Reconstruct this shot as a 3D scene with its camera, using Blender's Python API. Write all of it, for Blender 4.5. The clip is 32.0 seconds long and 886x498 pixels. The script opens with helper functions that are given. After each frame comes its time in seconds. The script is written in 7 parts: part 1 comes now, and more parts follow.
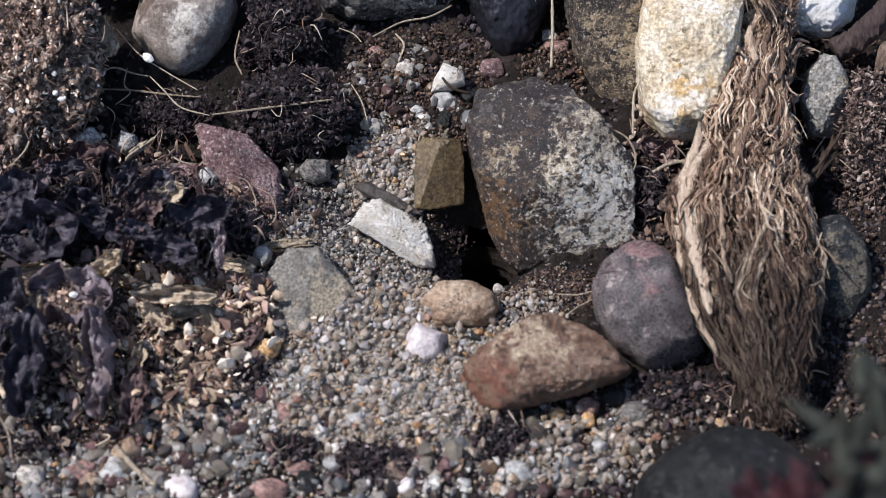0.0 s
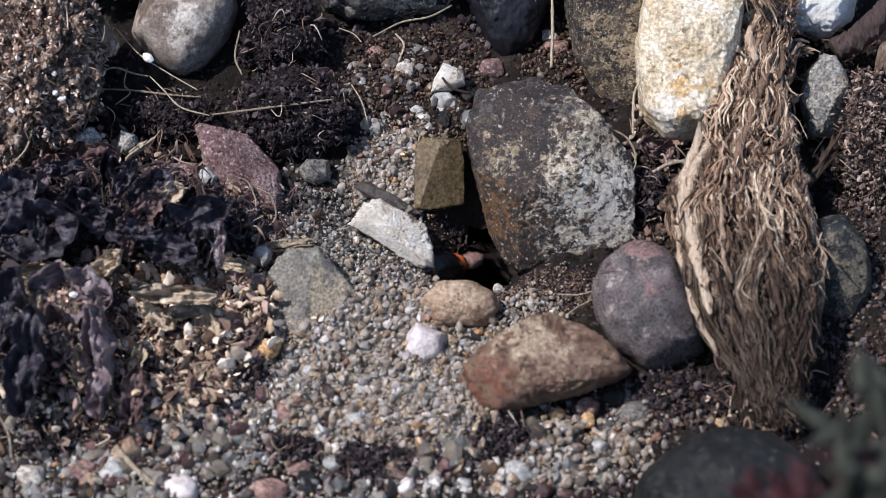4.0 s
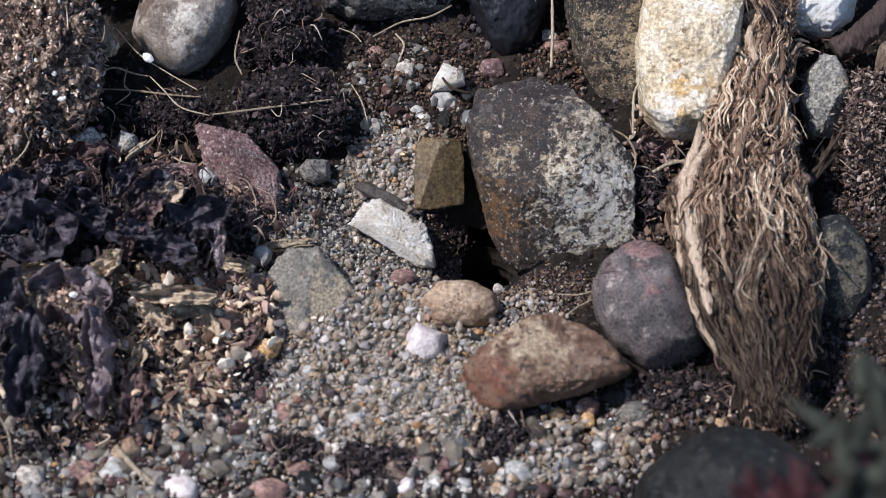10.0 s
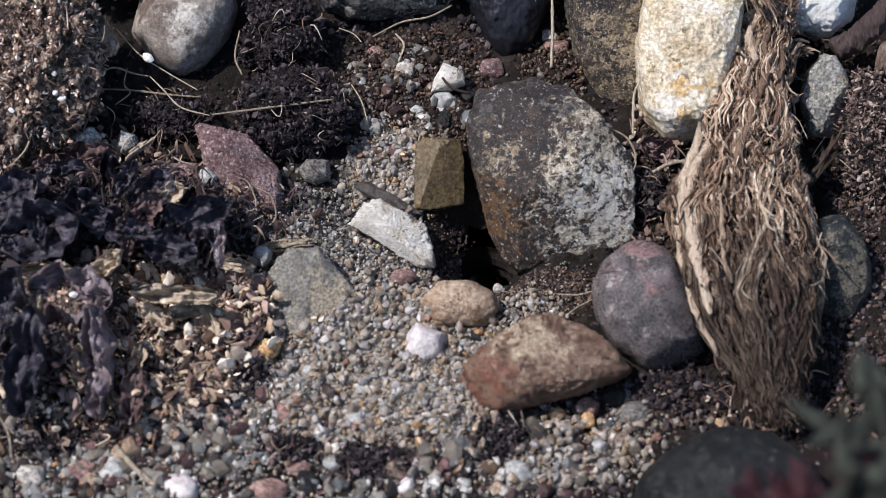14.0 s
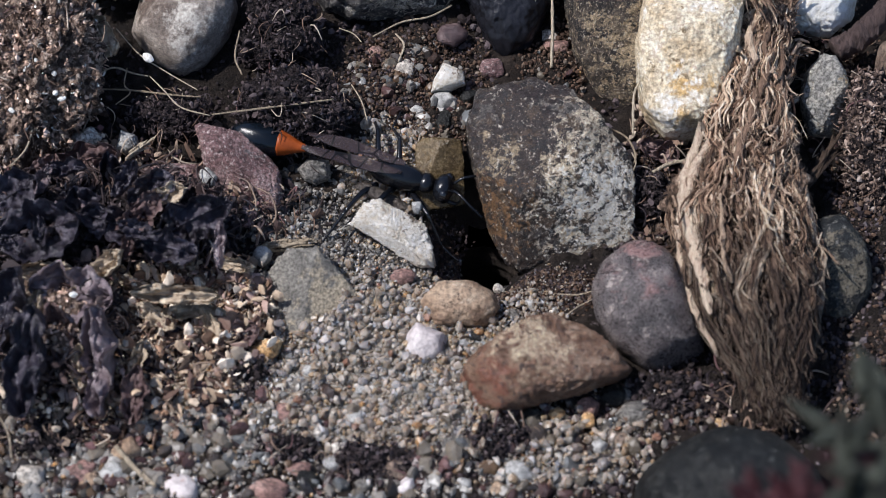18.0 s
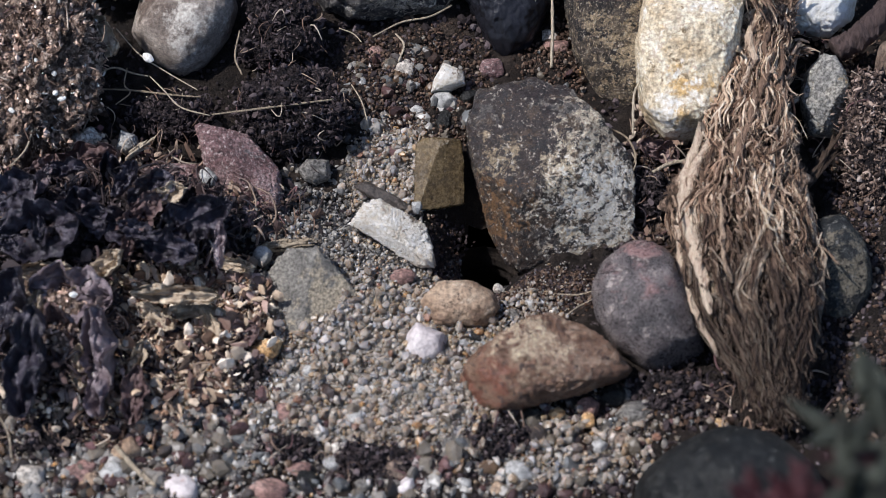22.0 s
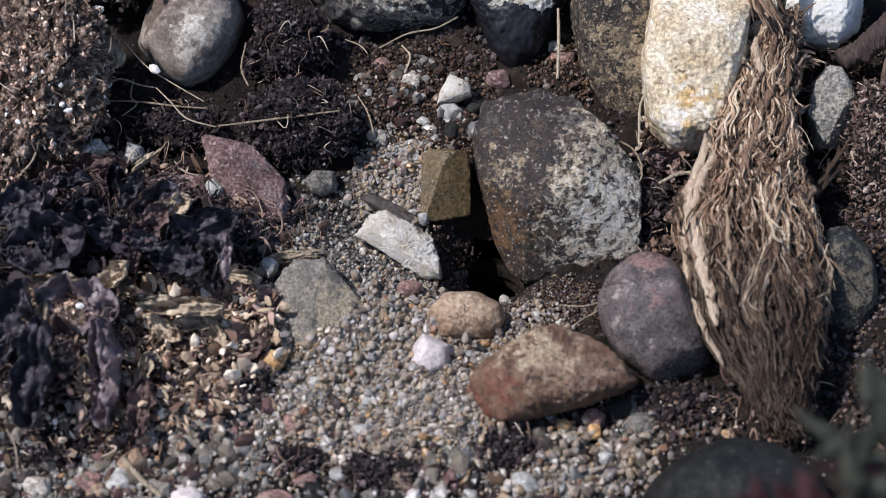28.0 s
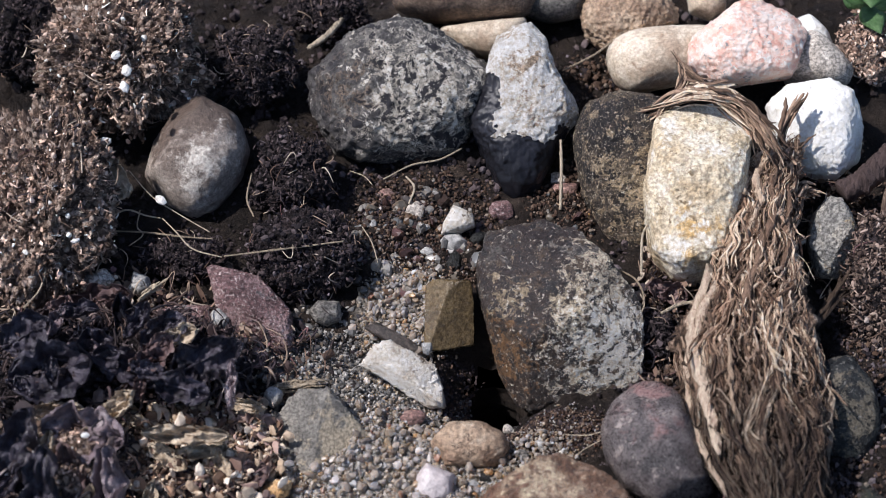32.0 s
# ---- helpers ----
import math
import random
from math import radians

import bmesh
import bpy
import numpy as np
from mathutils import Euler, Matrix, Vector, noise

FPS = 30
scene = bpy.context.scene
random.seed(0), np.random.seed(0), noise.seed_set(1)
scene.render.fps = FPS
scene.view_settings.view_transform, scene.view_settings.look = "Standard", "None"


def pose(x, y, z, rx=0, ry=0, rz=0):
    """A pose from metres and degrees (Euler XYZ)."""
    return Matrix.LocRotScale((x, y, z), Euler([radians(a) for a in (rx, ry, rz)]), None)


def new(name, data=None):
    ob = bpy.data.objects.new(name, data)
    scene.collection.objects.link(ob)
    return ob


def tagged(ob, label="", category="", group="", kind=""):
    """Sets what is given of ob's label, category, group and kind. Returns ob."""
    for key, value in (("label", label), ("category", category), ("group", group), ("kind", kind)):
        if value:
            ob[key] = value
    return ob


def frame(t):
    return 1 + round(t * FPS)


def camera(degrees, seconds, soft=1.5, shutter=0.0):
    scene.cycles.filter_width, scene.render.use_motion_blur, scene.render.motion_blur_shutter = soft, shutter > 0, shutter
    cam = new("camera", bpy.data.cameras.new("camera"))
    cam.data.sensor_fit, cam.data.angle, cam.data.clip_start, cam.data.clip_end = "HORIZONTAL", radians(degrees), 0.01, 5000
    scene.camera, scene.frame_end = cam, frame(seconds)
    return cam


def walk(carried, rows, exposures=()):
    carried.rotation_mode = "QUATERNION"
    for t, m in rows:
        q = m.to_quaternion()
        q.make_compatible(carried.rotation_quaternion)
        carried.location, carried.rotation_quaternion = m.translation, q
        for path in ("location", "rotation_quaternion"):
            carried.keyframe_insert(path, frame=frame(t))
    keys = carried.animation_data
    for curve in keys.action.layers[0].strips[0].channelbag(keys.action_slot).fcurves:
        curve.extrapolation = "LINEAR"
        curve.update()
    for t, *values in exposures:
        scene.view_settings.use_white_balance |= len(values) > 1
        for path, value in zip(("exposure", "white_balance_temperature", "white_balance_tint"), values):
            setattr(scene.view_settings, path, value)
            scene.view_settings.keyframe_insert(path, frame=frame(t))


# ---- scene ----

# ---- camera and its way: a close-up lens 23 cm from the burrow, tilting up at the end ----
EYE = Vector((0.0, -0.15189, 0.16869))
cam = camera(20.0, 32.0, 0.7, 0.3)
cam.data.dof.use_dof = True
cam.data.dof.focus_distance = 0.236
cam.data.dof.aperture_fstop = 45.0


def aim(up, left, back):
    """The camera tilted up and turned left by so many degrees, drawn back by so many metres."""
    base = Matrix.Translation(EYE) @ Euler((radians(42.0), 0, 0)).to_matrix().to_4x4()
    return base @ Euler((radians(up), radians(left), 0)).to_matrix().to_4x4() @ Matrix.Translation((0, 0, back))


walk(cam, [
    (0.0, aim(0, 0, 0)), (12.0, aim(0, 0, 0)), (24.7, aim(0, 0, 0)), (25.5, aim(0.022, 0.012, 0)), (26.5, aim(0.07, 0.045, 0)),
    (27.5, aim(0.142, 0.085, 0)), (28.0, aim(0.258, 0.142, 0.0001)), (28.5, aim(0.316, 0.162, 0.0001)),
    (29.0, aim(0.464, 0.206, 0.0002)), (29.5, aim(0.695, 0.258, 0.0003)), (29.6, aim(0.98, 0.264, 0.0004)),
    (29.7, aim(1.27, 0.270, 0.0006)), (29.8, aim(1.55, 0.276, 0.0007)), (29.9, aim(1.76, 0.276, 0.0008)),
    (30.0, aim(1.957, 0.270, 0.0009)), (30.2, aim(2.266, 0.262, 0.0011)), (30.5, aim(2.588, 0.250, 0.0013)),
    (31.0, aim(2.82, 0.232, 0.0014)), (31.5, aim(3.025, 0.220, 0.0015)), (32.0, aim(3.23, 0.228, 0.0016)),
], [(0.0, 0.21, 6050, 13.5), (8.0, 0.2, 6050, 13.5), (14.0, 0.16, 6050, 12.5), (18.0, 0.07, 6040, 12.5), (25.0, 0.07, 6040, 12.5), (32.0, 0.1, 6120, 14.5)])

# ---- sky and sun: a high, slightly hazy sun from over the camera's left shoulder ----
SUN = Vector((-0.54, -0.07, 0.84)).normalized()
world = bpy.data.worlds.new("daylight")
scene.world = world
world.use_nodes = True
wn = world.node_tree.nodes
sky = wn.new("ShaderNodeTexSky")
sky.sky_type = "NISHITA"
sky.sun_disc = False
sky.sun_elevation = math.asin(SUN.z)
sky.sun_rotation = math.atan2(SUN.x, SUN.y)
wn["Background"].inputs["Strength"].default_value = 0.13
world.node_tree.links.new(sky.outputs[0], wn["Background"].inputs["Color"])
sun_data = bpy.data.lights.new("sun", "SUN")
sun_data.energy = 5.0
sun_data.angle = radians(1.5)
sun_data.color = (1.0, 0.95, 0.885)
sun = new("sun", sun_data)
sun.matrix_world = SUN.to_track_quat("Z", "Y").to_matrix().to_4x4()

MM = 0.001


# ---- materials ----
class Nodes:
    """A small node-material writer; textures run in the object's own space, in millimetres."""

    def __init__(self, name):
        self.mat = bpy.data.materials.new(name)
        self.mat.use_nodes = True
        self.t = self.mat.node_tree
        self.n = self.t.nodes
        self.bsdf = self.n["Principled BSDF"]
        tc = self.n.new("ShaderNodeTexCoord")
        sc = self.n.new("ShaderNodeVectorMath")
        sc.operation = "SCALE"
        sc.inputs["Scale"].default_value = 1000.0
        self.link(tc.outputs["Object"], sc.inputs[0])
        info = self.n.new("ShaderNodeObjectInfo")
        off = self.n.new("ShaderNodeVectorMath")
        off.operation = "SCALE"
        off.inputs[0].default_value = (31.0, 57.0, 83.0)
        self.link(info.outputs["Random"], off.inputs["Scale"])
        add = self.n.new("ShaderNodeVectorMath")
        self.link(sc.outputs[0], add.inputs[0])
        self.link(off.outputs[0], add.inputs[1])
        self.p = add.outputs[0]
        self.raw = sc.outputs[0]
        self.random = info.outputs["Random"]

    def link(self, a, b):
        self.t.links.new(a, b)

    def noise(self, scale, detail=4.0, rough=0.6, distort=0.0, stretch=None):
        n = self.n.new("ShaderNodeTexNoise")
        n.inputs["Scale"].default_value = scale
        n.inputs["Detail"].default_value = detail
        n.inputs["Roughness"].default_value = rough
        n.inputs["Distortion"].default_value = distort
        if stretch:
            m = self.n.new("ShaderNodeVectorMath")
            m.operation = "MULTIPLY"
            m.inputs[1].default_value = stretch
            self.link(self.p, m.inputs[0])
            self.link(m.outputs[0], n.inputs["Vector"])
        else:
            self.link(self.p, n.inputs["Vector"])
        return n.outputs["Fac"]

    def cells(self, scale, feature="F1"):
        n = self.n.new("ShaderNodeTexVoronoi")
        n.feature = feature
        n.inputs["Scale"].default_value = scale
        self.link(self.p, n.inputs["Vector"])
        return n

    def ramp(self, fac, stops, how="LINEAR"):
        r = self.n.new("ShaderNodeValToRGB")
        r.color_ramp.interpolation = how
        el = r.color_ramp.elements
        while len(el) < len(stops):
            el.new(0.5)
        for e, (pos, col) in zip(el, stops):
            e.position = pos
            e.color = (*col, 1) if len(col) == 3 else col
        self.link(fac, r.inputs[0])
        return r.outputs[0]

    def mask(self, fac, low, high):
        return self.ramp(fac, [(low, (0, 0, 0)), (high, (1, 1, 1))])

    def spot(self, cx, cy, r):
        """A soft round mask for stains and painted light about a face point, in mm."""
        v = self.n.new("ShaderNodeVectorMath")
        v.operation = "SUBTRACT"
        v.inputs[1].default_value = (cx, cy, 0)
        self.link(self.raw, v.inputs[0])
        w = self.n.new("ShaderNodeVectorMath")
        w.operation = "MULTIPLY"
        w.inputs[1].default_value = (0.5 / r, 0.5 / r, 0)
        self.link(v.outputs[0], w.inputs[0])
        ln = self.n.new("ShaderNodeVectorMath")
        ln.operation = "LENGTH"
        self.link(w.outputs[0], ln.inputs[0])
        return self.ramp(ln.outputs["Value"], [(0.0, (1, 1, 1)), (1.0, (0, 0, 0))])

    def mix(self, fac, a, b, how="MIX"):
        m = self.n.new("ShaderNodeMix")
        m.data_type = "RGBA"
        m.blend_type = how
        for sock, val in ((m.inputs[0], fac), (m.inputs[6], a), (m.inputs[7], b)):
            if isinstance(val, (int, float)):
                sock.default_value = val
            elif isinstance(val, tuple):
                sock.default_value = (*val, 1)
            else:
                self.link(val, sock)
        return m.outputs[2]

    def bump(self, fac, strength, dist_mm):
        b = self.n.new("ShaderNodeBump")
        b.inputs["Strength"].default_value = strength
        b.inputs["Distance"].default_value = dist_mm * MM
        self.link(fac, b.inputs["Height"])
        last = self.bsdf.inputs["Normal"]
        if last.is_linked:
            self.link(last.links[0].from_socket, b.inputs["Normal"])
        self.link(b.outputs[0], last)

    def done(self, color, rough, spec=0.4):
        for sock, val in ((self.bsdf.inputs["Base Color"], color), (self.bsdf.inputs["Roughness"], rough)):
            if isinstance(val, tuple):
                sock.default_value = (*val, 1)
            elif isinstance(val, (int, float)):
                sock.default_value = val
            else:
                self.link(val, sock)
        self.bsdf.inputs["Specular IOR Level"].default_value = spec
        return self.mat


def island_mat(name, stops, rough, spec=0.5, grime=(0.08, 0.06, 0.045), grime_amount=0.5, rough_bump=0.2, glow=0.0, spread=(0.6, 1.25)):
    """For heaps of small pieces: every piece takes one colour of its own."""
    m = Nodes(name)
    g = m.n.new("ShaderNodeNewGeometry")
    col = m.ramp(g.outputs["Random Per Island"], stops, "CONSTANT")
    vary = m.n.new("ShaderNodeHueSaturation")
    mul = m.n.new("ShaderNodeMath")
    mul.operation = "MULTIPLY"
    mul.inputs[1].default_value = 37.7
    m.link(g.outputs["Random Per Island"], mul.inputs[0])
    fr = m.n.new("ShaderNodeMath")
    fr.operation = "FRACT"
    m.link(mul.outputs[0], fr.inputs[0])
    rng = m.n.new("ShaderNodeMapRange")
    rng.inputs["To Min"].default_value = spread[0]
    rng.inputs["To Max"].default_value = spread[1]
    m.link(fr.outputs[0], rng.inputs[0])
    m.link(rng.outputs[0], vary.inputs["Value"])
    m.link(col, vary.inputs["Color"])
    dirt = m.mask(m.noise(1.3, 6, 0.7), 0.45, 0.75)
    amount = m.mix(1.0, dirt, (grime_amount,) * 3, "MULTIPLY")
    out = m.mix(amount, vary.outputs[0], grime)
    m.bump(m.noise(6.0, 4, 0.7), rough_bump, 0.1)
    if glow:
        # translucent quartz: light soaks a little way into each grain
        m.bsdf.inputs["Subsurface Weight"].default_value = glow
        m.bsdf.inputs["Subsurface Radius"].default_value = (1.0, 0.8, 0.6)
        m.bsdf.inputs["Subsurface Scale"].default_value = 0.0007
    return m.done(out, rough, spec)


def mottled(name, tones, spots, rough=0.65, relief=0.8, spec=0.4, tone_scale=0.28, fine=3.0, grit=0.8, hold=0.16):
    """Weathered rock: fractal tones, then crusts, stains and painted light (colour, scale, low, high), each with a
    crisp ragged edge.
    """
    m = Nodes(name)
    k = len(tones)
    lo, hi = 0.4, 0.6
    col = m.ramp(m.noise(tone_scale * 1.6, 12, 0.74, 0.3), [(lo + (hi - lo) * i / (k - 1), c) for i, c in enumerate(tones)])
    crust = None
    for c, scale, a, b, *place in spots:
        f = m.noise(scale * 1.7, 12, 0.74, 0.3)
        if place:
            f = m.mix(hold, f, m.spot(*place))
        mk = m.mask(f, a, a + (b - a) * 0.5)
        col = m.mix(mk, col, c)
        crust = mk if crust is None else m.mix(1.0, crust, mk, "LIGHTEN")
    grain = m.noise(fine, 8, 0.75)
    col = m.mix(grit, col, m.ramp(grain, [(0.42, (0.16, 0.16, 0.16)), (0.58, (0.88, 0.88, 0.88))]), "OVERLAY")
    m.bump(m.noise(0.6, 12, 0.76), relief, 3.0)
    if crust is not None:
        m.bump(crust, relief * 0.6, 0.25)
    m.bump(grain, relief, 0.6)
    return m.done(col, m.ramp(grain, [(0.3, (rough * 0.75,) * 3), (0.7, (min(1, rough * 1.15),) * 3)]), spec)


M = {}
M["big"] = mottled("mottled_rock", [(0.026, 0.022, 0.023), (0.07, 0.061, 0.058), (0.15, 0.132, 0.116), (0.32, 0.28, 0.23)], [
    ((0.05, 0.032, 0.023), 0.22, 0.5, 0.55, -4.5, -1.5, 8.0), ((0.04, 0.026, 0.022), 0.24, 0.51, 0.55, -2.0, 5.4, 6.6),
    ((0.38, 0.29, 0.18), 0.5, 0.57, 0.6, -4.8, 2.2, 3.0), ((0.52, 0.42, 0.28), 0.4, 0.545, 0.575, 1.2, 1.2, 3.4), ((0.56, 0.47, 0.35), 0.5, 0.54, 0.57, 3.8, 4.0, 4.2),
    ((0.19, 0.1, 0.042), 0.6, 0.555, 0.585, -5.0, -3.4, 4.4), ((0.7, 0.6, 0.46), 0.45, 0.525, 0.555, 5.0, -2.8, 6.0), ((0.88, 0.83, 0.74), 1.0, 0.55, 0.57, 5.4, -2.4, 6.2),
    ((0.028, 0.024, 0.024), 0.62, 0.545, 0.57), ((0.1, 0.066, 0.042), 0.4, 0.555, 0.59), ((0.6, 0.53, 0.43), 1.4, 0.585, 0.605)], 0.5, 0.75, 0.5, 0.4, 5.0, 0.75, 0.24)
M["purple"] = mottled("purple_pebble", [(0.05, 0.042, 0.04), (0.092, 0.075, 0.071), (0.16, 0.132, 0.122)], [((0.2, 0.115, 0.105), 0.22, 0.54, 0.68, -0.6, 4.6, 3.4), ((0.3, 0.25, 0.22), 0.4, 0.575, 0.63), ((0.5, 0.47, 0.45), 2.2, 0.62, 0.66), ((0.05, 0.036, 0.034), 0.3, 0.55, 0.65)], 0.3, 0.4, 0.6, 0.2, 4.0, 0.5)
# the last, pale patch paints the sun's highlight near the top
M["rust"] = mottled("rusty_sandstone", [(0.15, 0.082, 0.052), (0.25, 0.145, 0.094), (0.34, 0.215, 0.142)], [((0.4, 0.28, 0.2), 0.5, 0.57, 0.62, 3.0, 0.2, 4.5), ((0.25, 0.105, 0.066), 0.22, 0.54, 0.64, -4.8, -2.4, 4.2), ((0.08, 0.048, 0.04), 0.7, 0.57, 0.61), ((0.62, 0.48, 0.33), 0.3, 0.5, 0.6, -0.6, 2.2, 2.6)], 0.34, 0.75, 0.5, 0.24, 3.5, 0.5, 0.22)
M["tan"] = mottled("tan_pebble", [(0.24, 0.155, 0.1), (0.34, 0.24, 0.16), (0.42, 0.32, 0.225)], [((0.1, 0.065, 0.046), 0.8, 0.59, 0.64), ((0.48, 0.39, 0.29), 0.5, 0.58, 0.66)], 0.5, 0.4, 0.4, 0.16, 3.0, 0.5)
M["chalk"] = mottled("white_cortex", [(0.58, 0.5, 0.4), (0.74, 0.675, 0.58), (0.83, 0.785, 0.71)], [((0.16, 0.11, 0.075), 0.4, 0.56, 0.62, 1.6, 2.2, 2.2), ((0.2, 0.15, 0.11), 1.2, 0.63, 0.655), ((0.52, 0.42, 0.3), 0.4, 0.6, 0.68)], 0.85, 0.6, 0.25, 0.3, 2.6, 0.4, 0.22)
M["white"] = mottled("white_limestone", [(0.7, 0.67, 0.6), (0.82, 0.795, 0.74), (0.88, 0.865, 0.82)], [((0.55, 0.5, 0.42), 0.9, 0.65, 0.72)], 0.85, 0.4, 0.25, 0.2, 2.0, 0.4)
M["yellow"] = mottled("yellow_quartzite", [(0.4, 0.305, 0.19), (0.53, 0.445, 0.315), (0.6, 0.545, 0.44)], [((0.46, 0.3, 0.125), 0.12, 0.545, 0.68, 1.5, -3.5, 4.5), ((0.2, 0.145, 0.085), 0.5, 0.6, 0.63), ((0.66, 0.61, 0.53), 0.2, 0.54, 0.64), ((0.36, 0.3, 0.2), 0.22, 0.56, 0.64)], 0.7, 0.3, 0.3, 0.13, 2.6, 0.5)
M["amber"] = mottled("brown_flint", [(0.05, 0.032, 0.012), (0.085, 0.056, 0.022), (0.12, 0.083, 0.036)], [((0.2, 0.15, 0.085), 0.35, 0.6, 0.7)], 0.28, 0.25, 0.55, 0.16, 3.0, 0.6)
M["speckled"] = mottled("dark_speckled_stone", [(0.035, 0.028, 0.024), (0.11, 0.084, 0.062), (0.26, 0.195, 0.13)], [((0.03, 0.026, 0.026), 0.3, 0.53, 0.56, -2.0, 3.0, 5.0), ((0.42, 0.32, 0.2), 0.5, 0.54, 0.57, 2.0, -2.5, 6.0), ((0.02, 0.018, 0.018), 0.8, 0.57, 0.59), ((0.56, 0.48, 0.37), 2.4, 0.57, 0.6)], 0.7, 0.9, 0.35, 0.3, 4.0)
M["granite"] = mottled("lichened_granite", [(0.035, 0.032, 0.034), (0.09, 0.083, 0.08), (0.2, 0.185, 0.165)], [((0.4, 0.36, 0.3), 0.3, 0.52, 0.56, 2.0, -0.5, 8.0), ((0.62, 0.57, 0.49), 0.5, 0.545, 0.575, 2.8, -1.0, 7.0), ((0.16, 0.12, 0.09), 0.3, 0.54, 0.6, -5.0, 0.0, 5.0), ((0.03, 0.028, 0.032), 0.3, 0.54, 0.58)], 0.75, 0.6, 0.35, 0.3, 3.0, 0.6)
M["flint"] = mottled("black_flint", [(0.007, 0.007, 0.009), (0.014, 0.014, 0.018), (0.026, 0.026, 0.032)], [((0.16, 0.16, 0.165), 1.2, 0.7, 0.74)], 0.36, 0.12, 0.3, 0.12, 3.0, 0.4)

# brown upper left and pale lower right paint the clod's shade and the sun
M["bed"] = mottled("dirty_shaded_cream_stone", [(0.15, 0.118, 0.097), (0.3, 0.25, 0.21), (0.48, 0.42, 0.36)], [((0.1, 0.072, 0.056), 0.14, 0.5, 0.62, -1.5, 4.5, 6.0), ((0.58, 0.53, 0.46), 0.16, 0.54, 0.68, 1.2, -1.5, 3.6), ((0.14, 0.1, 0.08), 1.2, 0.63, 0.7)], 0.5, 0.35, 0.4, 0.12, 3.0, 0.4, 0.24)
M["veined"] = mottled("veined_flat_stone", [(0.135, 0.124, 0.11), (0.205, 0.19, 0.165), (0.28, 0.255, 0.215)], [((0.46, 0.38, 0.27), 0.2, 0.445, 0.54, 2.0, -0.2, 2.4), ((0.09, 0.08, 0.07), 0.8, 0.6, 0.68)], 0.6, 0.5, 0.35, 0.2, 4.0, 0.6, 0.22)
M["umber"] = mottled("umber_flint", [(0.03, 0.024, 0.02), (0.06, 0.048, 0.04), (0.11, 0.09, 0.075)], [((0.25, 0.22, 0.19), 0.5, 0.63, 0.7)], 0.4, 0.4, 0.5, 0.2, 3.0)
M["crust"] = mottled("flint_crust", [(0.58, 0.5, 0.41), (0.74, 0.69, 0.62), (0.84, 0.815, 0.77)], [((0.4, 0.3, 0.21), 0.25, 0.57, 0.66, 0.0, 5.0, 4.0), ((0.1, 0.08, 0.07), 1.2, 0.64, 0.68)], 0.85, 0.7, 0.25, 0.2, 2.6)
M["pink"] = mottled("pink_granite", [(0.76, 0.44, 0.34), (0.84, 0.6, 0.5), (0.87, 0.73, 0.64)], [((0.34, 0.33, 0.32), 0.4, 0.6, 0.63), ((0.88, 0.82, 0.76), 0.6, 0.56, 0.6), ((0.5, 0.25, 0.19), 1.0, 0.62, 0.66)], 0.4, 0.45, 0.5, 0.3, 2.0, 0.35)
M["beige"] = mottled("beige_pebble", [(0.36, 0.27, 0.19), (0.52, 0.43, 0.32), (0.64, 0.56, 0.45)], [((0.3, 0.2, 0.13), 0.2, 0.58, 0.7), ((0.18, 0.13, 0.09), 1.6, 0.66, 0.71)], 0.55, 0.25, 0.4, 0.12, 3.0, 0.35)
M["cream"] = mottled("cream_pebble", [(0.190, 0.166, 0.142), (0.418, 0.370, 0.314), (0.570, 0.522, 0.456)], [((0.380, 0.266, 0.218), 0.25, 0.6, 0.72), ((0.095, 0.081, 0.071), 1.2, 0.66, 0.72)], 0.6, 0.3, 0.4, 0.12, 3.0)
M["red"] = mottled("red_porphyry", [(0.14, 0.08, 0.08), (0.28, 0.16, 0.155), (0.44, 0.3, 0.285)], [((0.2, 0.175, 0.175), 0.3, 0.57, 0.64), ((0.6, 0.48, 0.45), 2.0, 0.55, 0.6)], 0.7, 0.8, 0.35, 0.25, 3.5)
M["grey"] = mottled("grey_stone", [(0.09, 0.085, 0.08), (0.2, 0.185, 0.165), (0.32, 0.29, 0.25)], [((0.42, 0.33, 0.2), 0.22, 0.6, 0.7), ((0.05, 0.045, 0.045), 0.9, 0.62, 0.7)], 0.65, 0.6, 0.35, 0.2, 3.0)
M["palegrey"] = mottled("pale_grey_stone", [(0.213, 0.206, 0.194), (0.375, 0.356, 0.319), (0.525, 0.481, 0.406)], [((0.625, 0.500, 0.312), 0.18, 0.58, 0.66), ((0.150, 0.138, 0.125), 1.0, 0.62, 0.7)], 0.7, 0.7, 0.3, 0.2, 3.0)
M["bluestone"] = mottled("lichened_blue_stone", [(0.011, 0.012, 0.013), (0.028, 0.031, 0.032), (0.058, 0.059, 0.058)], [((0.180, 0.154, 0.112), 0.34, 0.535, 0.57, 2.0, 1.0, 5.0), ((0.216, 0.206, 0.180), 0.8, 0.575, 0.62), ((0.007, 0.007, 0.009), 0.5, 0.56, 0.6)], 0.6, 0.7, 0.4, 0.3, 3.5)
M["slate"] = mottled("dark_grey_stone", [(0.007, 0.007, 0.007), (0.016, 0.016, 0.015), (0.036, 0.035, 0.031)], [((0.13, 0.112, 0.08), 0.3, 0.58, 0.64), ((0.13, 0.128, 0.115), 0.9, 0.59, 0.63), ((0.006, 0.007, 0.007), 0.3, 0.55, 0.6)], 0.5, 0.8, 0.4, 0.35, 3.0)
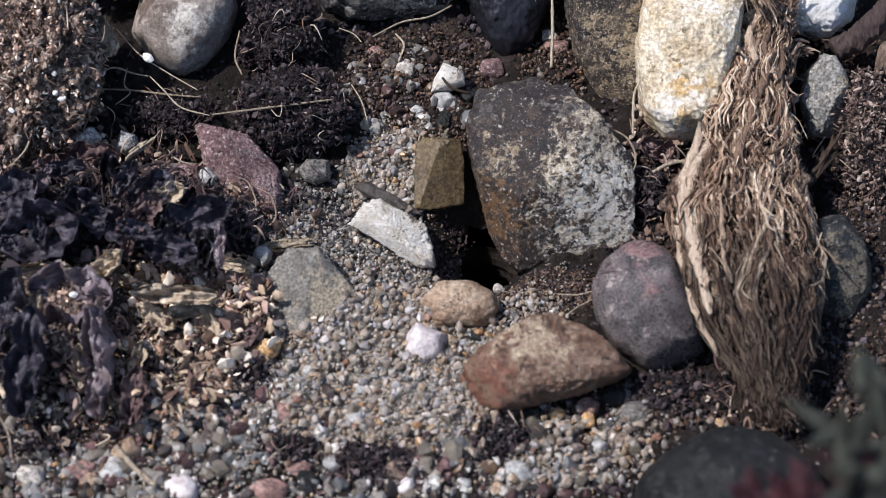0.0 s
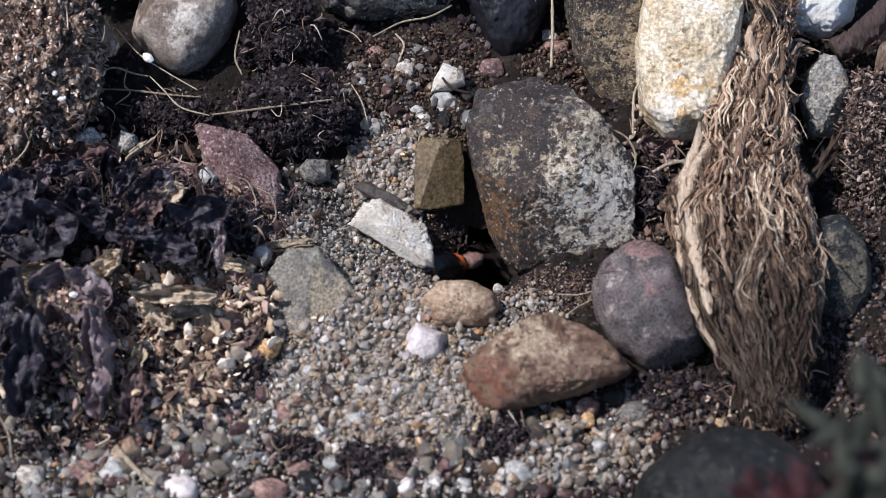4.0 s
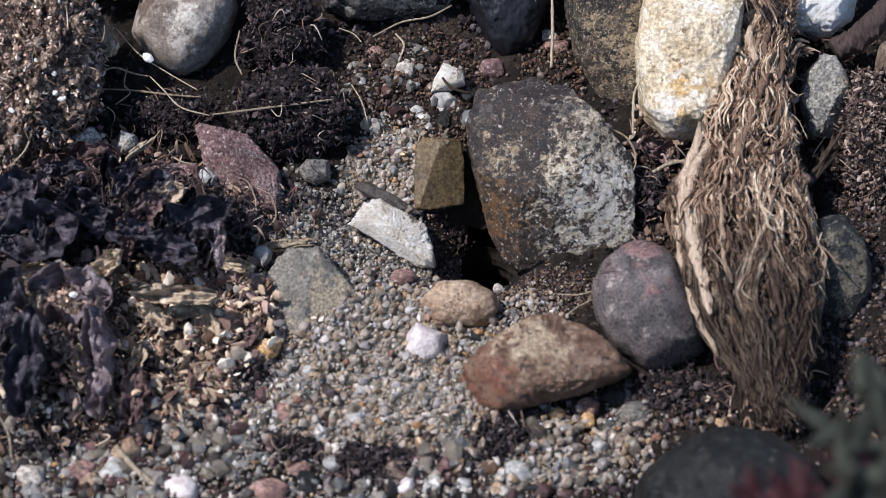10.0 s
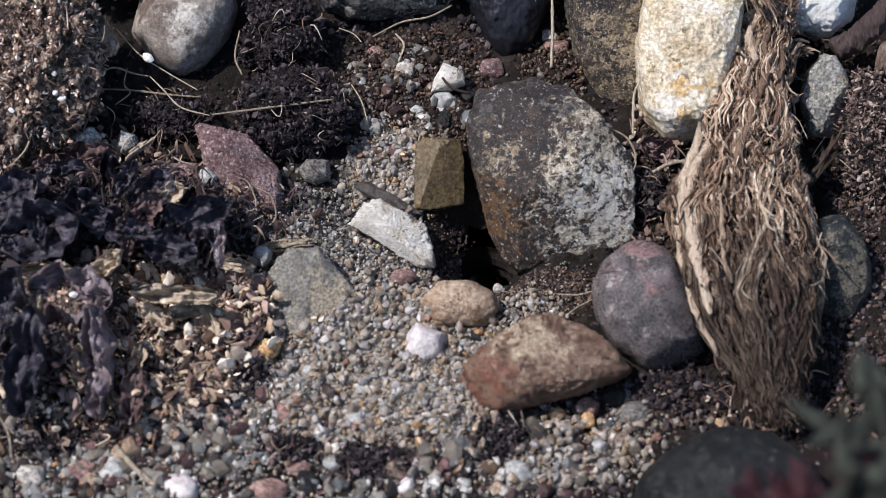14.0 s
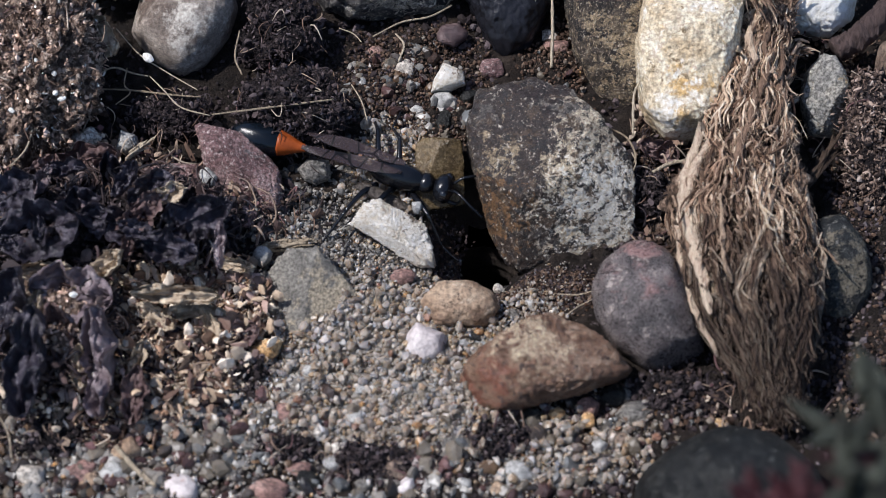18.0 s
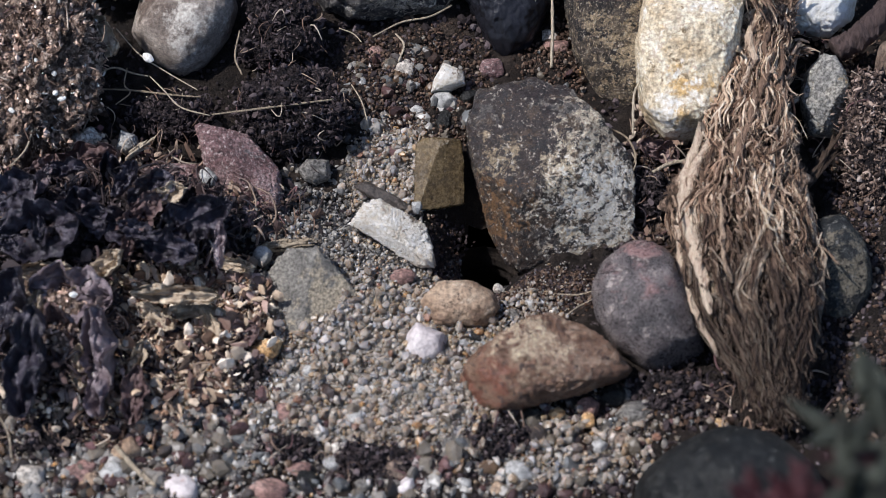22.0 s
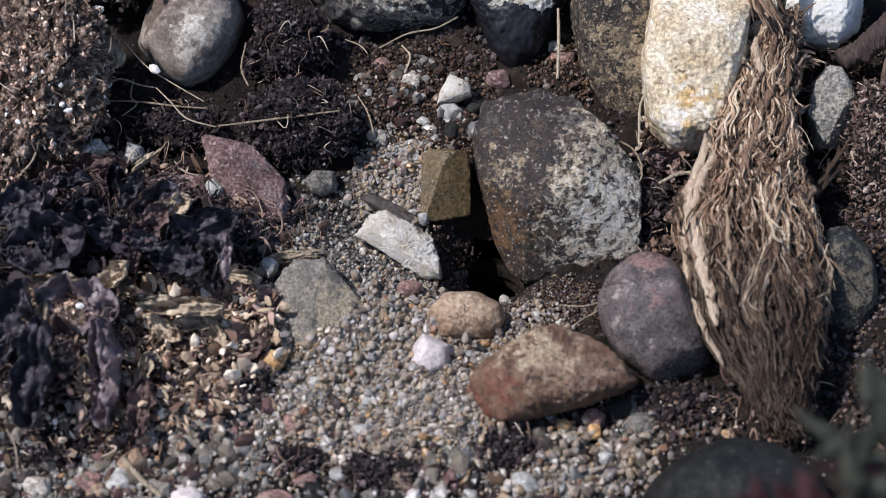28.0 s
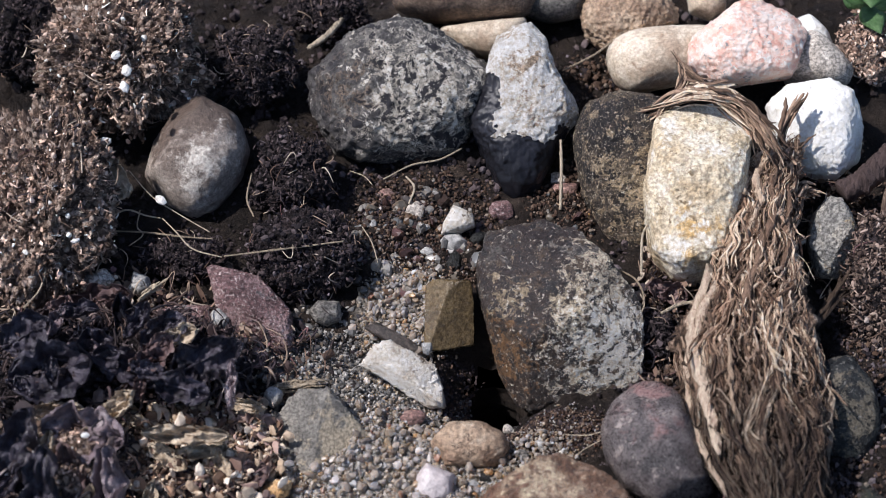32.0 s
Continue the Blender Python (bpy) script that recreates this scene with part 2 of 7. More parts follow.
M["brown"] = mottled("brown_stone", [(0.08, 0.053, 0.04), (0.17, 0.118, 0.086), (0.28, 0.21, 0.16)], [((0.36, 0.27, 0.19), 0.4, 0.6, 0.68), ((0.045, 0.03, 0.025), 1.2, 0.62, 0.68)], 0.6, 0.5, 0.4, 0.16, 3.0, 0.7)
M["rose"] = mottled("rose_quartz_pebble", [(0.42, 0.365, 0.35), (0.48, 0.425, 0.41), (0.54, 0.49, 0.47)], [((0.38, 0.28, 0.25), 0.4, 0.6, 0.7)], 0.4, 0.15, 0.5, 0.25, 3.0, 0.2)
M["brick"] = mottled("brick_red_pebble", [(0.15, 0.085, 0.075), (0.26, 0.15, 0.125), (0.36, 0.23, 0.19)], [((0.4, 0.32, 0.27), 0.8, 0.62, 0.7), ((0.1, 0.07, 0.065), 1.2, 0.62, 0.7)], 0.55, 0.5, 0.4, 0.3, 3.0)
M["orange"] = mottled("orange_pebble", [(0.38, 0.21, 0.08), (0.52, 0.33, 0.16), (0.62, 0.47, 0.28)], [((0.7, 0.6, 0.44), 0.6, 0.6, 0.68), ((0.24, 0.12, 0.05), 1.2, 0.64, 0.7)], 0.5, 0.4, 0.4, 0.3, 3.0)
M["quartz"] = mottled("milky_quartz_pebble", [(0.22, 0.215, 0.205), (0.32, 0.31, 0.29), (0.42, 0.405, 0.375)], [((0.176, 0.150, 0.123), 0.8, 0.62, 0.7)], 0.3, 0.25, 0.5, 0.3, 3.0, 0.35)

M["sand"] = island_mat("quartz_sand", [
    (0.0, (0.231, 0.187, 0.145)), (0.2, (0.275, 0.234, 0.195)), (0.4, (0.204, 0.161, 0.123)), (0.5, (0.159, 0.129, 0.110)), (0.56, (0.319, 0.277, 0.240)),
    (0.7, (0.266, 0.192, 0.123)), (0.77, (0.231, 0.212, 0.204)), (0.88, (0.107, 0.083, 0.073)), (0.9, (0.196, 0.107, 0.073)), (0.92, (0.408, 0.370, 0.350)), (0.975, (0.311, 0.187, 0.091))], 0.35, 0.5, (0.16, 0.13, 0.095), 0.3, 0.2, 1.0, (0.8, 1.2))
M["gravel"] = island_mat("mixed_gravel", [
    (0.0, (0.133, 0.112, 0.086)), (0.15, (0.189, 0.169, 0.144)), (0.28, (0.061, 0.049, 0.042)), (0.38, (0.037, 0.024, 0.020)), (0.48, (0.121, 0.123, 0.121)),
    (0.62, (0.065, 0.033, 0.029)), (0.71, (0.244, 0.228, 0.205)), (0.81, (0.019, 0.016, 0.016)), (0.89, (0.146, 0.089, 0.049)), (0.94, (0.133, 0.073, 0.068))], 0.35, 0.5, (0.032, 0.023, 0.018), 0.45, 0.2, 0.2)
M["greysand"] = island_mat("grey_sand", [
    (0.0, (0.104, 0.099, 0.093)), (0.2, (0.174, 0.166, 0.153)), (0.38, (0.052, 0.047, 0.046)), (0.55, (0.245, 0.229, 0.203)), (0.7, (0.131, 0.105, 0.078)),
    (0.82, (0.027, 0.024, 0.023)), (0.92, (0.349, 0.327, 0.295))], 0.35, 0.5, (0.031, 0.026, 0.023), 0.45)
M["redcrumb"] = island_mat("reddish_soil_crumbs", [
    (0.0, (0.066, 0.039, 0.026)), (0.22, (0.094, 0.058, 0.040)), (0.42, (0.039, 0.023, 0.017)), (0.6, (0.127, 0.083, 0.058)), (0.8, (0.165, 0.116, 0.085)), (0.93, (0.220, 0.176, 0.138))],
    0.85, 0.2, (0.04, 0.026, 0.02), 0.5, 0.5)
M["darkscrap"] = island_mat("dark_leaf_scraps", [
    (0.0, (0.03, 0.02, 0.022)), (0.25, (0.055, 0.036, 0.036)), (0.5, (0.018, 0.014, 0.018)), (0.68, (0.1, 0.066, 0.058)), (0.86, (0.19, 0.14, 0.12)), (0.96, (0.36, 0.3, 0.27))],
    0.7, 0.3, (0.02, 0.014, 0.014), 0.5, 0.4)
M["husk"] = island_mat("pale_husks", [
    (0.0, (0.504, 0.374, 0.257)), (0.22, (0.672, 0.538, 0.398)), (0.4, (0.288, 0.175, 0.111)), (0.56, (0.792, 0.679, 0.550)), (0.72, (0.408, 0.281, 0.234)), (0.86, (0.132, 0.082, 0.064))],
    0.75, 0.25, (0.1, 0.07, 0.05), 0.4, 0.4)
M["crumb"] = island_mat("peat_crumbs", [
    (0.0, (0.022, 0.016, 0.016)), (0.2, (0.043, 0.031, 0.032)), (0.4, (0.014, 0.010, 0.012)), (0.58, (0.068, 0.050, 0.050)), (0.8, (0.104, 0.080, 0.081)), (0.95, (0.171, 0.143, 0.152))],
    0.85, 0.25, (0.011, 0.008, 0.009), 0.6, 0.5)
M["drycrumb"] = island_mat("dry_peat_crumbs", [
    (0.0, (0.356, 0.237, 0.175)), (0.2, (0.536, 0.366, 0.274)), (0.36, (0.149, 0.099, 0.074)), (0.5, (0.699, 0.495, 0.378)), (0.66, (0.254, 0.169, 0.129)), (0.76, (0.850, 0.645, 0.519)), (0.94, (0.850, 0.850, 0.799))],
    0.85, 0.2, (0.09, 0.062, 0.05), 0.25, 0.5)
M["midcrumb"] = island_mat("brown_peat_crumbs", [
    (0.0, (0.09, 0.062, 0.05)), (0.2, (0.15, 0.105, 0.083)), (0.4, (0.045, 0.031, 0.027)), (0.58, (0.22, 0.158, 0.126)), (0.8, (0.32, 0.24, 0.195)), (0.95, (0.5, 0.41, 0.35))],
    0.85, 0.2, (0.03, 0.021, 0.018), 0.5, 0.5)
M["litter"] = island_mat("dry_plant_litter", [
    (0.0, (0.14, 0.09, 0.066)), (0.18, (0.06, 0.04, 0.037)), (0.36, (0.22, 0.145, 0.105)), (0.5, (0.035, 0.027, 0.032)), (0.64, (0.34, 0.25, 0.185)), (0.82, (0.5, 0.41, 0.32)), (0.93, (0.14, 0.075, 0.075))],
    0.8, 0.2, (0.04, 0.027, 0.023), 0.5, 0.4)


def soil_mat(name, sandy=()):
    """Humus soil; sandy: elliptic stretches (x, y, half width, half depth in mm) where it is bedded with fine sand."""
    m = Nodes(name)
    a = m.ramp(m.noise(0.35, 8, 0.7), [(0.35, (0.012, 0.009, 0.008)), (0.55, (0.032, 0.023, 0.018)), (0.72, (0.08, 0.058, 0.044))])
    b = m.mask(m.noise(3.0, 4, 0.7), 0.6, 0.72)
    col = m.mix(b, a, (0.13, 0.098, 0.076))
    if sandy:
        grain = m.cells(3.6)
        bed = m.ramp(grain.outputs["Color"], [(0.15, (0.1, 0.084, 0.068)), (0.45, (0.22, 0.188, 0.15)), (0.8, (0.34, 0.3, 0.245))])
        total = None
        for cx, cy, rx, ry in sandy:
            v = m.n.new("ShaderNodeVectorMath")
            v.operation = "SUBTRACT"
            v.inputs[1].default_value = (cx, cy, 0)
            m.link(m.raw, v.inputs[0])
            w = m.n.new("ShaderNodeVectorMath")
            w.operation = "MULTIPLY"
            w.inputs[1].default_value = (1 / rx, 1 / ry, 0)
            m.link(v.outputs[0], w.inputs[0])
            ln = m.n.new("ShaderNodeVectorMath")
            ln.operation = "LENGTH"
            m.link(w.outputs[0], ln.inputs[0])
            one = m.ramp(ln.outputs["Value"], [(0.62, (1, 1, 1)), (1.0, (0, 0, 0))])
            total = one if total is None else m.mix(1.0, total, one, "LIGHTEN")
        edge = m.mask(m.mix(0.5, total, m.noise(0.5, 6, 0.7)), 0.42, 0.6)
        col = m.mix(edge, col, bed)
        m.bump(grain.outputs["Distance"], 0.8, 0.3)
    m.bump(m.noise(0.9, 8, 0.75), 1.0, 2.2)
    m.bump(m.noise(4.0, 5, 0.7), 1.0, 0.35)
    return m.done(col, 0.85, 0.25)


def peat_mat(name, stops):
    """Crumbly peat: every crumb its own tone, dark joints between."""
    m = Nodes(name)
    c = m.cells(1.9)
    f = m.noise(2.2, 10, 0.76, 0.5)
    tone = m.ramp(m.mix(0.45, f, c.outputs["Color"]), stops)
    gap = m.mask(c.outputs["Distance"], 0.45, 0.85)
    col = m.mix(gap, tone, stops[0][1])
    m.bump(m.noise(0.8, 10, 0.76), 0.7, 1.4)
    inv = m.ramp(c.outputs["Distance"], [(0.0, (1, 1, 1)), (0.6, (0, 0, 0))])
    m.bump(inv, 1.0, 0.8)
    m.bump(f, 1.0, 0.6)
    return m.done(col, 0.9, 0.2)


def shaded_end(m):
    """Paints the shade on the root's lower end as dark colour, with a ragged border."""
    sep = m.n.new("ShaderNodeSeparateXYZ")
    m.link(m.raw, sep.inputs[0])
    shaded = m.n.new("ShaderNodeMapRange")
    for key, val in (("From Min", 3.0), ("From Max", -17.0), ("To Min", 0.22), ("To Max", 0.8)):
        shaded.inputs[key].default_value = val
    m.link(sep.outputs["Y"], shaded.inputs[0])
    return m.mask(m.mix(0.5, shaded.outputs[0], m.noise(0.25, 8, 0.7)), 0.43, 0.57)


def fibre_mat(name, stops, rough=0.75, shaded=False, kin=0.0):
    m = Nodes(name)
    g = m.n.new("ShaderNodeNewGeometry")
    both = m.n.new("ShaderNodeMath")
    m.link(g.outputs["Random Per Island"], both.inputs[0])
    m.link(m.random, both.inputs[1])
    wrap = m.n.new("ShaderNodeMath")
    wrap.operation = "FRACT"
    m.link(both.outputs[0], wrap.inputs[0])
    if kin:
        # fibres of one lock are close in tone
        near = m.n.new("ShaderNodeMix")
        near.inputs[0].default_value = kin
        m.link(g.outputs["Random Per Island"], near.inputs[2])
        m.link(m.random, near.inputs[3])
        col = m.ramp(near.outputs[0], stops)
    else:
        col = m.ramp(wrap.outputs[0], stops)
    turn = m.n.new("ShaderNodeVectorRotate")
    turn.rotation_type = "X_AXIS"
    turn.inputs["Angle"].default_value = radians(-42)
    m.link(m.p, turn.inputs["Vector"])
    m.p = turn.outputs[0]
    streak = m.noise(3.2, 8, 0.72, 0.5, (1.0, 0.16, 1.0))
    col = m.mix(0.7, col, m.ramp(streak, [(0.3, (0.16, 0.14, 0.12)), (0.7, (0.86, 0.84, 0.8))]), "OVERLAY")
    # the lower end's shade is mixed into the fibre colour
    if shaded:
        col = m.mix(shaded_end(m), col, m.mix(0.85, col, (0.028, 0.019, 0.016)))
    m.bump(streak, 1.0, 0.5)
    return m.done(col, rough, 0.25)


def bark_mat(name, stops):
    """Dead stem bark: long torn streaks from dark to pale."""
    m = Nodes(name)
    turn = m.n.new("ShaderNodeVectorRotate")
    turn.rotation_type = "X_AXIS"
    turn.inputs["Angle"].default_value = radians(-42)
    m.link(m.p, turn.inputs["Vector"])
    m.p = turn.outputs[0]
    a = m.noise(0.9, 12, 0.74, 0.6, (1.0, 0.14, 1.0))
    b = m.noise(3.4, 8, 0.7, 0.4, (1.0, 0.12, 1.0))
    col = m.ramp(a, stops)
    col = m.mix(0.8, col, m.ramp(b, [(0.4, (0.18, 0.17, 0.16)), (0.6, (0.86, 0.84, 0.82))]), "OVERLAY")
    # shade on the lower end, put into the bark colour
    low_shade = shaded_end(m)
    col = m.mix(low_shade, col, m.ramp(b, [(0.4, (0.02, 0.014, 0.011)), (0.62, (0.09, 0.062, 0.047))]))
    m.bump(a, 1.0, 2.0)
    m.bump(b, 1.0, 0.6)
    return m.done(col, 0.8, 0.25)


def leaf_mat(name, a, b, c, rough=0.5, spec=0.4):
    m = Nodes(name)
    col = m.ramp(m.noise(0.5, 6, 0.65, 0.5), [(0.3, a), (0.52, b), (0.72, c)])
    vein = m.noise(1.4, 6, 0.7, 1.2, (0.3, 2.2, 1.0))
    col = m.mix(0.5, col, m.ramp(vein, [(0.3, (0.25,) * 3), (0.7, (0.75,) * 3)]), "OVERLAY")
    m.bump(vein, 0.7, 0.3)
    m.bump(m.noise(3.0, 5, 0.7), 0.5, 0.15)
    return m.done(col, rough, spec)


M["bank"] = soil_mat("bank_soil", [(-6.6, -11.7, 16.9, 12.5), (-8.3, -2.3, 8.7, 8.1), (-4.9, 8.1, 5.1, 6.2), (-8.0, -17.9, 15.3, 5.6)])
M["soil"] = soil_mat("humus_soil")
M["peat"] = peat_mat("dark_peat", [(0.36, (0.011, 0.009, 0.010)), (0.5, (0.034, 0.026, 0.027)), (0.6, (0.073, 0.055, 0.055)), (0.7, (0.130, 0.101, 0.102))])
M["drypeat"] = peat_mat("dry_brown_peat", [(0.36, (0.09, 0.06, 0.047)), (0.46, (0.28, 0.195, 0.148)), (0.56, (0.52, 0.38, 0.295)), (0.66, (0.8, 0.64, 0.53))])
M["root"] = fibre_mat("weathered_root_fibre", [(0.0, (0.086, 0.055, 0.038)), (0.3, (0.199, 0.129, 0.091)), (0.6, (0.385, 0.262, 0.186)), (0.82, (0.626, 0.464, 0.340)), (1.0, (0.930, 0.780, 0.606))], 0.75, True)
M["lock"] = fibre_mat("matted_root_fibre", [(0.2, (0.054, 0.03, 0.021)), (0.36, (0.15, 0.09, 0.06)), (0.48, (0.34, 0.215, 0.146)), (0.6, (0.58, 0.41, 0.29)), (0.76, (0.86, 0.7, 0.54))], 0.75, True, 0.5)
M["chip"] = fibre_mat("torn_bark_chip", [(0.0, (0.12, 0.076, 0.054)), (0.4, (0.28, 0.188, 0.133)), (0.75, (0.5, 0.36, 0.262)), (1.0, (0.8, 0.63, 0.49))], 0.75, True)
M["paleroot"] = fibre_mat("sunbleached_root_strip", [(0.0, (0.3, 0.21, 0.145)), (0.5, (0.45, 0.335, 0.245)), (1.0, (0.62, 0.5, 0.39))], 0.7)
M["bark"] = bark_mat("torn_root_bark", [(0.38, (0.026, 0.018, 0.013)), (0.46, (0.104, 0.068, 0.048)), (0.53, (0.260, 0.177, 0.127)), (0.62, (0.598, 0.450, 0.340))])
M["rootdark"] = fibre_mat("dark_root_core", [(0.0, (0.03, 0.02, 0.015)), (1.0, (0.07, 0.048, 0.034))])
M["straw"] = fibre_mat("pale_rootlet", [(0.0, (0.3, 0.24, 0.17)), (1.0, (0.5, 0.43, 0.33))], 0.6)
# bluish middle and pale tones put the sky's sheen into the leaf colour
M["darkleaf"] = leaf_mat("blackened_leaf", (0.012, 0.01, 0.014), (0.028, 0.023, 0.034), (0.11, 0.098, 0.125), 0.38, 0.5)
M["brownleaf"] = leaf_mat("brown_dead_leaf", (0.05, 0.03, 0.03), (0.115, 0.07, 0.066), (0.3, 0.215, 0.19), 0.5, 0.4)
M["mauveleaf"] = leaf_mat("mauve_grey_leaf", (0.07, 0.05, 0.06), (0.19, 0.145, 0.155), (0.46, 0.4, 0.4), 0.4, 0.5)
M["paleleaf"] = leaf_mat("bleached_leaf", (0.26, 0.19, 0.13), (0.45, 0.36, 0.26), (0.62, 0.54, 0.43), 0.65)
M["green"] = leaf_mat("green_leaf", (0.035, 0.085, 0.025), (0.06, 0.13, 0.04), (0.13, 0.2, 0.09), 0.45)
M["dullgreen"] = leaf_mat("dull_green_leaf", (0.011, 0.0125, 0.008), (0.025, 0.028, 0.019), (0.075, 0.082, 0.062), 0.5)
M["redleaf"] = leaf_mat("red_leaf", (0.02, 0.004, 0.007), (0.042, 0.008, 0.011), (0.08, 0.022, 0.026), 0.55)
M["striped"] = leaf_mat("striped_dark_stone", (0.035, 0.022, 0.024), (0.07, 0.045, 0.046), (0.22, 0.16, 0.15), 0.45)
M["twig"] = fibre_mat("dark_twig_bark", [(0.0, (0.04, 0.028, 0.027)), (1.0, (0.1, 0.07, 0.066))], 0.65)


# ---- building helpers ----
def fast_mesh(name, verts, tris, smooth=True):
    """A mesh from arrays that code has filled."""
    me = bpy.data.meshes.new(name)
    verts = np.asarray(verts, dtype=np.float32)
    tris = np.asarray(tris, dtype=np.int32)
    me.vertices.add(len(verts))
    me.vertices.foreach_set("co", verts.ravel())
    me.loops.add(tris.size)
    me.loops.foreach_set("vertex_index", tris.ravel())
    me.polygons.add(len(tris))
    k = tris.shape[1]
    me.polygons.foreach_set("loop_start", np.arange(0, tris.size, k, dtype=np.int32))
    me.polygons.foreach_set("use_smooth", np.full(len(tris), smooth, dtype=bool))
    me.update(calc_edges=True)
    me.validate()
    return me


def part(name, me, material, parent=None, label="", at=None):
    """One mesh object, under its thing if one is given."""
    ob = new(name, me)
    if not me.materials:
        me.materials.append(material)
    if parent is not None:
        ob.parent = parent
    if at is not None:
        ob.matrix_basis = at
    if label:
        tagged(ob, label)
    return ob


def base(x, y):
    """The bank's mean height in mm."""
    return 9.0 * np.tanh(y / 60.0)


HOLE = (3.79, 1.40)


def lump(x, y, cx, cy, r, h):
    return h * np.exp(-((x - cx) ** 2 + (y - cy) ** 2) / (2 * r * r))


def height(x, y):
    """The ground's height in mm over the plan in mm."""
    z = base(x, y)
    z = z + 0.5 * np.sin(x * 0.31 + 1.0) * np.sin(y * 0.27) + 0.35 * np.sin(x * 0.63 + y * 0.21) * np.sin(y * 0.55 - x * 0.17 + 2.0)
    z = z + 0.18 * np.sin(x * 1.7 + y * 0.9) * np.sin(y * 1.9 - x * 0.6)
    z = z + 5.0 / (1 + np.exp((x + 52.0 + 0.15 * y) / 4.0)) * np.exp(-((y - 14.0) / 45.0) ** 2)
    d = np.hypot((x - HOLE[0]) / 1.0, (y - HOLE[1]) / 1.25)
    z = z - 7.5 * np.exp(-(d / 3.6) ** 2)
    return z


ICO = {}


def ico(sub):
    if sub not in ICO:
        bm = bmesh.new()
        bmesh.ops.create_icosphere(bm, subdivisions=sub, radius=1.0)
        v = np.array([p.co[:] for p in bm.verts])
        f = np.array([[p.index for p in q.verts] for q in bm.faces])
        bm.free()
        ICO[sub] = (v, f)
    return ICO[sub]


def rumple(dirs, freq, seed, octaves=4):
    """Fractal noise over directions, about -1 to 1."""
    off = Vector((seed * 7.31, seed * 3.17, seed * 5.93))
    return np.array([noise.fractal(Vector(d) * freq + off, 0.9, 2.0, octaves) for d in dirs])


def stone_mesh(name, cuts, front, back, dome=2.4, rough=0.04, seed=1, facets=(), sub=5, sharp=14.0, ridge=0.0, chips=0, deep=0.07, hard=()):
    """A stone: the side planes (degrees, mm) bound its outline, front and back its thickness; facets (degrees round, degrees up, mm) break its face."""
    d, f = ico(sub)
    flat = np.hypot(d[:, 0], d[:, 1])
    acc = np.zeros(len(d))
    peak = np.zeros(len(d))
    for ang, dist in cuts:
        a = radians(ang)
        g = np.maximum(0, (d[:, 0] * math.cos(a) + d[:, 1] * math.sin(a)) / dist)
        peak = np.maximum(peak, g)
        acc += g ** sharp
    side = 0.35 * peak + 0.65 * acc ** (1.0 / sharp) * 0.97
    thick = np.where(d[:, 2] > 0, d[:, 2] / front, -d[:, 2] / back)
    g = (side ** dome + thick ** dome) ** (1.0 / dome)
    for az, el, dist in facets:
        n = (math.cos(radians(az)) * math.cos(radians(el)), math.sin(radians(az)) * math.cos(radians(el)), math.sin(radians(el)))
        q = np.maximum(0, d @ np.array(n)) / dist
        g = (g ** 18 + q ** 18) ** (1 / 18)
    r = 1.0 / g
    n1 = rumple(d, 1.6, seed, 3)
    n2 = rumple(d, 5.0, seed + 9, 4)
    r = r * (1 + rough * n1 + rough * 0.5 * n2)
    if ridge:
        r = r * (1 - ridge * np.abs(rumple(d, 3.0, seed + 4, 4)))
    p = d * r[:, None]
    rng = random.Random(seed * 11 + 2)
    for k in range(chips):
        az, el = rng.uniform(0, 2 * math.pi), radians(rng.uniform(8, 80))
        n = np.array((math.cos(az) * math.cos(el), math.sin(az) * math.cos(el), math.sin(el)))
        s = p @ n
        h = s.max() * (1 - deep * rng.uniform(0.4, 1.3))
        over = np.maximum(0, s - h) * 0.92
        p = p - over[:, None] * n
    for az, el, h in hard:
        n = np.array((math.cos(radians(az)) * math.cos(radians(el)), math.sin(radians(az)) * math.cos(radians(el)), math.sin(radians(el))))
        p = p - np.maximum(0, p @ n - h)[:, None] * n
    p = p * (1 + rough * 0.8 * rumple(d, 13.0, seed + 21, 4))[:, None]
    return fast_mesh(name, p * MM, f)


def at_mm(x, y, z, rx=42.0, ry=0.0, rz=0.0):
    return pose(x * MM, y * MM, z * MM, rx, ry, rz)


def stone(name, label, mat, where, cuts, front, back, dome=2.4, rough=0.04, seed=1, facets=(), sub=5, sharp=14.0, ridge=0.0, chips=0, deep=0.07, hard=()):
    ob = new(name, stone_mesh(name, cuts, front, back, dome, rough, seed, facets, sub, sharp, ridge, chips, deep, hard))
    ob.data.materials.append(M[mat])
    ob.matrix_basis = at_mm(*where)
    return tagged(ob, label, "stone")


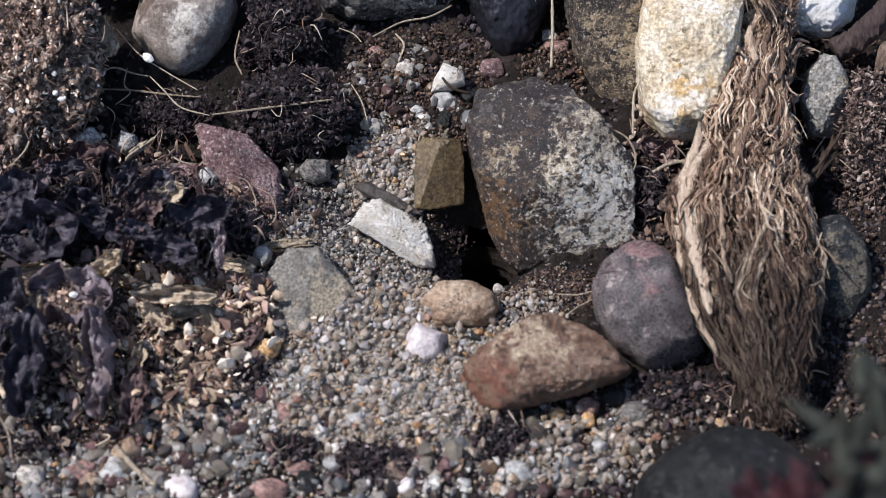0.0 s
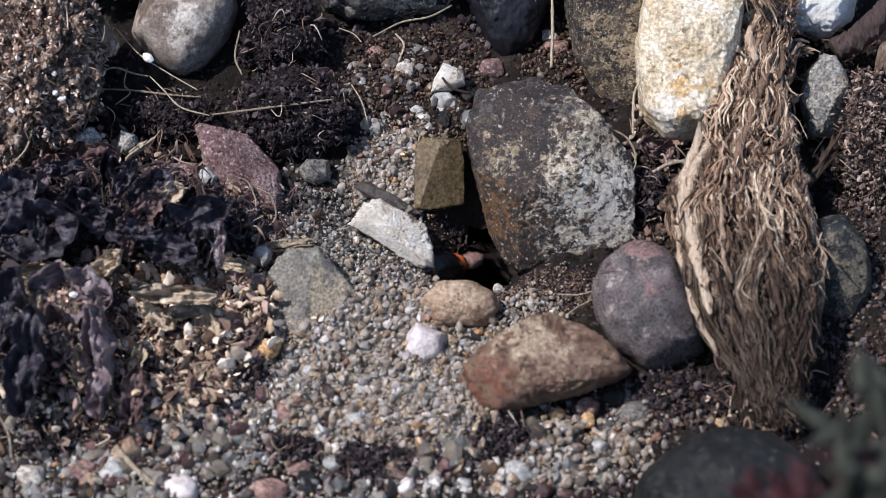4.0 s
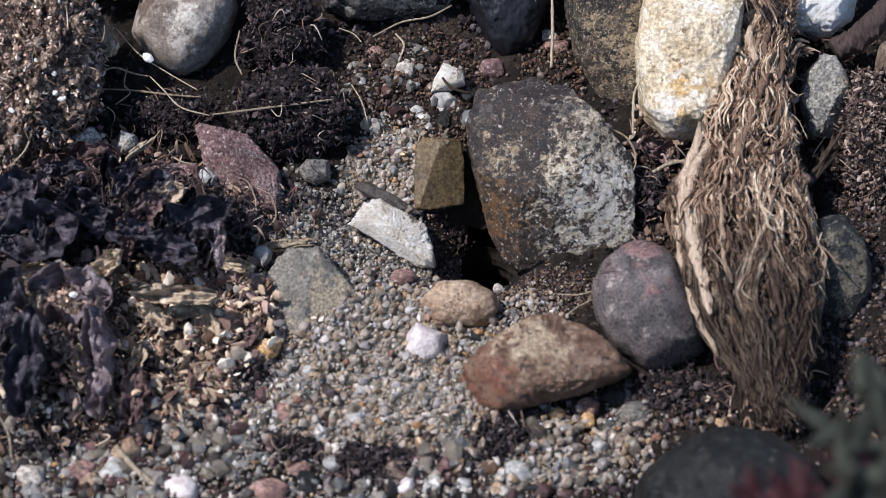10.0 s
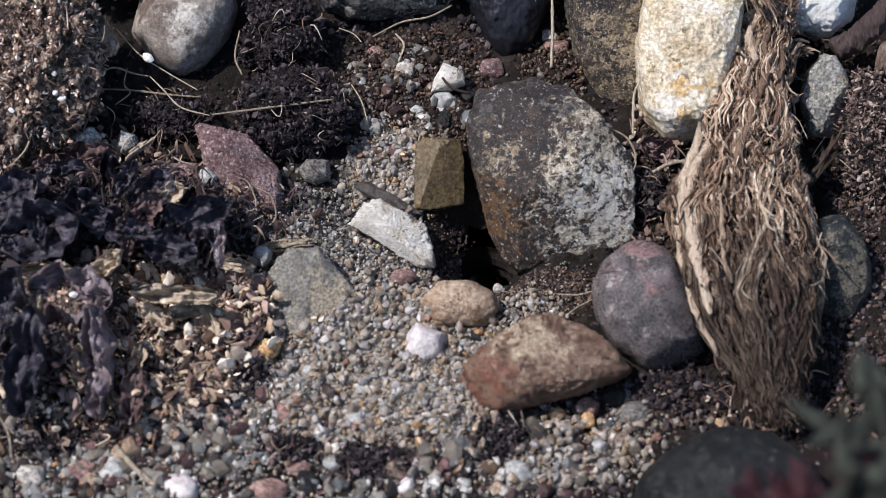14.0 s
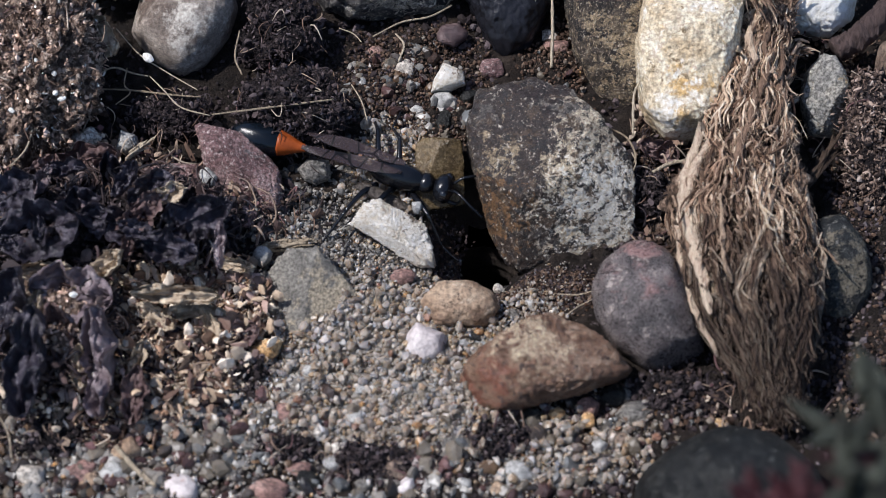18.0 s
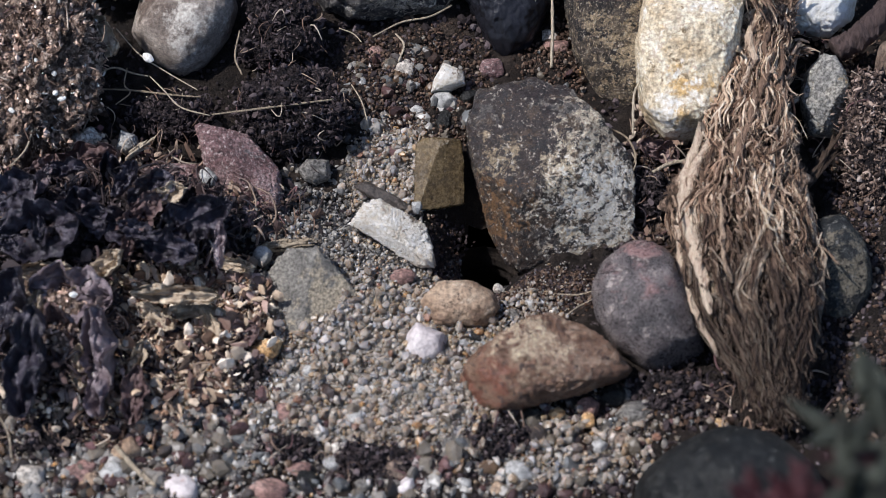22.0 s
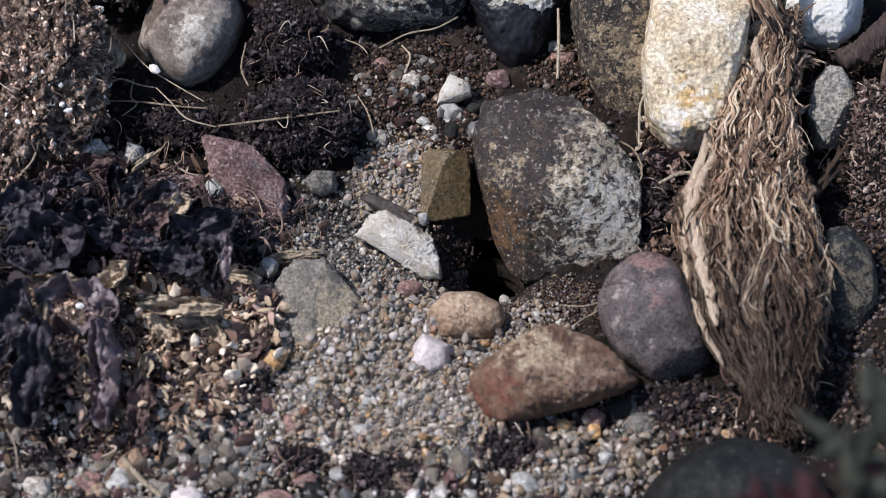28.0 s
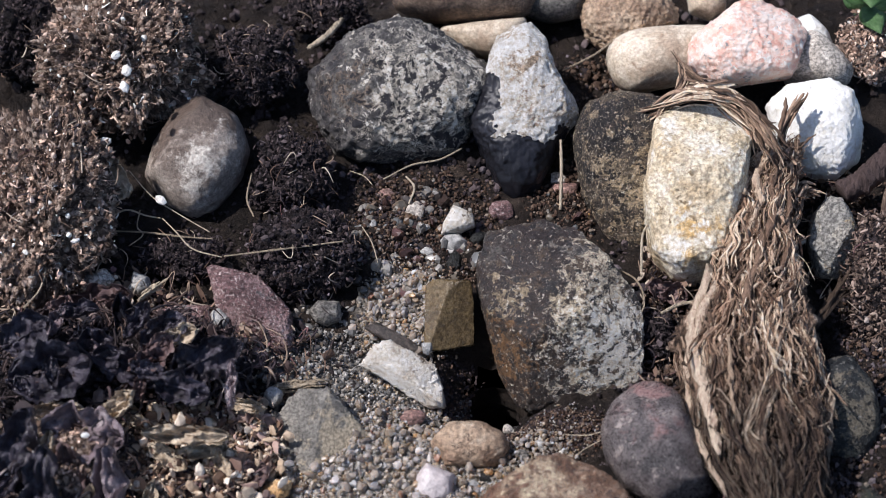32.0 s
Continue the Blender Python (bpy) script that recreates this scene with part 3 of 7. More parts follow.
def nodule(label, where, cuts):
    """A flint nodule under a chalky crust that ends in a ragged lobed rim."""
    thing = new("flint_nodule")
    thing.matrix_basis = at_mm(*where)
    tagged(thing, label, "stone")
    me = stone_mesh("flint_body", cuts, 3.8, 5, 2.8, 0.04, 21, (), 6, 110, 0.03, 3, 0.06)
    part("body", me, M["flint"], thing, "glossy black flint")
    v = np.array([q.co[:] for q in me.vertices]) / MM
    _, f = ico(6)
    wob = np.array([noise.fractal(Vector(q) * 0.45 + Vector((3, 1, 7)), 0.8, 2.0, 5) for q in v])
    cover = np.minimum(v[:, 1] + 1.7, (v[:, 0] + 2.3) + np.maximum(0, v[:, 1] - 3) * 0.8) + 1.3 * wob
    cover = np.maximum(cover, -7.5 - v[:, 1] + 0.9 * wob)
    keep = (cover[f] > 0).all(axis=1)
    out = v * (1 + (0.02 + 0.03 * np.clip(cover, 0, 1.5)) * (1 + 0.6 * wob))[:, None]
    used = np.unique(f[keep])
    index = np.full(len(v), -1)
    index[used] = np.arange(len(used))
    part("crust", fast_mesh("flint_crust", out[used] * MM, index[f[keep]]), M["crust"], thing, "chalk-white weathered crust")


PEBBLES = {}


def pebble(mat, x, y, z, w, h, turn, seed, label):
    """A small stone of width w and height h in mm."""
    rng = random.Random(seed)
    key = (mat, seed % 9)
    if key not in PEBBLES:
        r2 = random.Random(seed * 3 + 1)
        cuts = [(k * 51 + r2.uniform(-14, 14), r2.uniform(0.8, 1.12)) for k in range(7)]
        fac = [(r2.uniform(0, 360), r2.uniform(25, 65), r2.uniform(0.72, 0.95)) for k in range(3)]
        me = stone_mesh("pebble", cuts, 0.85, 0.8, 2.2, 0.05, seed, fac, 4, 16.0, 0.0, 9, 0.2)
        me.materials.append(M[mat])
        PEBBLES[key] = me
    ob = new("pebble", PEBBLES[key])
    ob.matrix_basis = at_mm(x, y, z, 30 + rng.uniform(-12, 12), rng.uniform(-12, 12), turn) @ Matrix.Diagonal((w / 2, h / 2, min(w, h) / 2, 1))
    return tagged(ob, label, "pebble", "loose pebbles on the sand")


def spin(rng, n):
    """n random turns as matrices."""
    q = rng.normal(size=(n, 4))
    q /= np.linalg.norm(q, axis=1)[:, None]
    w, x, y, z = q.T
    return np.stack([np.stack([1 - 2 * (y * y + z * z), 2 * (x * y - w * z), 2 * (x * z + w * y)], 1),
                     np.stack([2 * (x * y + w * z), 1 - 2 * (x * x + z * z), 2 * (y * z - w * x)], 1),
                     np.stack([2 * (x * z - w * y), 2 * (y * z + w * x), 1 - 2 * (x * x + y * y)], 1)], 1)


def heap(name, places, sizes, seed, sub=2, uneven=0.22, smooth=True, flat=1.0):
    """Many small grains in one mesh, each turned and shaped in its own way. Places and sizes in mm."""
    rng = np.random.default_rng(seed)
    d, f = ico(sub)
    n = len(places)
    shapes = []
    for k in range(12):
        g = np.ones(len(d)) * 0.2
        for j in range(11):
            v = rng.normal(size=3)
            v /= np.linalg.norm(v)
            g = np.maximum(g, (d @ v) / rng.uniform(0.5, 0.95))
        shapes.append(d / np.maximum(g, 0.87)[:, None])
    shapes = np.array(shapes)
    pick = rng.integers(0, 12, n)
    turn = spin(rng, n)
    scale = sizes[:, None] * 0.5 * (1 + rng.uniform(-uneven, uneven, (n, 3))) * np.array((1, 1, flat))
    v = shapes[pick] * scale[:, None, :]
    v = np.einsum("nij,nkj->nki", turn, v) + places[:, None, :]
    tris = (f[None] + (np.arange(n) * len(d))[:, None, None]).reshape(-1, 3)
    return fast_mesh(name, v.reshape(-1, 3) * MM, tris, smooth)


def scatter(zones, seed, sink=0.3, rise=0.3):
    """Points in elliptic zones (x, y, half width, half depth, count, least size, greatest size)."""
    rng = np.random.default_rng(seed)
    pts, sizes = [], []
    for cx, cy, rx, ry, count, lo, hi in zones:
        a = rng.uniform(0, 2 * np.pi, count)
        r = np.sqrt(rng.uniform(0, 1, count)) * (1 + rng.normal(0, 0.1, count))
        x, y = cx + rx * r * np.cos(a), cy + ry * r * np.sin(a)
        s = lo + (hi - lo) * rng.uniform(0, 1, count) ** 3.2
        z = height(x, y) + s * rng.uniform(-sink, rise, count)
        pts.append(np.stack([x, y, z], 1))
        sizes.append(s)
    return np.concatenate(pts), np.concatenate(sizes)


def tube_arrays(pts, radii, sides=5, flat=1.0, up=(0, 0, 1)):
    """Verts and tris of a bent tapering tube; pts n x 3 mm."""
    pts = np.asarray(pts, float)
    n = len(pts)
    tang = np.gradient(pts, axis=0)
    tang /= np.linalg.norm(tang, axis=1)[:, None] + 1e-9
    upv = np.tile(np.array(up, float), (n, 1))
    side = np.cross(tang, upv)
    ln = np.linalg.norm(side, axis=1)[:, None]
    side = np.where(ln < 1e-3, np.array([[1.0, 0, 0]]), side / (ln + 1e-9))
    nor = np.cross(side, tang)
    a = np.linspace(0, 2 * np.pi, sides, endpoint=False)
    r = np.asarray(radii, float)[:, None, None]
    ring = pts[:, None] + r * (np.cos(a)[None, :, None] * side[:, None] + flat * np.sin(a)[None, :, None] * nor[:, None])
    v = ring.reshape(-1, 3)
    tris = []
    for i in range(n - 1):
        for j in range(sides):
            p, q = i * sides + j, i * sides + (j + 1) % sides
            tris += [(p, q, q + sides), (p, q + sides, p + sides)]
    for j in range(1, sides - 1):
        tris += [(0, j + 1, j), ((n - 1) * sides, (n - 1) * sides + j, (n - 1) * sides + j + 1)]
    return v, np.array(tris)


def join_arrays(name, pieces, smooth=True):
    v, f, k = [], [], 0
    for a, b in pieces:
        v.append(a)
        f.append(b + k)
        k += len(a)
    return fast_mesh(name, np.concatenate(v) * MM, np.concatenate(f), smooth)


def bend(points, n):
    """A smooth curve of n points through the given ones."""
    p = [Vector(q) for q in points]
    p = [p[0] * 2 - p[1]] + p + [p[-1] * 2 - p[-2]]
    out = []
    m = len(p) - 3
    for i in range(n):
        u = i / (n - 1) * m
        k = min(int(u), m - 1)
        t = u - k
        a, b, c, d = p[k:k + 4]
        out.append(0.5 * ((2 * b) + (c - a) * t + (2 * a - 5 * b + 4 * c - d) * t * t + (3 * b - 3 * c + d - a) * t ** 3))
    return np.array([q[:] for q in out])


# ---- the bank: one sheet from the burrow to the horizon ----
def bank():
    fine = np.arange(-62.0, 62.01, 0.65)
    far = 62.0 * 1.32 ** np.arange(1, 26)
    axis = np.concatenate([-far[::-1], fine, far])
    xx, yy = np.meshgrid(axis, axis)
    zz = height(xx, yy)
    n = len(axis)
    rough = np.array([noise.fractal(Vector((x * 0.5, y * 0.5, 0.3)), 0.8, 2.0, 4) if abs(x) < 70 and abs(y) < 70 else 0 for x, y in zip(xx.ravel(), yy.ravel())])
    v = np.stack([xx.ravel(), yy.ravel(), zz.ravel() + 0.55 * rough], 1)
    k = np.arange(n * n).reshape(n, n)
    quads = np.stack([k[:-1, :-1], k[:-1, 1:], k[1:, 1:], k[1:, :-1]], -1).reshape(-1, 4)
    mid = v[quads].mean(axis=1)
    keep = np.hypot((mid[:, 0] - HOLE[0]), (mid[:, 1] - HOLE[1]) / 1.25) > 2.9
    ob = part("ground", fast_mesh("ground", v * MM, quads[keep]), M["bank"])
    tagged(ob, "dark humus soil bank strewn with sand", "ground", kind="structure")
    # the burrow: a tunnel that runs down and back under the large rock
    path = bend([(HOLE[0], HOLE[1], height(*HOLE) + 2.0), (HOLE[0], HOLE[1], height(*HOLE) - 1.5), (HOLE[0] + 0.5, HOLE[1] + 1.5, height(*HOLE) - 5), (HOLE[0] + 2.5, HOLE[1] + 6, height(*HOLE) - 11), (HOLE[0] + 4, HOLE[1] + 14, height(*HOLE) - 20), (HOLE[0] + 5, HOLE[1] + 22, height(*HOLE) - 24)], 26)
    a, b = tube_arrays(path, [3.5 - 0.03 * i + 0.15 * math.sin(i * 1.7) for i in range(26)], 18, 1.0, (1, 0, 0))
    me = fast_mesh("burrow", a * MM, b[:-32])
    ob = part("burrow", me, M["soil"])
    tagged(ob, "dark round burrow tunnel dug into the soil", "burrow", kind="structure")


bank()

# ---- stones ----
stone("rock", "large mottled dark rock with ochre lichen beside the burrow", "big", (9.66, 5.46, 3.32), [(180, 7.2), (-165, 6.3), (-152, 6.9), (-121, 8.3), (-98, 8.9), (-74, 9.3), (-42, 9.5), (-2, 7.5), (12, 7.3), (36, 7.0), (50, 7.3), (72, 8.3), (100, 9.2), (135, 10.6), (165, 8.3)], 4.6, 6, dome=7, rough=0.03, seed=3, facets=[(-80, 40, 6.6)], sub=7, sharp=120, ridge=0.035, chips=5, deep=0.04, hard=[(85, 52, 5.3), (-150, 42, 5.6), (20, 56, 5.2), (-70, 62, 4.3), (120, 66, 4.2)])
stone("purple_stone", "smooth dark purple pebble leaning against the root", "purple", (17.94, -8.24, 1.37), [(155, 5.16), (-175, 4.67), (-146, 4.24), (-126, 4.39), (-99, 5.19), (-54, 6.2), (18, 3.77), (21, 3.66), (22, 3.67), (60, 5.24), (86, 5.92), (128, 5.57)], 4.2, 4, dome=2.6, rough=0.025, seed=5, facets=[(100, 40, 4.6), (-60, 35, 4.9)], sub=5, sharp=40, chips=4, deep=0.05)
stone("rust_stone", "rounded rust-brown sandstone lying on the sand", "rust", (8.36, -13.63, -0.01), [(-112, 5.51), (-77, 3.43), (-73, 3.28), (-76, 3.19), (-52, 5.27), (36, 6.28), (52, 5.22), (64, 4.82), (96, 4.45), (120, 4.08), (131, 4.39), (157, 5.93), (-150, 6.98)], 4.0, 4, dome=2.6, rough=0.045, ridge=0.04, seed=8, facets=[(80, 42, 3.4), (-75, 30, 3.9), (200, 30, 6.0)], sub=6, sharp=40, chips=8, deep=0.07)
stone("tan_pebble", "tan pebble half buried before the burrow", "tan", (1.45, -6.3, -0.38), [(-90, 1.9), (-40, 2.9), (-8, 3.5), (30, 3.1), (62, 2.3), (95, 2.1), (135, 2.6), (172, 3.4), (-150, 3.0)], 2.2, 3, dome=2.5, rough=0.06, seed=11, sharp=30, chips=5, deep=0.07)
stone("chalky_flint", "white chalky flint chip with a dark edge", "chalk", (-4.36, 0.62, 1.29), [(-122, 1.35), (-88, 3.0), (-105, 2.2), (0, 3.5), (22, 2.75), (61, 2.05), (100, 3.2), (147, 3.8), (-165, 3.9)], 1.5, 2.5, dome=6, rough=0.08, seed=13, facets=[(60, 45, 2.4)], sub=6, sharp=90, ridge=0.09, chips=3, deep=0.06, hard=[(-120, 52, 1.35), (40, 60, 1.5)])
stone("flint_edge", "thin dark brown flint rim above the white chip", "umber", (-5.17, 4.44, 1.37), [(-103, 0.65), (-101, 0.6), (-122, 0.4), (-83, 2.46), (11, 3.14), (58, 0.96), (63, 0.92), (110, 2.45), (168, 3.19)], 1.2, 2, dome=3, rough=0.04, seed=14, sharp=20)
stone("brown_flint", "square amber-brown flint chip above the burrow", "amber", (-0.38, 7.01, 2.45), [(-87, 3.19), (-76, 3.09), (-1, 2.29), (6, 2.33), (88, 3.22), (123, 3.45), (178, 2.15)], 1.7, 2.5, dome=6, rough=0.03, seed=15, sub=6, sharp=45, ridge=0.03, chips=3, deep=0.05, hard=[(165, 52, 1.75), (-25, 70, 1.25)])
stone("yellow_stone", "rough pale yellow quartzite stone in full sun", "yellow", (22.77, 18.15, 7.64), [(-176, 4.82), (-143, 6.89), (-109, 9.07), (-47, 7.32), (-10, 4.26), (-13, 4.35), (12, 5.99), (53, 8.13), (93, 8.13), (135, 7.34), (170, 4.86)], 5.5, 7, dome=4, rough=0.024, seed=17, facets=[(0, 30, 5.8), (90, 50, 5.6), (-80, 30, 8.0)], sub=7, sharp=60, ridge=0.03, chips=10, deep=0.08)
stone("speckled_stone", "dark brown speckled stone behind the yellow one", "speckled", (16.58, 22.97, 5.89), [(-155, 4.88), (-125, 7.05), (-84, 8.8), (-25, 5.49), (0, 4.21), (79, 7.29), (110, 7.26), (159, 5.9), (-171, 4.47)], 5.0, 6, dome=2.8, rough=0.04, seed=19, facets=[(180, 30, 5.4)], sub=6, sharp=40, ridge=0.05, chips=8, deep=0.08)
nodule("black flint nodule with a chalk-white weathered cap", (6.65, 28.80, 7.22), [(158, 4.7), (-158, 4.8), (-138, 6.2), (-90, 8.6), (-25, 4.4), (-45, 6.0), (23, 4.8), (50, 6.9), (90, 8.5), (128, 7.0)])
stone("granite_stone", "grey lichen-covered granite stone on dark soil", "granite", (-4.95, 31.96, 7.79), [(-150, 8.38), (-114, 7.95), (-85, 6.57), (-79, 6.65), (-28, 7.84), (-39, 7.67), (-6, 9.5), (58, 6.98), (53, 7.21), (82, 7.25), (111, 7.15), (136, 7.66), (-176, 8.83)], 6.0, 8, dome=2.6, rough=0.045, seed=23, sub=6, sharp=40, ridge=0.05, chips=9, deep=0.08)
stone("pink_stone", "pink coarse-grained granite pebble with grey crystals", "pink", (27.97, 34.92, 10.22), [(-82, 3.01), (-122, 3.85), (-72, 5.36), (-38, 5.39), (-14, 5.78), (38, 6.27), (67, 5.57), (103, 4.96), (141, 4.42), (129, 4.03), (156, 6.06), (-120, 6.36)], 4.5, 5, dome=3.2, rough=0.035, seed=25, facets=[(60, 50, 4.6), (190, 40, 5.0)], sub=6, sharp=50, ridge=0.04, chips=9, deep=0.07)
stone("beige_pebble", "smooth beige pebble with a sunlit top", "beige", (20.61, 36.57, 8.39), [(-126, 4.86), (-80, 3.11), (-74, 3.12), (-21, 5.18), (17, 5.56), (90, 3.17), (98, 3.11), (121, 3.96), (159, 5.18), (-162, 5.35)], 4.0, 4, dome=2.2, rough=0.015, seed=27, sharp=12)
stone("white_stone", "bright white limestone pebble in full sun", "white", (35.13, 27.29, 7.43), [(-138, 4.05), (-99, 4.72), (-52, 4.94), (-8, 4.36), (19, 4.21), (60, 4.59), (101, 4.5), (136, 4.95), (-170, 4.33)], 4.2, 5, dome=2.8, rough=0.03, seed=29, facets=[(0, 35, 4.4), (110, 50, 4.0)], sub=6, sharp=40, ridge=0.03, chips=8, deep=0.06)
stone("brown_slab", "flat brown stone at the top of the bank", "brown", (1.37, 44.34, 9.66), [(-177, 7.29), (-111, 3.68), (-93, 2.64), (-80, 2.9), (-41, 5.78), (24, 6.98), (90, 2.31), (135, 6.01)], 5.0, 5, dome=2.4, rough=0.02, seed=31, sharp=12)
stone("beige_slab", "beige flat stone wedged behind the flint", "beige", (3.56, 40.03, 8.05), [(-112, 2.18), (-83, 2.15), (-45, 2.75), (9, 3.96), (95, 1.61), (99, 1.68), (-139, 3.14)], 3.2, 4, dome=2.4, rough=0.02, seed=33, sharp=12)
stone("pale_stone", "pale grey stone at the top of the bank", "grey", (10.49, 44.84, 8.90), [(-173, 3.28), (-109, 2.43), (-80, 2.13), (-24, 2.93), (59, 2.59), (113, 2.12)], 3.5, 4, dome=2.3, rough=0.02, seed=35, sharp=12)
stone("brown_nodule", "knobbly brown flint nodule on the bank", "tan", (17.6, 42.2, 8.39), [(-90, 3.0), (-45, 3.6), (0, 4.8), (45, 4.4), (90, 4.4), (135, 4.4), (180, 4.6), (-135, 4.0)], 3.6, 4, dome=2.3, rough=0.08, seed=37, sub=6, sharp=14, ridge=0.05, chips=5, deep=0.1)
stone("tan_stone", "small tan stone behind the pink granite", "beige", (25.51, 43.65, 9.59), [(-171, 1.86), (-112, 1.61), (-54, 1.66), (7, 1.81), (99, 1.38)], 3.0, 3, dome=2.3, rough=0.02, seed=39, sharp=12)
stone("olive_stone", "olive-beige stone partly in the shade", "cream", (35.79, 36.09, 8.04), [(-96, 2.41), (-88, 2.42), (-21, 3.73), (37, 2.59), (49, 2.47), (108, 3.19), (148, 2.98), (-174, 3.16)], 3.6, 4, dome=2.4, rough=0.02, seed=41, sharp=12)
stone("pale_pebble", "pale sunlit pebble behind the pink granite", "white", (35.84, 40.76, 7.92), [(-112, 1.43), (-87, 1.45), (20, 1.55), (47, 1.27), (110, 1.88), (176, 1.6)], 2.6, 3, dome=2.4, rough=0.02, seed=43, sharp=12)
stone("cream_pebble", "cream rounded pebble bedded in dark peat", "bed", (-24.48, 24.81, 5.72), [(-113, 5.52), (-65, 5.22), (-38, 4.54), (-18, 4.47), (21, 4.88), (60, 5.36), (124, 5.07), (148, 4.34), (164, 4.41), (-143, 5.11)], 5.0, 5, dome=2.3, rough=0.025, seed=45, facets=[(80, 35, 6.5)], sharp=24, chips=4, deep=.05)
stone("red_stone", "purplish red stone with a rough pitted face", "red", (-18.3, 7.2, 2.7), [(-48, 5.6), (-22, 4.6), (-78, 4.5), (10, 3.2), (42, 2.5), (75, 3.2), (132, 5.9), (-138, 2.4), (-165, 3.2), (-108, 3.3)], 2.8, 4, dome=3.6, rough=0.05, seed=47, facets=[(50, 40, 2.9)], sub=6, sharp=60, ridge=0.06, chips=6, deep=0.07, hard=[(42, 48, 2.35), (-120, 55, 2.3)])
stone("grey_stone", "grey stone behind the frayed root", "palegrey", (35.70, 15.3, 3.89), [(-164, 2.5), (-95, 3.6), (-50, 3.2), (-10, 2.0), (20, 2.3), (79, 4.0), (140, 2.9), (165, 2.3)], 3.0, 4, dome=4.5, rough=0.03, seed=49, sub=6, sharp=70, ridge=0.04, chips=4, deep=0.06, hard=[(150, 50, 2.6), (-30, 45, 2.5)])
stone("dark_stone", "dark blue-grey stone with cream lichen in the root's shade", "bluestone", (34.90, -3.06, 0.14), [(-164, 3.46), (-101, 4.87), (-56, 4.36), (-18, 3.48), (14, 3.38), (39, 3.94), (99, 5.07), (140, 4.13), (169, 3.15)], 3.0, 4, dome=2.5, rough=0.03, seed=51, sharp=30, chips=6)
stone("flat_stone", "flat grey stone with a tan face in the sand", "veined", (-11.9, -6.2, 0.15), [(-95, 3.6), (-60, 4.2), (-22, 5.2), (40, 3.6), (94, 4.5), (140, 4.3), (175, 4.3)], 1.7, 3, dome=5, rough=0.04, seed=53, sub=6, sharp=60, ridge=0.04, chips=2, deep=0.05, hard=[(175, 62, 1.45), (-10, 66, 1.4)])
stone("dark_boulder", "dark green-grey boulder half sunk in soil", "slate", (24.21, -27.56, -0.87), [(-90, 5.43), (-45, 7.34), (17, 7.43), (50, 6.61), (80, 6.21), (109, 6.17), (127, 6.64), (151, 7.73), (-158, 7.39)], 6, 6, dome=2.3, rough=0.02, seed=55, sharp=12)
stone("rose_pebble", "pale pink quartz pebble lying on the sand", "rose", (-1.64, -10.41, -0.95), [(-62, 1.58), (-5, 1.65), (68, 1.48), (137, 1.76), (172, 1.6), (-136, 1.58)], 1.4, 1.6, dome=2.6, rough=0.04, seed=57, sharp=50, chips=5)
stone("white_pebble", "white chalk pebble on the dark soil", "chalk", (0.50, 18.28, 3.56), [(-67, 1.1), (12, 1.48), (68, 1.25), (151, 1.14), (166, 1.26), (-84, 1.08)], 1.4, 1.6, dome=2.6, rough=0.05, seed=59, sharp=50, chips=5)
stone("shell_flake", "curled orange shell flake on the sand", "orange", (-15.56, -11.16, -0.85), [(-61, 0.9), (-12, 1.19), (82, 1.01), (121, 0.87), (149, 1.07), (-104, 0.99)], 1.0, 1.0, dome=2.6, rough=0.08, seed=61, sharp=14)
stone("edge_stone", "brown stone at the edge of the bank", "brown", (42.12, 16.63, 4.43), [(-149, 2.79), (-59, 3.41), (9, 1.68), (104, 4.08), (169, 1.93), (-176, 1.81)], 3.0, 3, dome=2.6, rough=0.03, seed=63, sharp=14)
stone("pale_nugget", "pale nugget lying among dead leaves", "cream", (-33.30, 10.34, 3.14), [(-82, 1.02), (-39, 1.21), (50, 1.57), (109, 1.02), (149, 1.28), (-157, 1.81)], 1.6, 1.6, dome=2.4, rough=0.08, seed=65, sharp=14)
stone("grey_chip", "pale grey stone chip among peat", "quartz", (-29.08, 10.37, 3.14), [(-63, 0.91), (13, 0.9), (72, 0.88), (165, 0.84), (-119, 0.93)], 1.2, 1.2, dome=2.6, rough=0.08, seed=66, sharp=18)
stone("grey_block", "grey angular pebble in dark soil", "grey", (-11.73, 7.91, 1.88), [(-112, 1.17), (-63, 1.2), (9, 1.31), (85, 1.09), (137, 1.3), (-149, 1.28)], 1.4, 1.6, dome=2.6, rough=0.05, seed=67, sharp=18)
stone("mauve_block", "mauve stone half under dead leaves", "red", (-24.40, 7.18, 2.07), [(-102, 1.04), (-37, 2.23), (21, 2.22), (88, 1.1), (103, 1.25), (-146, 2.22)], 1.5, 1.6, dome=2.6, rough=0.05, seed=68, sharp=18)


# ---- loose pebbles ----
pebble("brown", -21.95, 13.64, 2.11, 3.22, 2.25, -5, 1, "rusty brown pebble lying on the sandy soil")
pebble("brick", -6.30, 21.98, 3.26, 1.93, 1.80, -1, 2, "pinkish red pebble lying on the sandy soil")
pebble("quartz", 0.05, 16.53, 2.52, 2.68, 1.91, -14, 3, "grey quartz pebble lying on the sandy soil")
pebble("slate", 2.45, 16.93, 2.57, 1.82, 1.46, 5, 4, "dark grey pebble lying on the sandy soil")
pebble("quartz", 10.74, 19.06, 2.87, 2.25, 1.57, 10, 5, "pale grey pebble lying on the sandy soil")
pebble("tan", 11.76, 21.09, 3.14, 1.40, 1.57, -11, 6, "pale tan pebble lying on the sandy soil")
pebble("orange", 12.61, 19.06, 2.87, 1.40, 2.14, -15, 7, "orange brown pebble lying on the sandy soil")
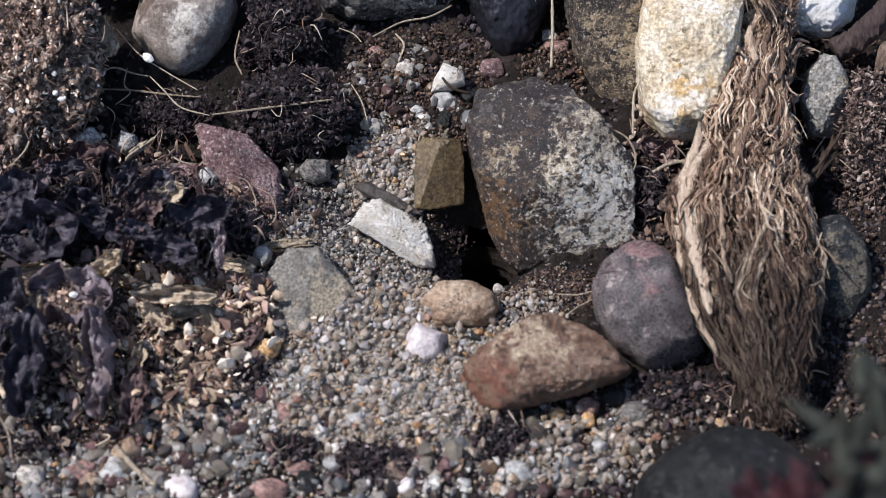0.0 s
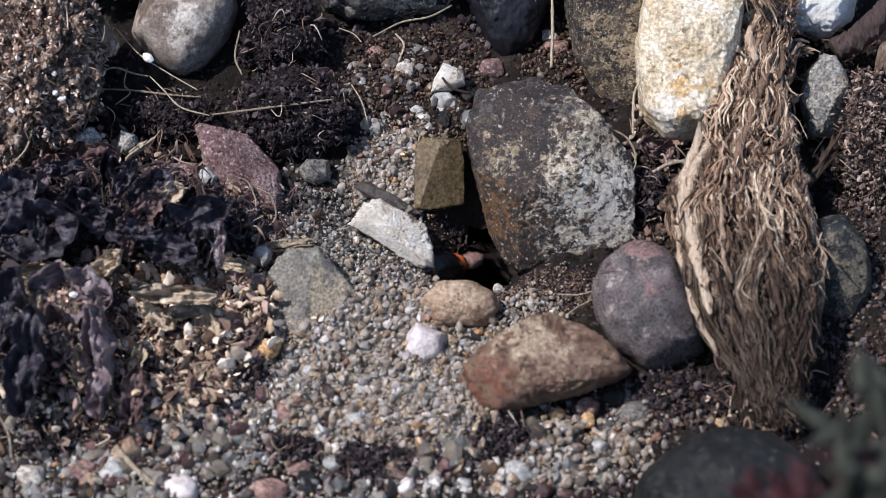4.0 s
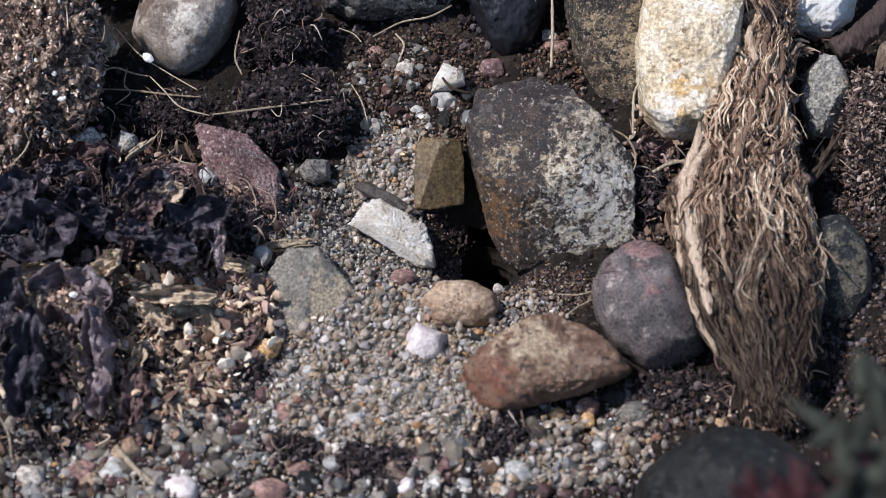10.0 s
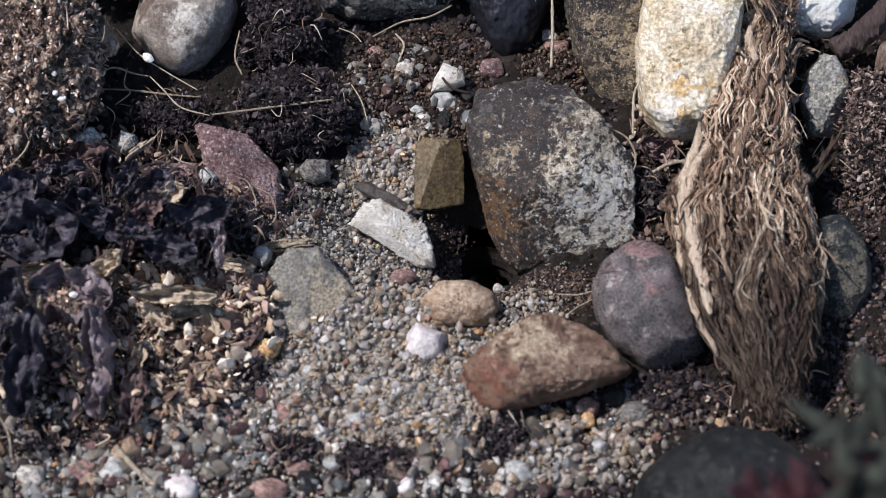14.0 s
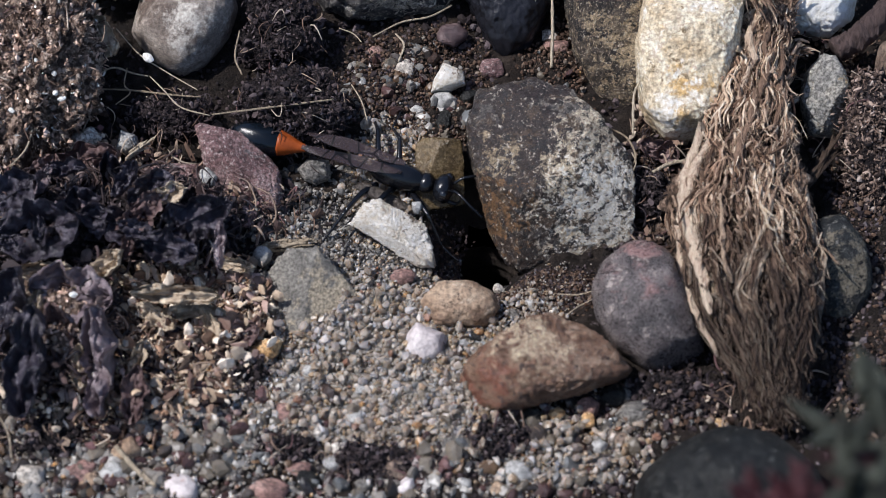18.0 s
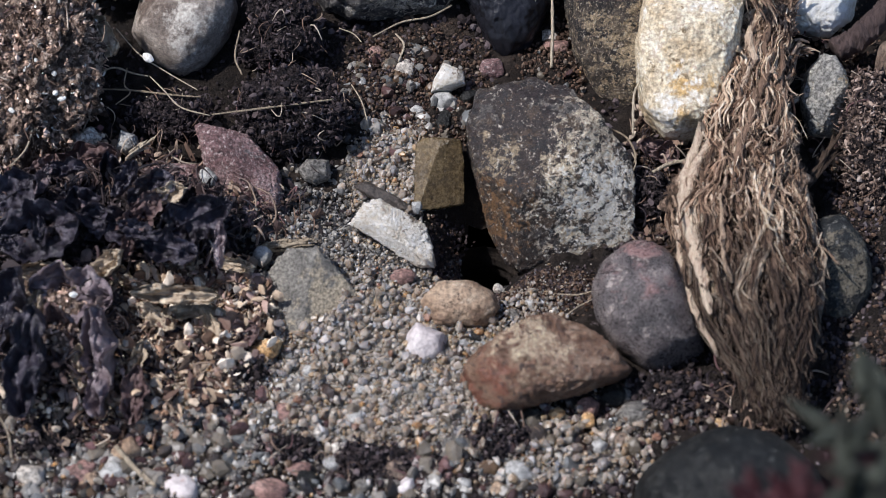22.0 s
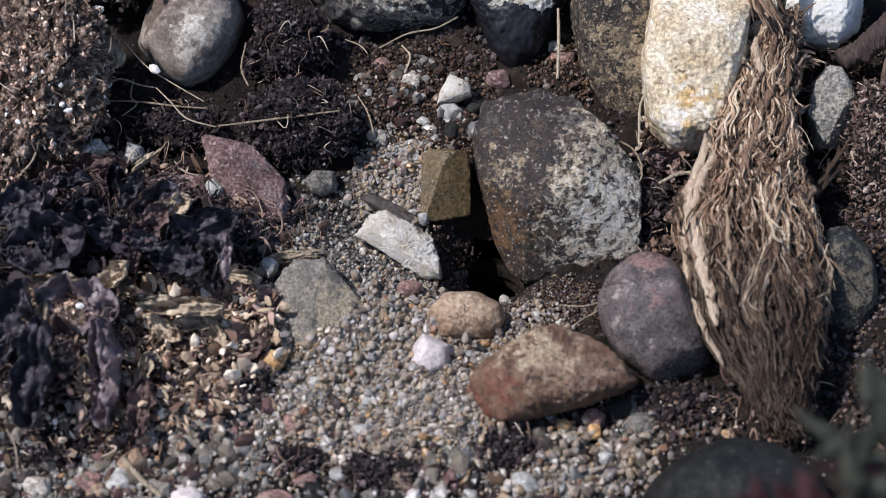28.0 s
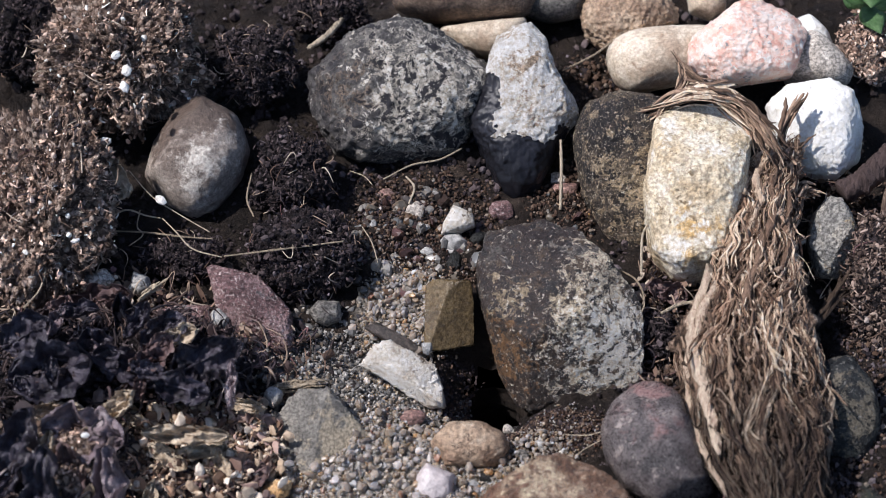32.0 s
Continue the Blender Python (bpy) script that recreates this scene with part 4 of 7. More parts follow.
pebble("cream", 10.17, 24.25, 3.55, 1.50, 1.46, -16, 8, "cream pebble lying on the sandy soil")
pebble("tan", 10.08, 20.55, 3.07, 1.18, 1.12, -19, 9, "tan pebble lying on the sandy soil")
pebble("brick", 10.84, 23.01, 3.39, 2.79, 1.46, 5, 10, "rusty brown pebble lying on the sandy soil")
pebble("orange", 11.49, 17.06, 2.59, 1.29, 1.12, 15, 11, "orange pebble lying on the sandy soil")
pebble("red", 4.61, 20.28, 3.03, 2.68, 2.02, -2, 12, "purplish pebble lying on the sandy soil")
pebble("brick", -4.82, 10.68, 1.68, 1.29, 1.01, -17, 13, "brick red pebble lying on the sandy soil")
pebble("quartz", -6.10, 12.48, 1.95, 1.07, 1.24, -6, 14, "clear quartz pebble lying on the sandy soil")
pebble("quartz", -7.68, 18.26, 2.76, 1.29, 1.69, 13, 15, "white pebble lying on the sandy soil")
pebble("cream", -3.64, 20.01, 2.99, 2.15, 2.47, 14, 16, "greyish tan pebble lying on the sandy soil")
pebble("quartz", -2.61, 18.39, 2.78, 1.07, 0.90, 3, 17, "white pebble lying on the sandy soil")
pebble("slate", 0.16, 14.17, 2.19, 1.40, 1.91, -3, 18, "dark grey pebble lying on the sandy soil")
pebble("quartz", -2.33, 15.41, 2.36, 1.40, 0.90, -9, 19, "pale pebble lying on the sandy soil")
pebble("quartz", -16.20, -1.68, 1.03, 1.82, 1.80, -14, 20, "translucent grey pebble lying on the sandy soil")
pebble("brown", -14.81, -1.11, -0.07, 1.18, 1.12, -4, 21, "brown pebble lying on the sandy soil")
pebble("quartz", -21.36, 5.49, 3.45, 1.61, 2.25, -7, 22, "translucent grey pebble lying on the sandy soil")
pebble("quartz", -21.11, 7.65, 3.77, 1.40, 1.46, -19, 23, "pale grey pebble lying on the sandy soil")
pebble("red", -17.86, 2.27, 1.79, 2.04, 2.25, -4, 24, "mauve pebble lying on the sandy soil")
pebble("brick", -13.48, -17.28, -2.42, 2.90, 2.59, -3, 25, "dark red pebble lying on the sandy soil")
pebble("tan", -27.21, -20.78, -2.90, 3.00, 2.70, -8, 26, "cream yellow pebble lying on the sandy soil")
pebble("quartz", -28.11, -22.97, -3.19, 3.11, 2.92, -10, 27, "grey pebble lying on the sandy soil")
pebble("brick", -31.02, -22.70, -3.15, 3.43, 2.81, -1, 28, "brick red pebble lying on the sandy soil")
pebble("tan", -29.95, -23.95, -3.31, 2.15, 2.47, -2, 29, "tan pebble lying on the sandy soil")
pebble("cream", -35.06, -23.24, -3.22, 2.68, 2.47, 20, 30, "pale grey pebble lying on the sandy soil")
pebble("rose", -22.49, -24.33, -3.36, 3.76, 2.59, 3, 31, "pale pink pebble lying on the sandy soil")
pebble("brick", -15.15, -24.50, -3.38, 3.76, 2.47, -15, 32, "pinkish pebble lying on the sandy soil")
pebble("brick", -12.24, -22.59, -3.14, 2.15, 1.57, 18, 33, "brick red pebble lying on the sandy soil")
pebble("quartz", 6.30, -22.97, -3.19, 2.90, 2.81, 1, 34, "milky white pebble lying on the sandy soil")
pebble("grey", 0.92, -20.50, -2.86, 2.79, 2.70, 4, 35, "grey pebble lying on the sandy soil")
pebble("orange", 0.93, -18.34, -2.57, 1.50, 1.57, 12, 36, "orange pebble lying on the sandy soil")
pebble("grey", 16.52, -17.17, -2.41, 3.33, 2.36, -5, 37, "grey pebble lying on the sandy soil")
pebble("brick", 12.63, -16.44, -2.31, 2.15, 2.02, -9, 38, "reddish pebble lying on the sandy soil")
pebble("orange", 12.49, -17.67, -2.48, 1.40, 1.46, -5, 39, "orange pebble lying on the sandy soil")
pebble("orange", 9.83, -17.00, -2.38, 1.50, 1.12, 10, 40, "tan orange pebble lying on the sandy soil")
pebble("quartz", 17.08, -15.59, -2.19, 1.07, 1.57, -3, 41, "white pebble lying on the sandy soil")
pebble("grey", 15.77, -15.20, -2.13, 1.61, 1.46, -15, 42, "grey pebble lying on the sandy soil")
pebble("cream", 21.11, -17.28, -2.42, 1.29, 0.90, 15, 43, "cream pebble lying on the sandy soil")
pebble("orange", 23.95, -17.89, -2.51, 1.50, 1.12, -1, 44, "orange tan pebble lying on the sandy soil")
pebble("brown", 19.41, -16.05, -2.25, 1.61, 1.24, -20, 45, "brown pebble lying on the sandy soil")
pebble("slate", 14.78, -15.48, -2.17, 2.15, 2.25, -2, 46, "dark grey pebble lying on the sandy soil")
pebble("quartz", -6.43, -9.48, -1.31, 1.40, 1.12, 16, 47, "white pebble lying on the sandy soil")
pebble("quartz", -8.14, -11.33, -1.58, 1.40, 1.12, -1, 48, "white pebble lying on the sandy soil")
pebble("brick", -10.91, -9.89, -1.37, 1.40, 1.01, 12, 49, "orange red pebble lying on the sandy soil")
pebble("slate", -9.72, -11.56, -1.61, 1.18, 1.12, -8, 50, "blue grey pebble lying on the sandy soil")
pebble("quartz", -11.71, -13.10, -1.83, 1.61, 1.69, 6, 51, "grey pebble lying on the sandy soil")
pebble("quartz", -13.01, -14.07, -1.97, 1.61, 1.91, 7, 52, "pale grey pebble lying on the sandy soil")
pebble("quartz", -23.91, -13.05, -1.83, 1.29, 2.02, 18, 53, "bluish white pebble lying on the sandy soil")
pebble("slate", -17.49, -12.93, -1.81, 3.43, 2.59, -2, 54, "dark purple pebble lying on the sandy soil")
pebble("slate", 3.29, -9.31, -1.29, 1.82, 1.57, 7, 55, "dark grey pebble lying on the sandy soil")
pebble("cream", 4.9, -4.2, -0.6, 0.9, 1.0, 8, 56, "pale pebble lying on the sandy soil")
pebble("cream", 10.08, -7.16, -0.97, 1.82, 1.12, -10, 57, "pale pebble lying on the sandy soil")
pebble("slate", 7.61, -17.73, -2.48, 1.61, 2.25, -6, 58, "grey pebble lying on the sandy soil")
pebble("slate", -11.48, -23.79, -3.29, 2.15, 2.25, -1, 59, "dark grey pebble lying on the sandy soil")
pebble("tan", -1.89, -20.50, -2.86, 1.29, 2.14, -4, 60, "olive pebble lying on the sandy soil")
pebble("cream", -8.91, -20.50, -2.86, 1.61, 1.35, -18, 61, "cream pebble lying on the sandy soil")
pebble("brown", -4.53, -22.43, -3.12, 3.22, 2.25, -15, 62, "dark soil brown pebble lying on the sandy soil")
pebble("brown", -1.16, -22.43, -3.12, 1.82, 1.69, -18, 63, "brown pebble lying on the sandy soil")
pebble("quartz", 1.73, -24.06, -3.33, 1.61, 1.46, 9, 64, "white pebble lying on the sandy soil")
pebble("cream", 10.94, -20.78, -2.90, 1.40, 1.24, 20, 65, "cream pebble lying on the sandy soil")
pebble("quartz", 13.38, -20.23, -2.82, 1.61, 1.24, -3, 66, "grey pebble lying on the sandy soil")
pebble("tan", 8.53, -20.23, -2.82, 1.40, 1.35, 13, 67, "tan pebble lying on the sandy soil")
pebble("cream", -26.00, -18.56, -2.60, 2.15, 2.02, 14, 68, "greyish pebble lying on the sandy soil")
pebble("quartz", -22.16, -17.73, -2.48, 1.93, 2.25, 10, 69, "pale grey pebble lying on the sandy soil")
pebble("cream", -24.20, -16.33, -2.29, 2.36, 2.02, 1, 70, "pale pebble lying on the sandy soil")
pebble("grey", -19.85, -15.20, -2.13, 1.93, 1.69, -11, 71, "grey pebble lying on the sandy soil")
pebble("cream", -18.67, -19.12, -2.67, 2.15, 1.91, -8, 72, "greyish pebble lying on the sandy soil")
pebble("brown", -21.01, -20.78, -2.90, 1.82, 1.57, -16, 73, "brown pebble lying on the sandy soil")
pebble("grey", -16.44, -20.23, -2.82, 2.04, 1.91, 6, 74, "grey pebble lying on the sandy soil")
pebble("quartz", -14.78, -19.12, -2.67, 1.82, 1.69, -8, 75, "pale pebble lying on the sandy soil")
pebble("brown", -32.75, -19.40, -2.71, 2.36, 2.25, 20, 76, "pinkish brown pebble lying on the sandy soil")
pebble("cream", -10.65, -19.12, -2.67, 1.61, 1.57, 20, 77, "cream pebble lying on the sandy soil")
pebble("quartz", -7.52, -17.73, -2.48, 1.61, 1.46, 8, 78, "white pebble lying on the sandy soil")
pebble("tan", -6.03, -18.84, -2.64, 1.50, 1.24, -3, 79, "tan pebble lying on the sandy soil")
pebble("quartz", -9.36, -21.88, -3.04, 1.82, 1.57, -9, 80, "pale pebble lying on the sandy soil")
pebble("grey", -6.91, -24.06, -3.33, 1.82, 1.69, 2, 81, "grey pebble lying on the sandy soil")
pebble("rose", -3.07, -24.06, -3.33, 1.61, 1.57, 7, 82, "pink pebble lying on the sandy soil")
pebble("brown", 4.16, -20.78, -2.90, 1.61, 1.46, 17, 83, "brown pebble lying on the sandy soil")
pebble("cream", 10.38, -23.52, -3.26, 1.82, 1.57, 0, 84, "cream pebble lying on the sandy soil")
pebble("grey", 13.27, -23.24, -3.22, 1.50, 1.35, 20, 85, "grey pebble lying on the sandy soil")
pebble("brown", 15.34, -19.67, -2.75, 1.40, 1.24, 15, 86, "brown pebble lying on the sandy soil")
pebble("tan", 4.60, -24.33, -3.36, 1.40, 1.35, -8, 87, "tan pebble lying on the sandy soil")
pebble("orange", 36.52, -11.33, -1.58, 1.40, 1.12, 0, 88, "orange pebble lying on the sandy soil")
pebble("brown", -23.18, 14.10, 2.18, 1.40, 0.90, -14, 89, "brown pebble lying on the sandy soil")
pebble("brown", 19.71, 2.29, 0.44, 1.61, 2.02, -17, 90, "crumbly brown pebble lying on the sandy soil")
pebble("brick", 19.96, 10.68, 1.68, 3.22, 2.47, -6, 91, "rusty brown pebble lying on the sandy soil")
pebble("brown", 20.71, 4.88, 0.83, 1.07, 1.24, -3, 92, "brown pebble lying on the sandy soil")
pebble("quartz", -9.35, -1.83, -0.17, 0.97, 0.90, 17, 93, "white pebble lying on the sandy soil")
pebble("brick", -6.57, -0.92, -0.04, 0.97, 0.84, 19, 94, "brick red pebble lying on the sandy soil")
pebble("quartz", -11.30, -4.80, -0.62, 1.07, 0.90, -5, 95, "pale pebble lying on the sandy soil")
pebble("tan", -9.53, -15.20, -2.13, 1.07, 0.96, -13, 96, "tan pebble lying on the sandy soil")
pebble("quartz", -7.08, -14.63, -2.05, 1.18, 1.01, 1, 97, "pale pebble lying on the sandy soil")
pebble("orange", -4.14, -14.07, -1.97, 1.07, 1.01, -9, 98, "yellow pebble lying on the sandy soil")
pebble("quartz", -1.18, -14.63, -2.05, 1.18, 1.01, -2, 99, "pale pebble lying on the sandy soil")
pebble("tan", -3.13, -16.89, -2.37, 1.18, 1.12, 9, 100, "tan pebble lying on the sandy soil")
pebble("cream", -0.20, -16.33, -2.29, 1.07, 1.01, -19, 101, "cream pebble lying on the sandy soil")
pebble("tan", -6.14, -11.79, -1.65, 1.07, 0.90, -18, 102, "tan pebble lying on the sandy soil")
pebble("quartz", 1.79, -10.06, -1.40, 1.18, 1.01, 2, 103, "pale pebble lying on the sandy soil")
pebble("grey", 6.07, -6.86, -0.93, 1.18, 1.01, -15, 104, "grey pebble lying on the sandy soil")
pebble("quartz", 7.84, -5.98, -0.79, 1.18, 1.01, -2, 105, "pale pebble lying on the sandy soil")
pebble("slate", 3.02, -11.79, -1.65, 1.07, 1.01, 0, 106, "dark pebble lying on the sandy soil")
pebble("quartz", -12.48, -7.16, -0.97, 1.07, 1.01, -19, 107, "pale pebble lying on the sandy soil")
pebble("white", -31.60, 27.11, 16.81, 0.82, 1.02, -45, 200, "small white chip stuck on the peat clod")
pebble("white", -30.51, 25.16, 16.57, 0.92, 1.23, -8, 201, "small white chip stuck on the peat clod")
pebble("white", -30.51, 23.10, 16.30, 0.82, 1.02, 29, 202, "small white chip stuck on the peat clod")
pebble("white", -34.11, 19.38, 11.81, 1.53, 0.92, -24, 203, "small white chip stuck on the peat clod")
pebble("white", -32.52, 20.32, 11.94, 1.23, 0.82, 13, 204, "small white chip stuck on the peat clod")
pebble("white", -27.19, 16.22, 8.38, 1.23, 0.82, -40, 205, "small white chip stuck on the peat clod")
pebble("white", -34.62, 8.59, 11.28, 0.61, 0.51, -3, 206, "small white chip stuck on the peat clod")
pebble("white", -33.96, 7.96, 11.19, 0.82, 0.51, 34, 207, "small white chip stuck on the peat clod")
pebble("white", -30.16, 31.06, 16.28, 0.82, 0.72, -19, 208, "small white chip stuck on the peat clod")
pebble("white", -29.31, 30.34, 16.20, 0.61, 0.61, 18, 209, "small white chip stuck on the peat clod")
pebble("white", -38.80, 8.47, 9.26, 0.61, 0.46, -35, 210, "small white chip stuck on the peat clod")
pebble("white", -34.96, 10.79, 11.60, 0.51, 0.46, 2, 211, "small white chip stuck on the peat clod")
pebble("white", -32.72, 33.23, 16.53, 0.72, 0.51, 39, 212, "small white chip stuck on the peat clod")


# ---- sand and gravel ----
def loose():
    for name, mat, label, zones, sub, seed in (
            ("sand", "sand", "light quartz sand before the burrow", [(-24.0, -14.6, 6.0, 4.6, 900, 0.45, 1.2), (10.0, -20.6, 8.0, 3.8, 700, 0.45, 1.1), (-6.6, -12.9, 12.8, 8.1, 6600, 0.34, 1.0), (-4.2, -9.4, 9.2, 6.9, 4400, 0.3, 0.75), (4.8, -7.7, 6.1, 3.7, 700, 0.3, 0.7), (-4.4, 8.1, 4.1, 5.3, 1300, 0.38, 0.95), (-8.3, -2.3, 6.6, 6.2, 700, 0.3, 0.7), (-12.6, -5.0, 5.0, 4.5, 220, 0.3, 0.7)], 2, 11),
            ("fine_sand", "sand", "fine pale sand before the burrow", [(-6.6, -11.7, 13.0, 9.0, 11000, 0.2, 0.5), (5.3, -7.1, 6.6, 3.7, 500, 0.16, 0.4), (-4.4, 8.1, 4.6, 5.9, 1400, 0.2, 0.45), (9.4, -3.8, 7.2, 2.2, 150, 0.15, 0.35), (-8.9, -20.7, 23.5, 8.1, 1200, 0.2, 0.6), (-25.9, -19.6, 13.3, 7.5, 800, 0.2, 0.6), (10.5, -19.6, 9.2, 6.2, 600, 0.18, 0.5)], 1, 15),
            ("fine_grey_sand", "greysand", "fine grey sand round the white chip", [(-8.3, -1.7, 6.6, 5.6, 5000, 0.18, 0.48), (-12.5, 1.9, 5.6, 5.0, 2000, 0.2, 0.55)], 1, 16),
            ("gravel", "gravel", "mixed coarse gravel on the bank", [(-8.9, -21.3, 23.5, 7.5, 1500, 0.6, 2.0), (-26.1, -17.4, 12.3, 10.0, 1200, 0.6, 2.0), (-34.8, -23.4, 8.2, 5.6, 450, 0.6, 2.0), (-22.1, -9.4, 7.2, 5.6, 350, 0.5, 1.5), (11.5, -19.0, 9.7, 6.9, 600, 0.4, 1.5), (-3.4, 16.2, 6.0, 7.6, 300, 0.45, 1.7), (11.1, 20.5, 3.1, 5.6, 50, 0.4, 1.2), (-25.0, -15.0, 7.0, 4.6, 420, 0.6, 1.6)], 2, 12),
            ("brown_soil_crumbs", "redcrumb", "reddish brown soil crumbs between the stones", [(38.5, -12.0, 5.5, 9.0, 900, 0.25, 0.8), (40.0, 4.0, 4.5, 9.0, 900, 0.2, 0.7), (11.1, 21.2, 4.1, 7.5, 1800, 0.15, 0.6), (-2.3, 18.5, 7.2, 8.1, 3400, 0.15, 0.55), (19.8, 7.5, 3.1, 8.1, 900, 0.2, 0.7), (8.4, -5.0, 8.2, 2.8, 2600, 0.15, 0.42), (17.1, 36.9, 6.1, 3.7, 600, 0.25, 0.8), (19.4, -16.3, 4.6, 3.1, 500, 0.2, 0.7), (0.8, 0.7, 2.6, 3.7, 300, 0.2, 0.5), (38.4, 20.5, 3.6, 10.0, 500, 0.2, 0.7)], 1, 18),
            ("grey_sand", "greysand", "grey washed sand among the stones", [(-12.0, 3.1, 6.1, 6.2, 1100, 0.35, 0.95), (-7.4, 1.3, 5.6, 3.7, 700, 0.25, 0.6), (-15.5, -0.5, 4.1, 7.5, 350, 0.5, 1.2), (2.9, 0.1, 3.1, 2.5, 200, 0.3, 0.6)], 2, 13),
            ("soil_crumbs", "crumb", "dark peat crumbs over the soil", [(-1.0, -20.6, 6.5, 3.0, 1100, 0.3, 0.9), (38.5, -12.0, 6.0, 10.0, 1600, 0.25, 0.9), (40.0, 4.0, 5.0, 10.0, 1400, 0.25, 0.8), (12.4, -6.2, 2.6, 2.8, 600, 0.2, 0.6), (7.4, -5.6, 7.7, 3.7, 1080, 0.18, 0.5), (8.9, -3.5, 7.2, 1.9, 800, 0.18, 0.45), (0.8, 1.3, 2.5, 3.7, 500, 0.25, 0.6), (2.3, -1.7, 3.1, 2.5, 260, 0.2, 0.5), (-17.8, -16.3, 6.1, 3.7, 400, 0.3, 0.9), (10.5, -20.7, 15.3, 8.1, 1900, 0.3, 1.0), (-3.4, 20.5, 8.2, 10.0, 1152, 0.3, 0.9), (19.5, 5.6, 6.1, 15.0, 1008, 0.3, 1.1), (36.3, 8.7, 7.7, 16.2, 1152, 0.25, 0.8), (-24.9, 2.5, 16.9, 15.0, 1296, 0.3, 1.0), (0.0, 40.0, 40.9, 15.0, 2304, 0.4, 1.3), (-23.4, 23.2, 16.9, 12.5, 1080, 0.3, 0.9), (-8.9, -19.6, 25.6, 8.7, 1080, 0.3, 0.8), (26.8, -15.1, 10.2, 9.4, 648, 0.3, 1.0), (2.9, 0.1, 3.1, 3.7, 250, 0.25, 0.6)], 1, 14),
        ):
            pts, sizes = scatter(zones, seed, 0.3, 1.1 if name == "sand" or sub == 1 and mat != "crumb" else 0.25)
            if name == "fine_sand":
                pts[:, 2] += 0.3
            keep = np.hypot(pts[:, 0] - HOLE[0], (pts[:, 1] - HOLE[1]) / 1.25) > 2.2
            ob = part(name, heap(name, pts[keep], sizes[keep], seed, sub, 0.26 if sub == 2 else 0.4, False), M[mat])
            tagged(ob, label, name.replace("_", " "), kind="stuff")


loose()


# ---- peat clods: a crumbly body clad with crumbs and threads ----
def clod(label, where, radii, seed, crumbs, fibres=60, mat="crumb"):
    crumbs = int(crumbs * 1.5)
    rng = np.random.default_rng(seed)
    thing = new("soil_clod")
    thing.matrix_basis = at_mm(*where, 42, 0, 0)
    tagged(thing, label, "soil clod", "peat clods on the bank")
    dry = mat == "drycrumb" and crumbs > 5000
    d, f = ico(7 if dry else 6 if crumbs > 4000 else 5)
    r = 1 + 0.34 * rumple(d, 1.7, seed, 5) + 0.14 * rumple(d, 6.0, seed + 3, 4) - 0.12 * np.abs(rumple(d, 9.0, seed + 5, 4))
    r = r - 0.16 * np.clip(rumple(d, 4.5, seed + 8, 3) - 0.25, 0, 0.6)
    if dry:
        r = r + 0.09 * rumple(d, 16.0, seed + 11, 3) - 0.1 * np.abs(rumple(d, 27.0, seed + 13, 2))
    v = d * r[:, None] * np.array(radii)
    part("body", fast_mesh("clod_body", v * MM, f), M["drypeat" if mat == "drycrumb" else "peat"], thing)
    shown = np.where((d[:, 2] > -0.25) | (d[:, 1] > 0.4))[0]
    if dry:
        crumbs = crumbs * 3 // 5
    k = shown[rng.integers(0, len(shown), crumbs)]
    s = 0.1 + 0.6 * rng.uniform(0, 1, crumbs) ** 3.8
    p = v[k] + rng.normal(0, 0.12 if dry else 0.25, (crumbs, 3)) + d[k] * (0.1 * s)[:, None]
    ob = part("crumb_coat", heap("clod_crumb_coat", p, s, seed, 1, 0.6, False, 0.6), M[mat], thing)
    tagged(ob, "fine brown peat crumbs", kind="stuff")
    bits = []
    for i in shown[rng.integers(0, len(shown), fibres)]:
        c = v[i] + d[i] * 0.2
        w = rng.normal(size=3)
        w2 = rng.normal(size=3) * 0.6
        L = rng.uniform(0.5, 1.5)
        u = np.linspace(-1, 1, 6)[:, None]
        bits.append(tube_arrays(c + L * u * w / np.linalg.norm(w) + (1 - u * u) * w2, np.array([0.03, 0.05, 0.06, 0.06, 0.05, 0.02]) * rng.uniform(0.6, 1.3), 4, 0.6))
    shreds = []
    for i in shown[rng.integers(0, len(shown), crumbs // (3 if dry else 5))]:
        c = v[i] + d[i] * rng.uniform(-0.1, 0.3)
        w = rng.normal(size=3)
        w2 = rng.normal(size=3) * 0.25
        u = np.linspace(-1, 1, 4)[:, None]
        shreds.append(tube_arrays(c + rng.uniform(0.12, 0.42) * u * w / np.linalg.norm(w) + (1 - u * u) * w2, np.array([0.5, 1, 0.9, 0.3]) * rng.uniform(0.04, 0.15), 4, rng.uniform(0.15, 0.5), tuple(rng.normal(size=3))))
    ob = part("shred_coat", join_arrays("clod_shred_coat", shreds, False), M[mat], thing)
    tagged(ob, "torn brown peat shreds", kind="stuff")
    ob = part("thread_coat", join_arrays("clod_thread_coat", bits), M["litter"], thing)
    tagged(ob, "short dry plant threads", kind="stuff")


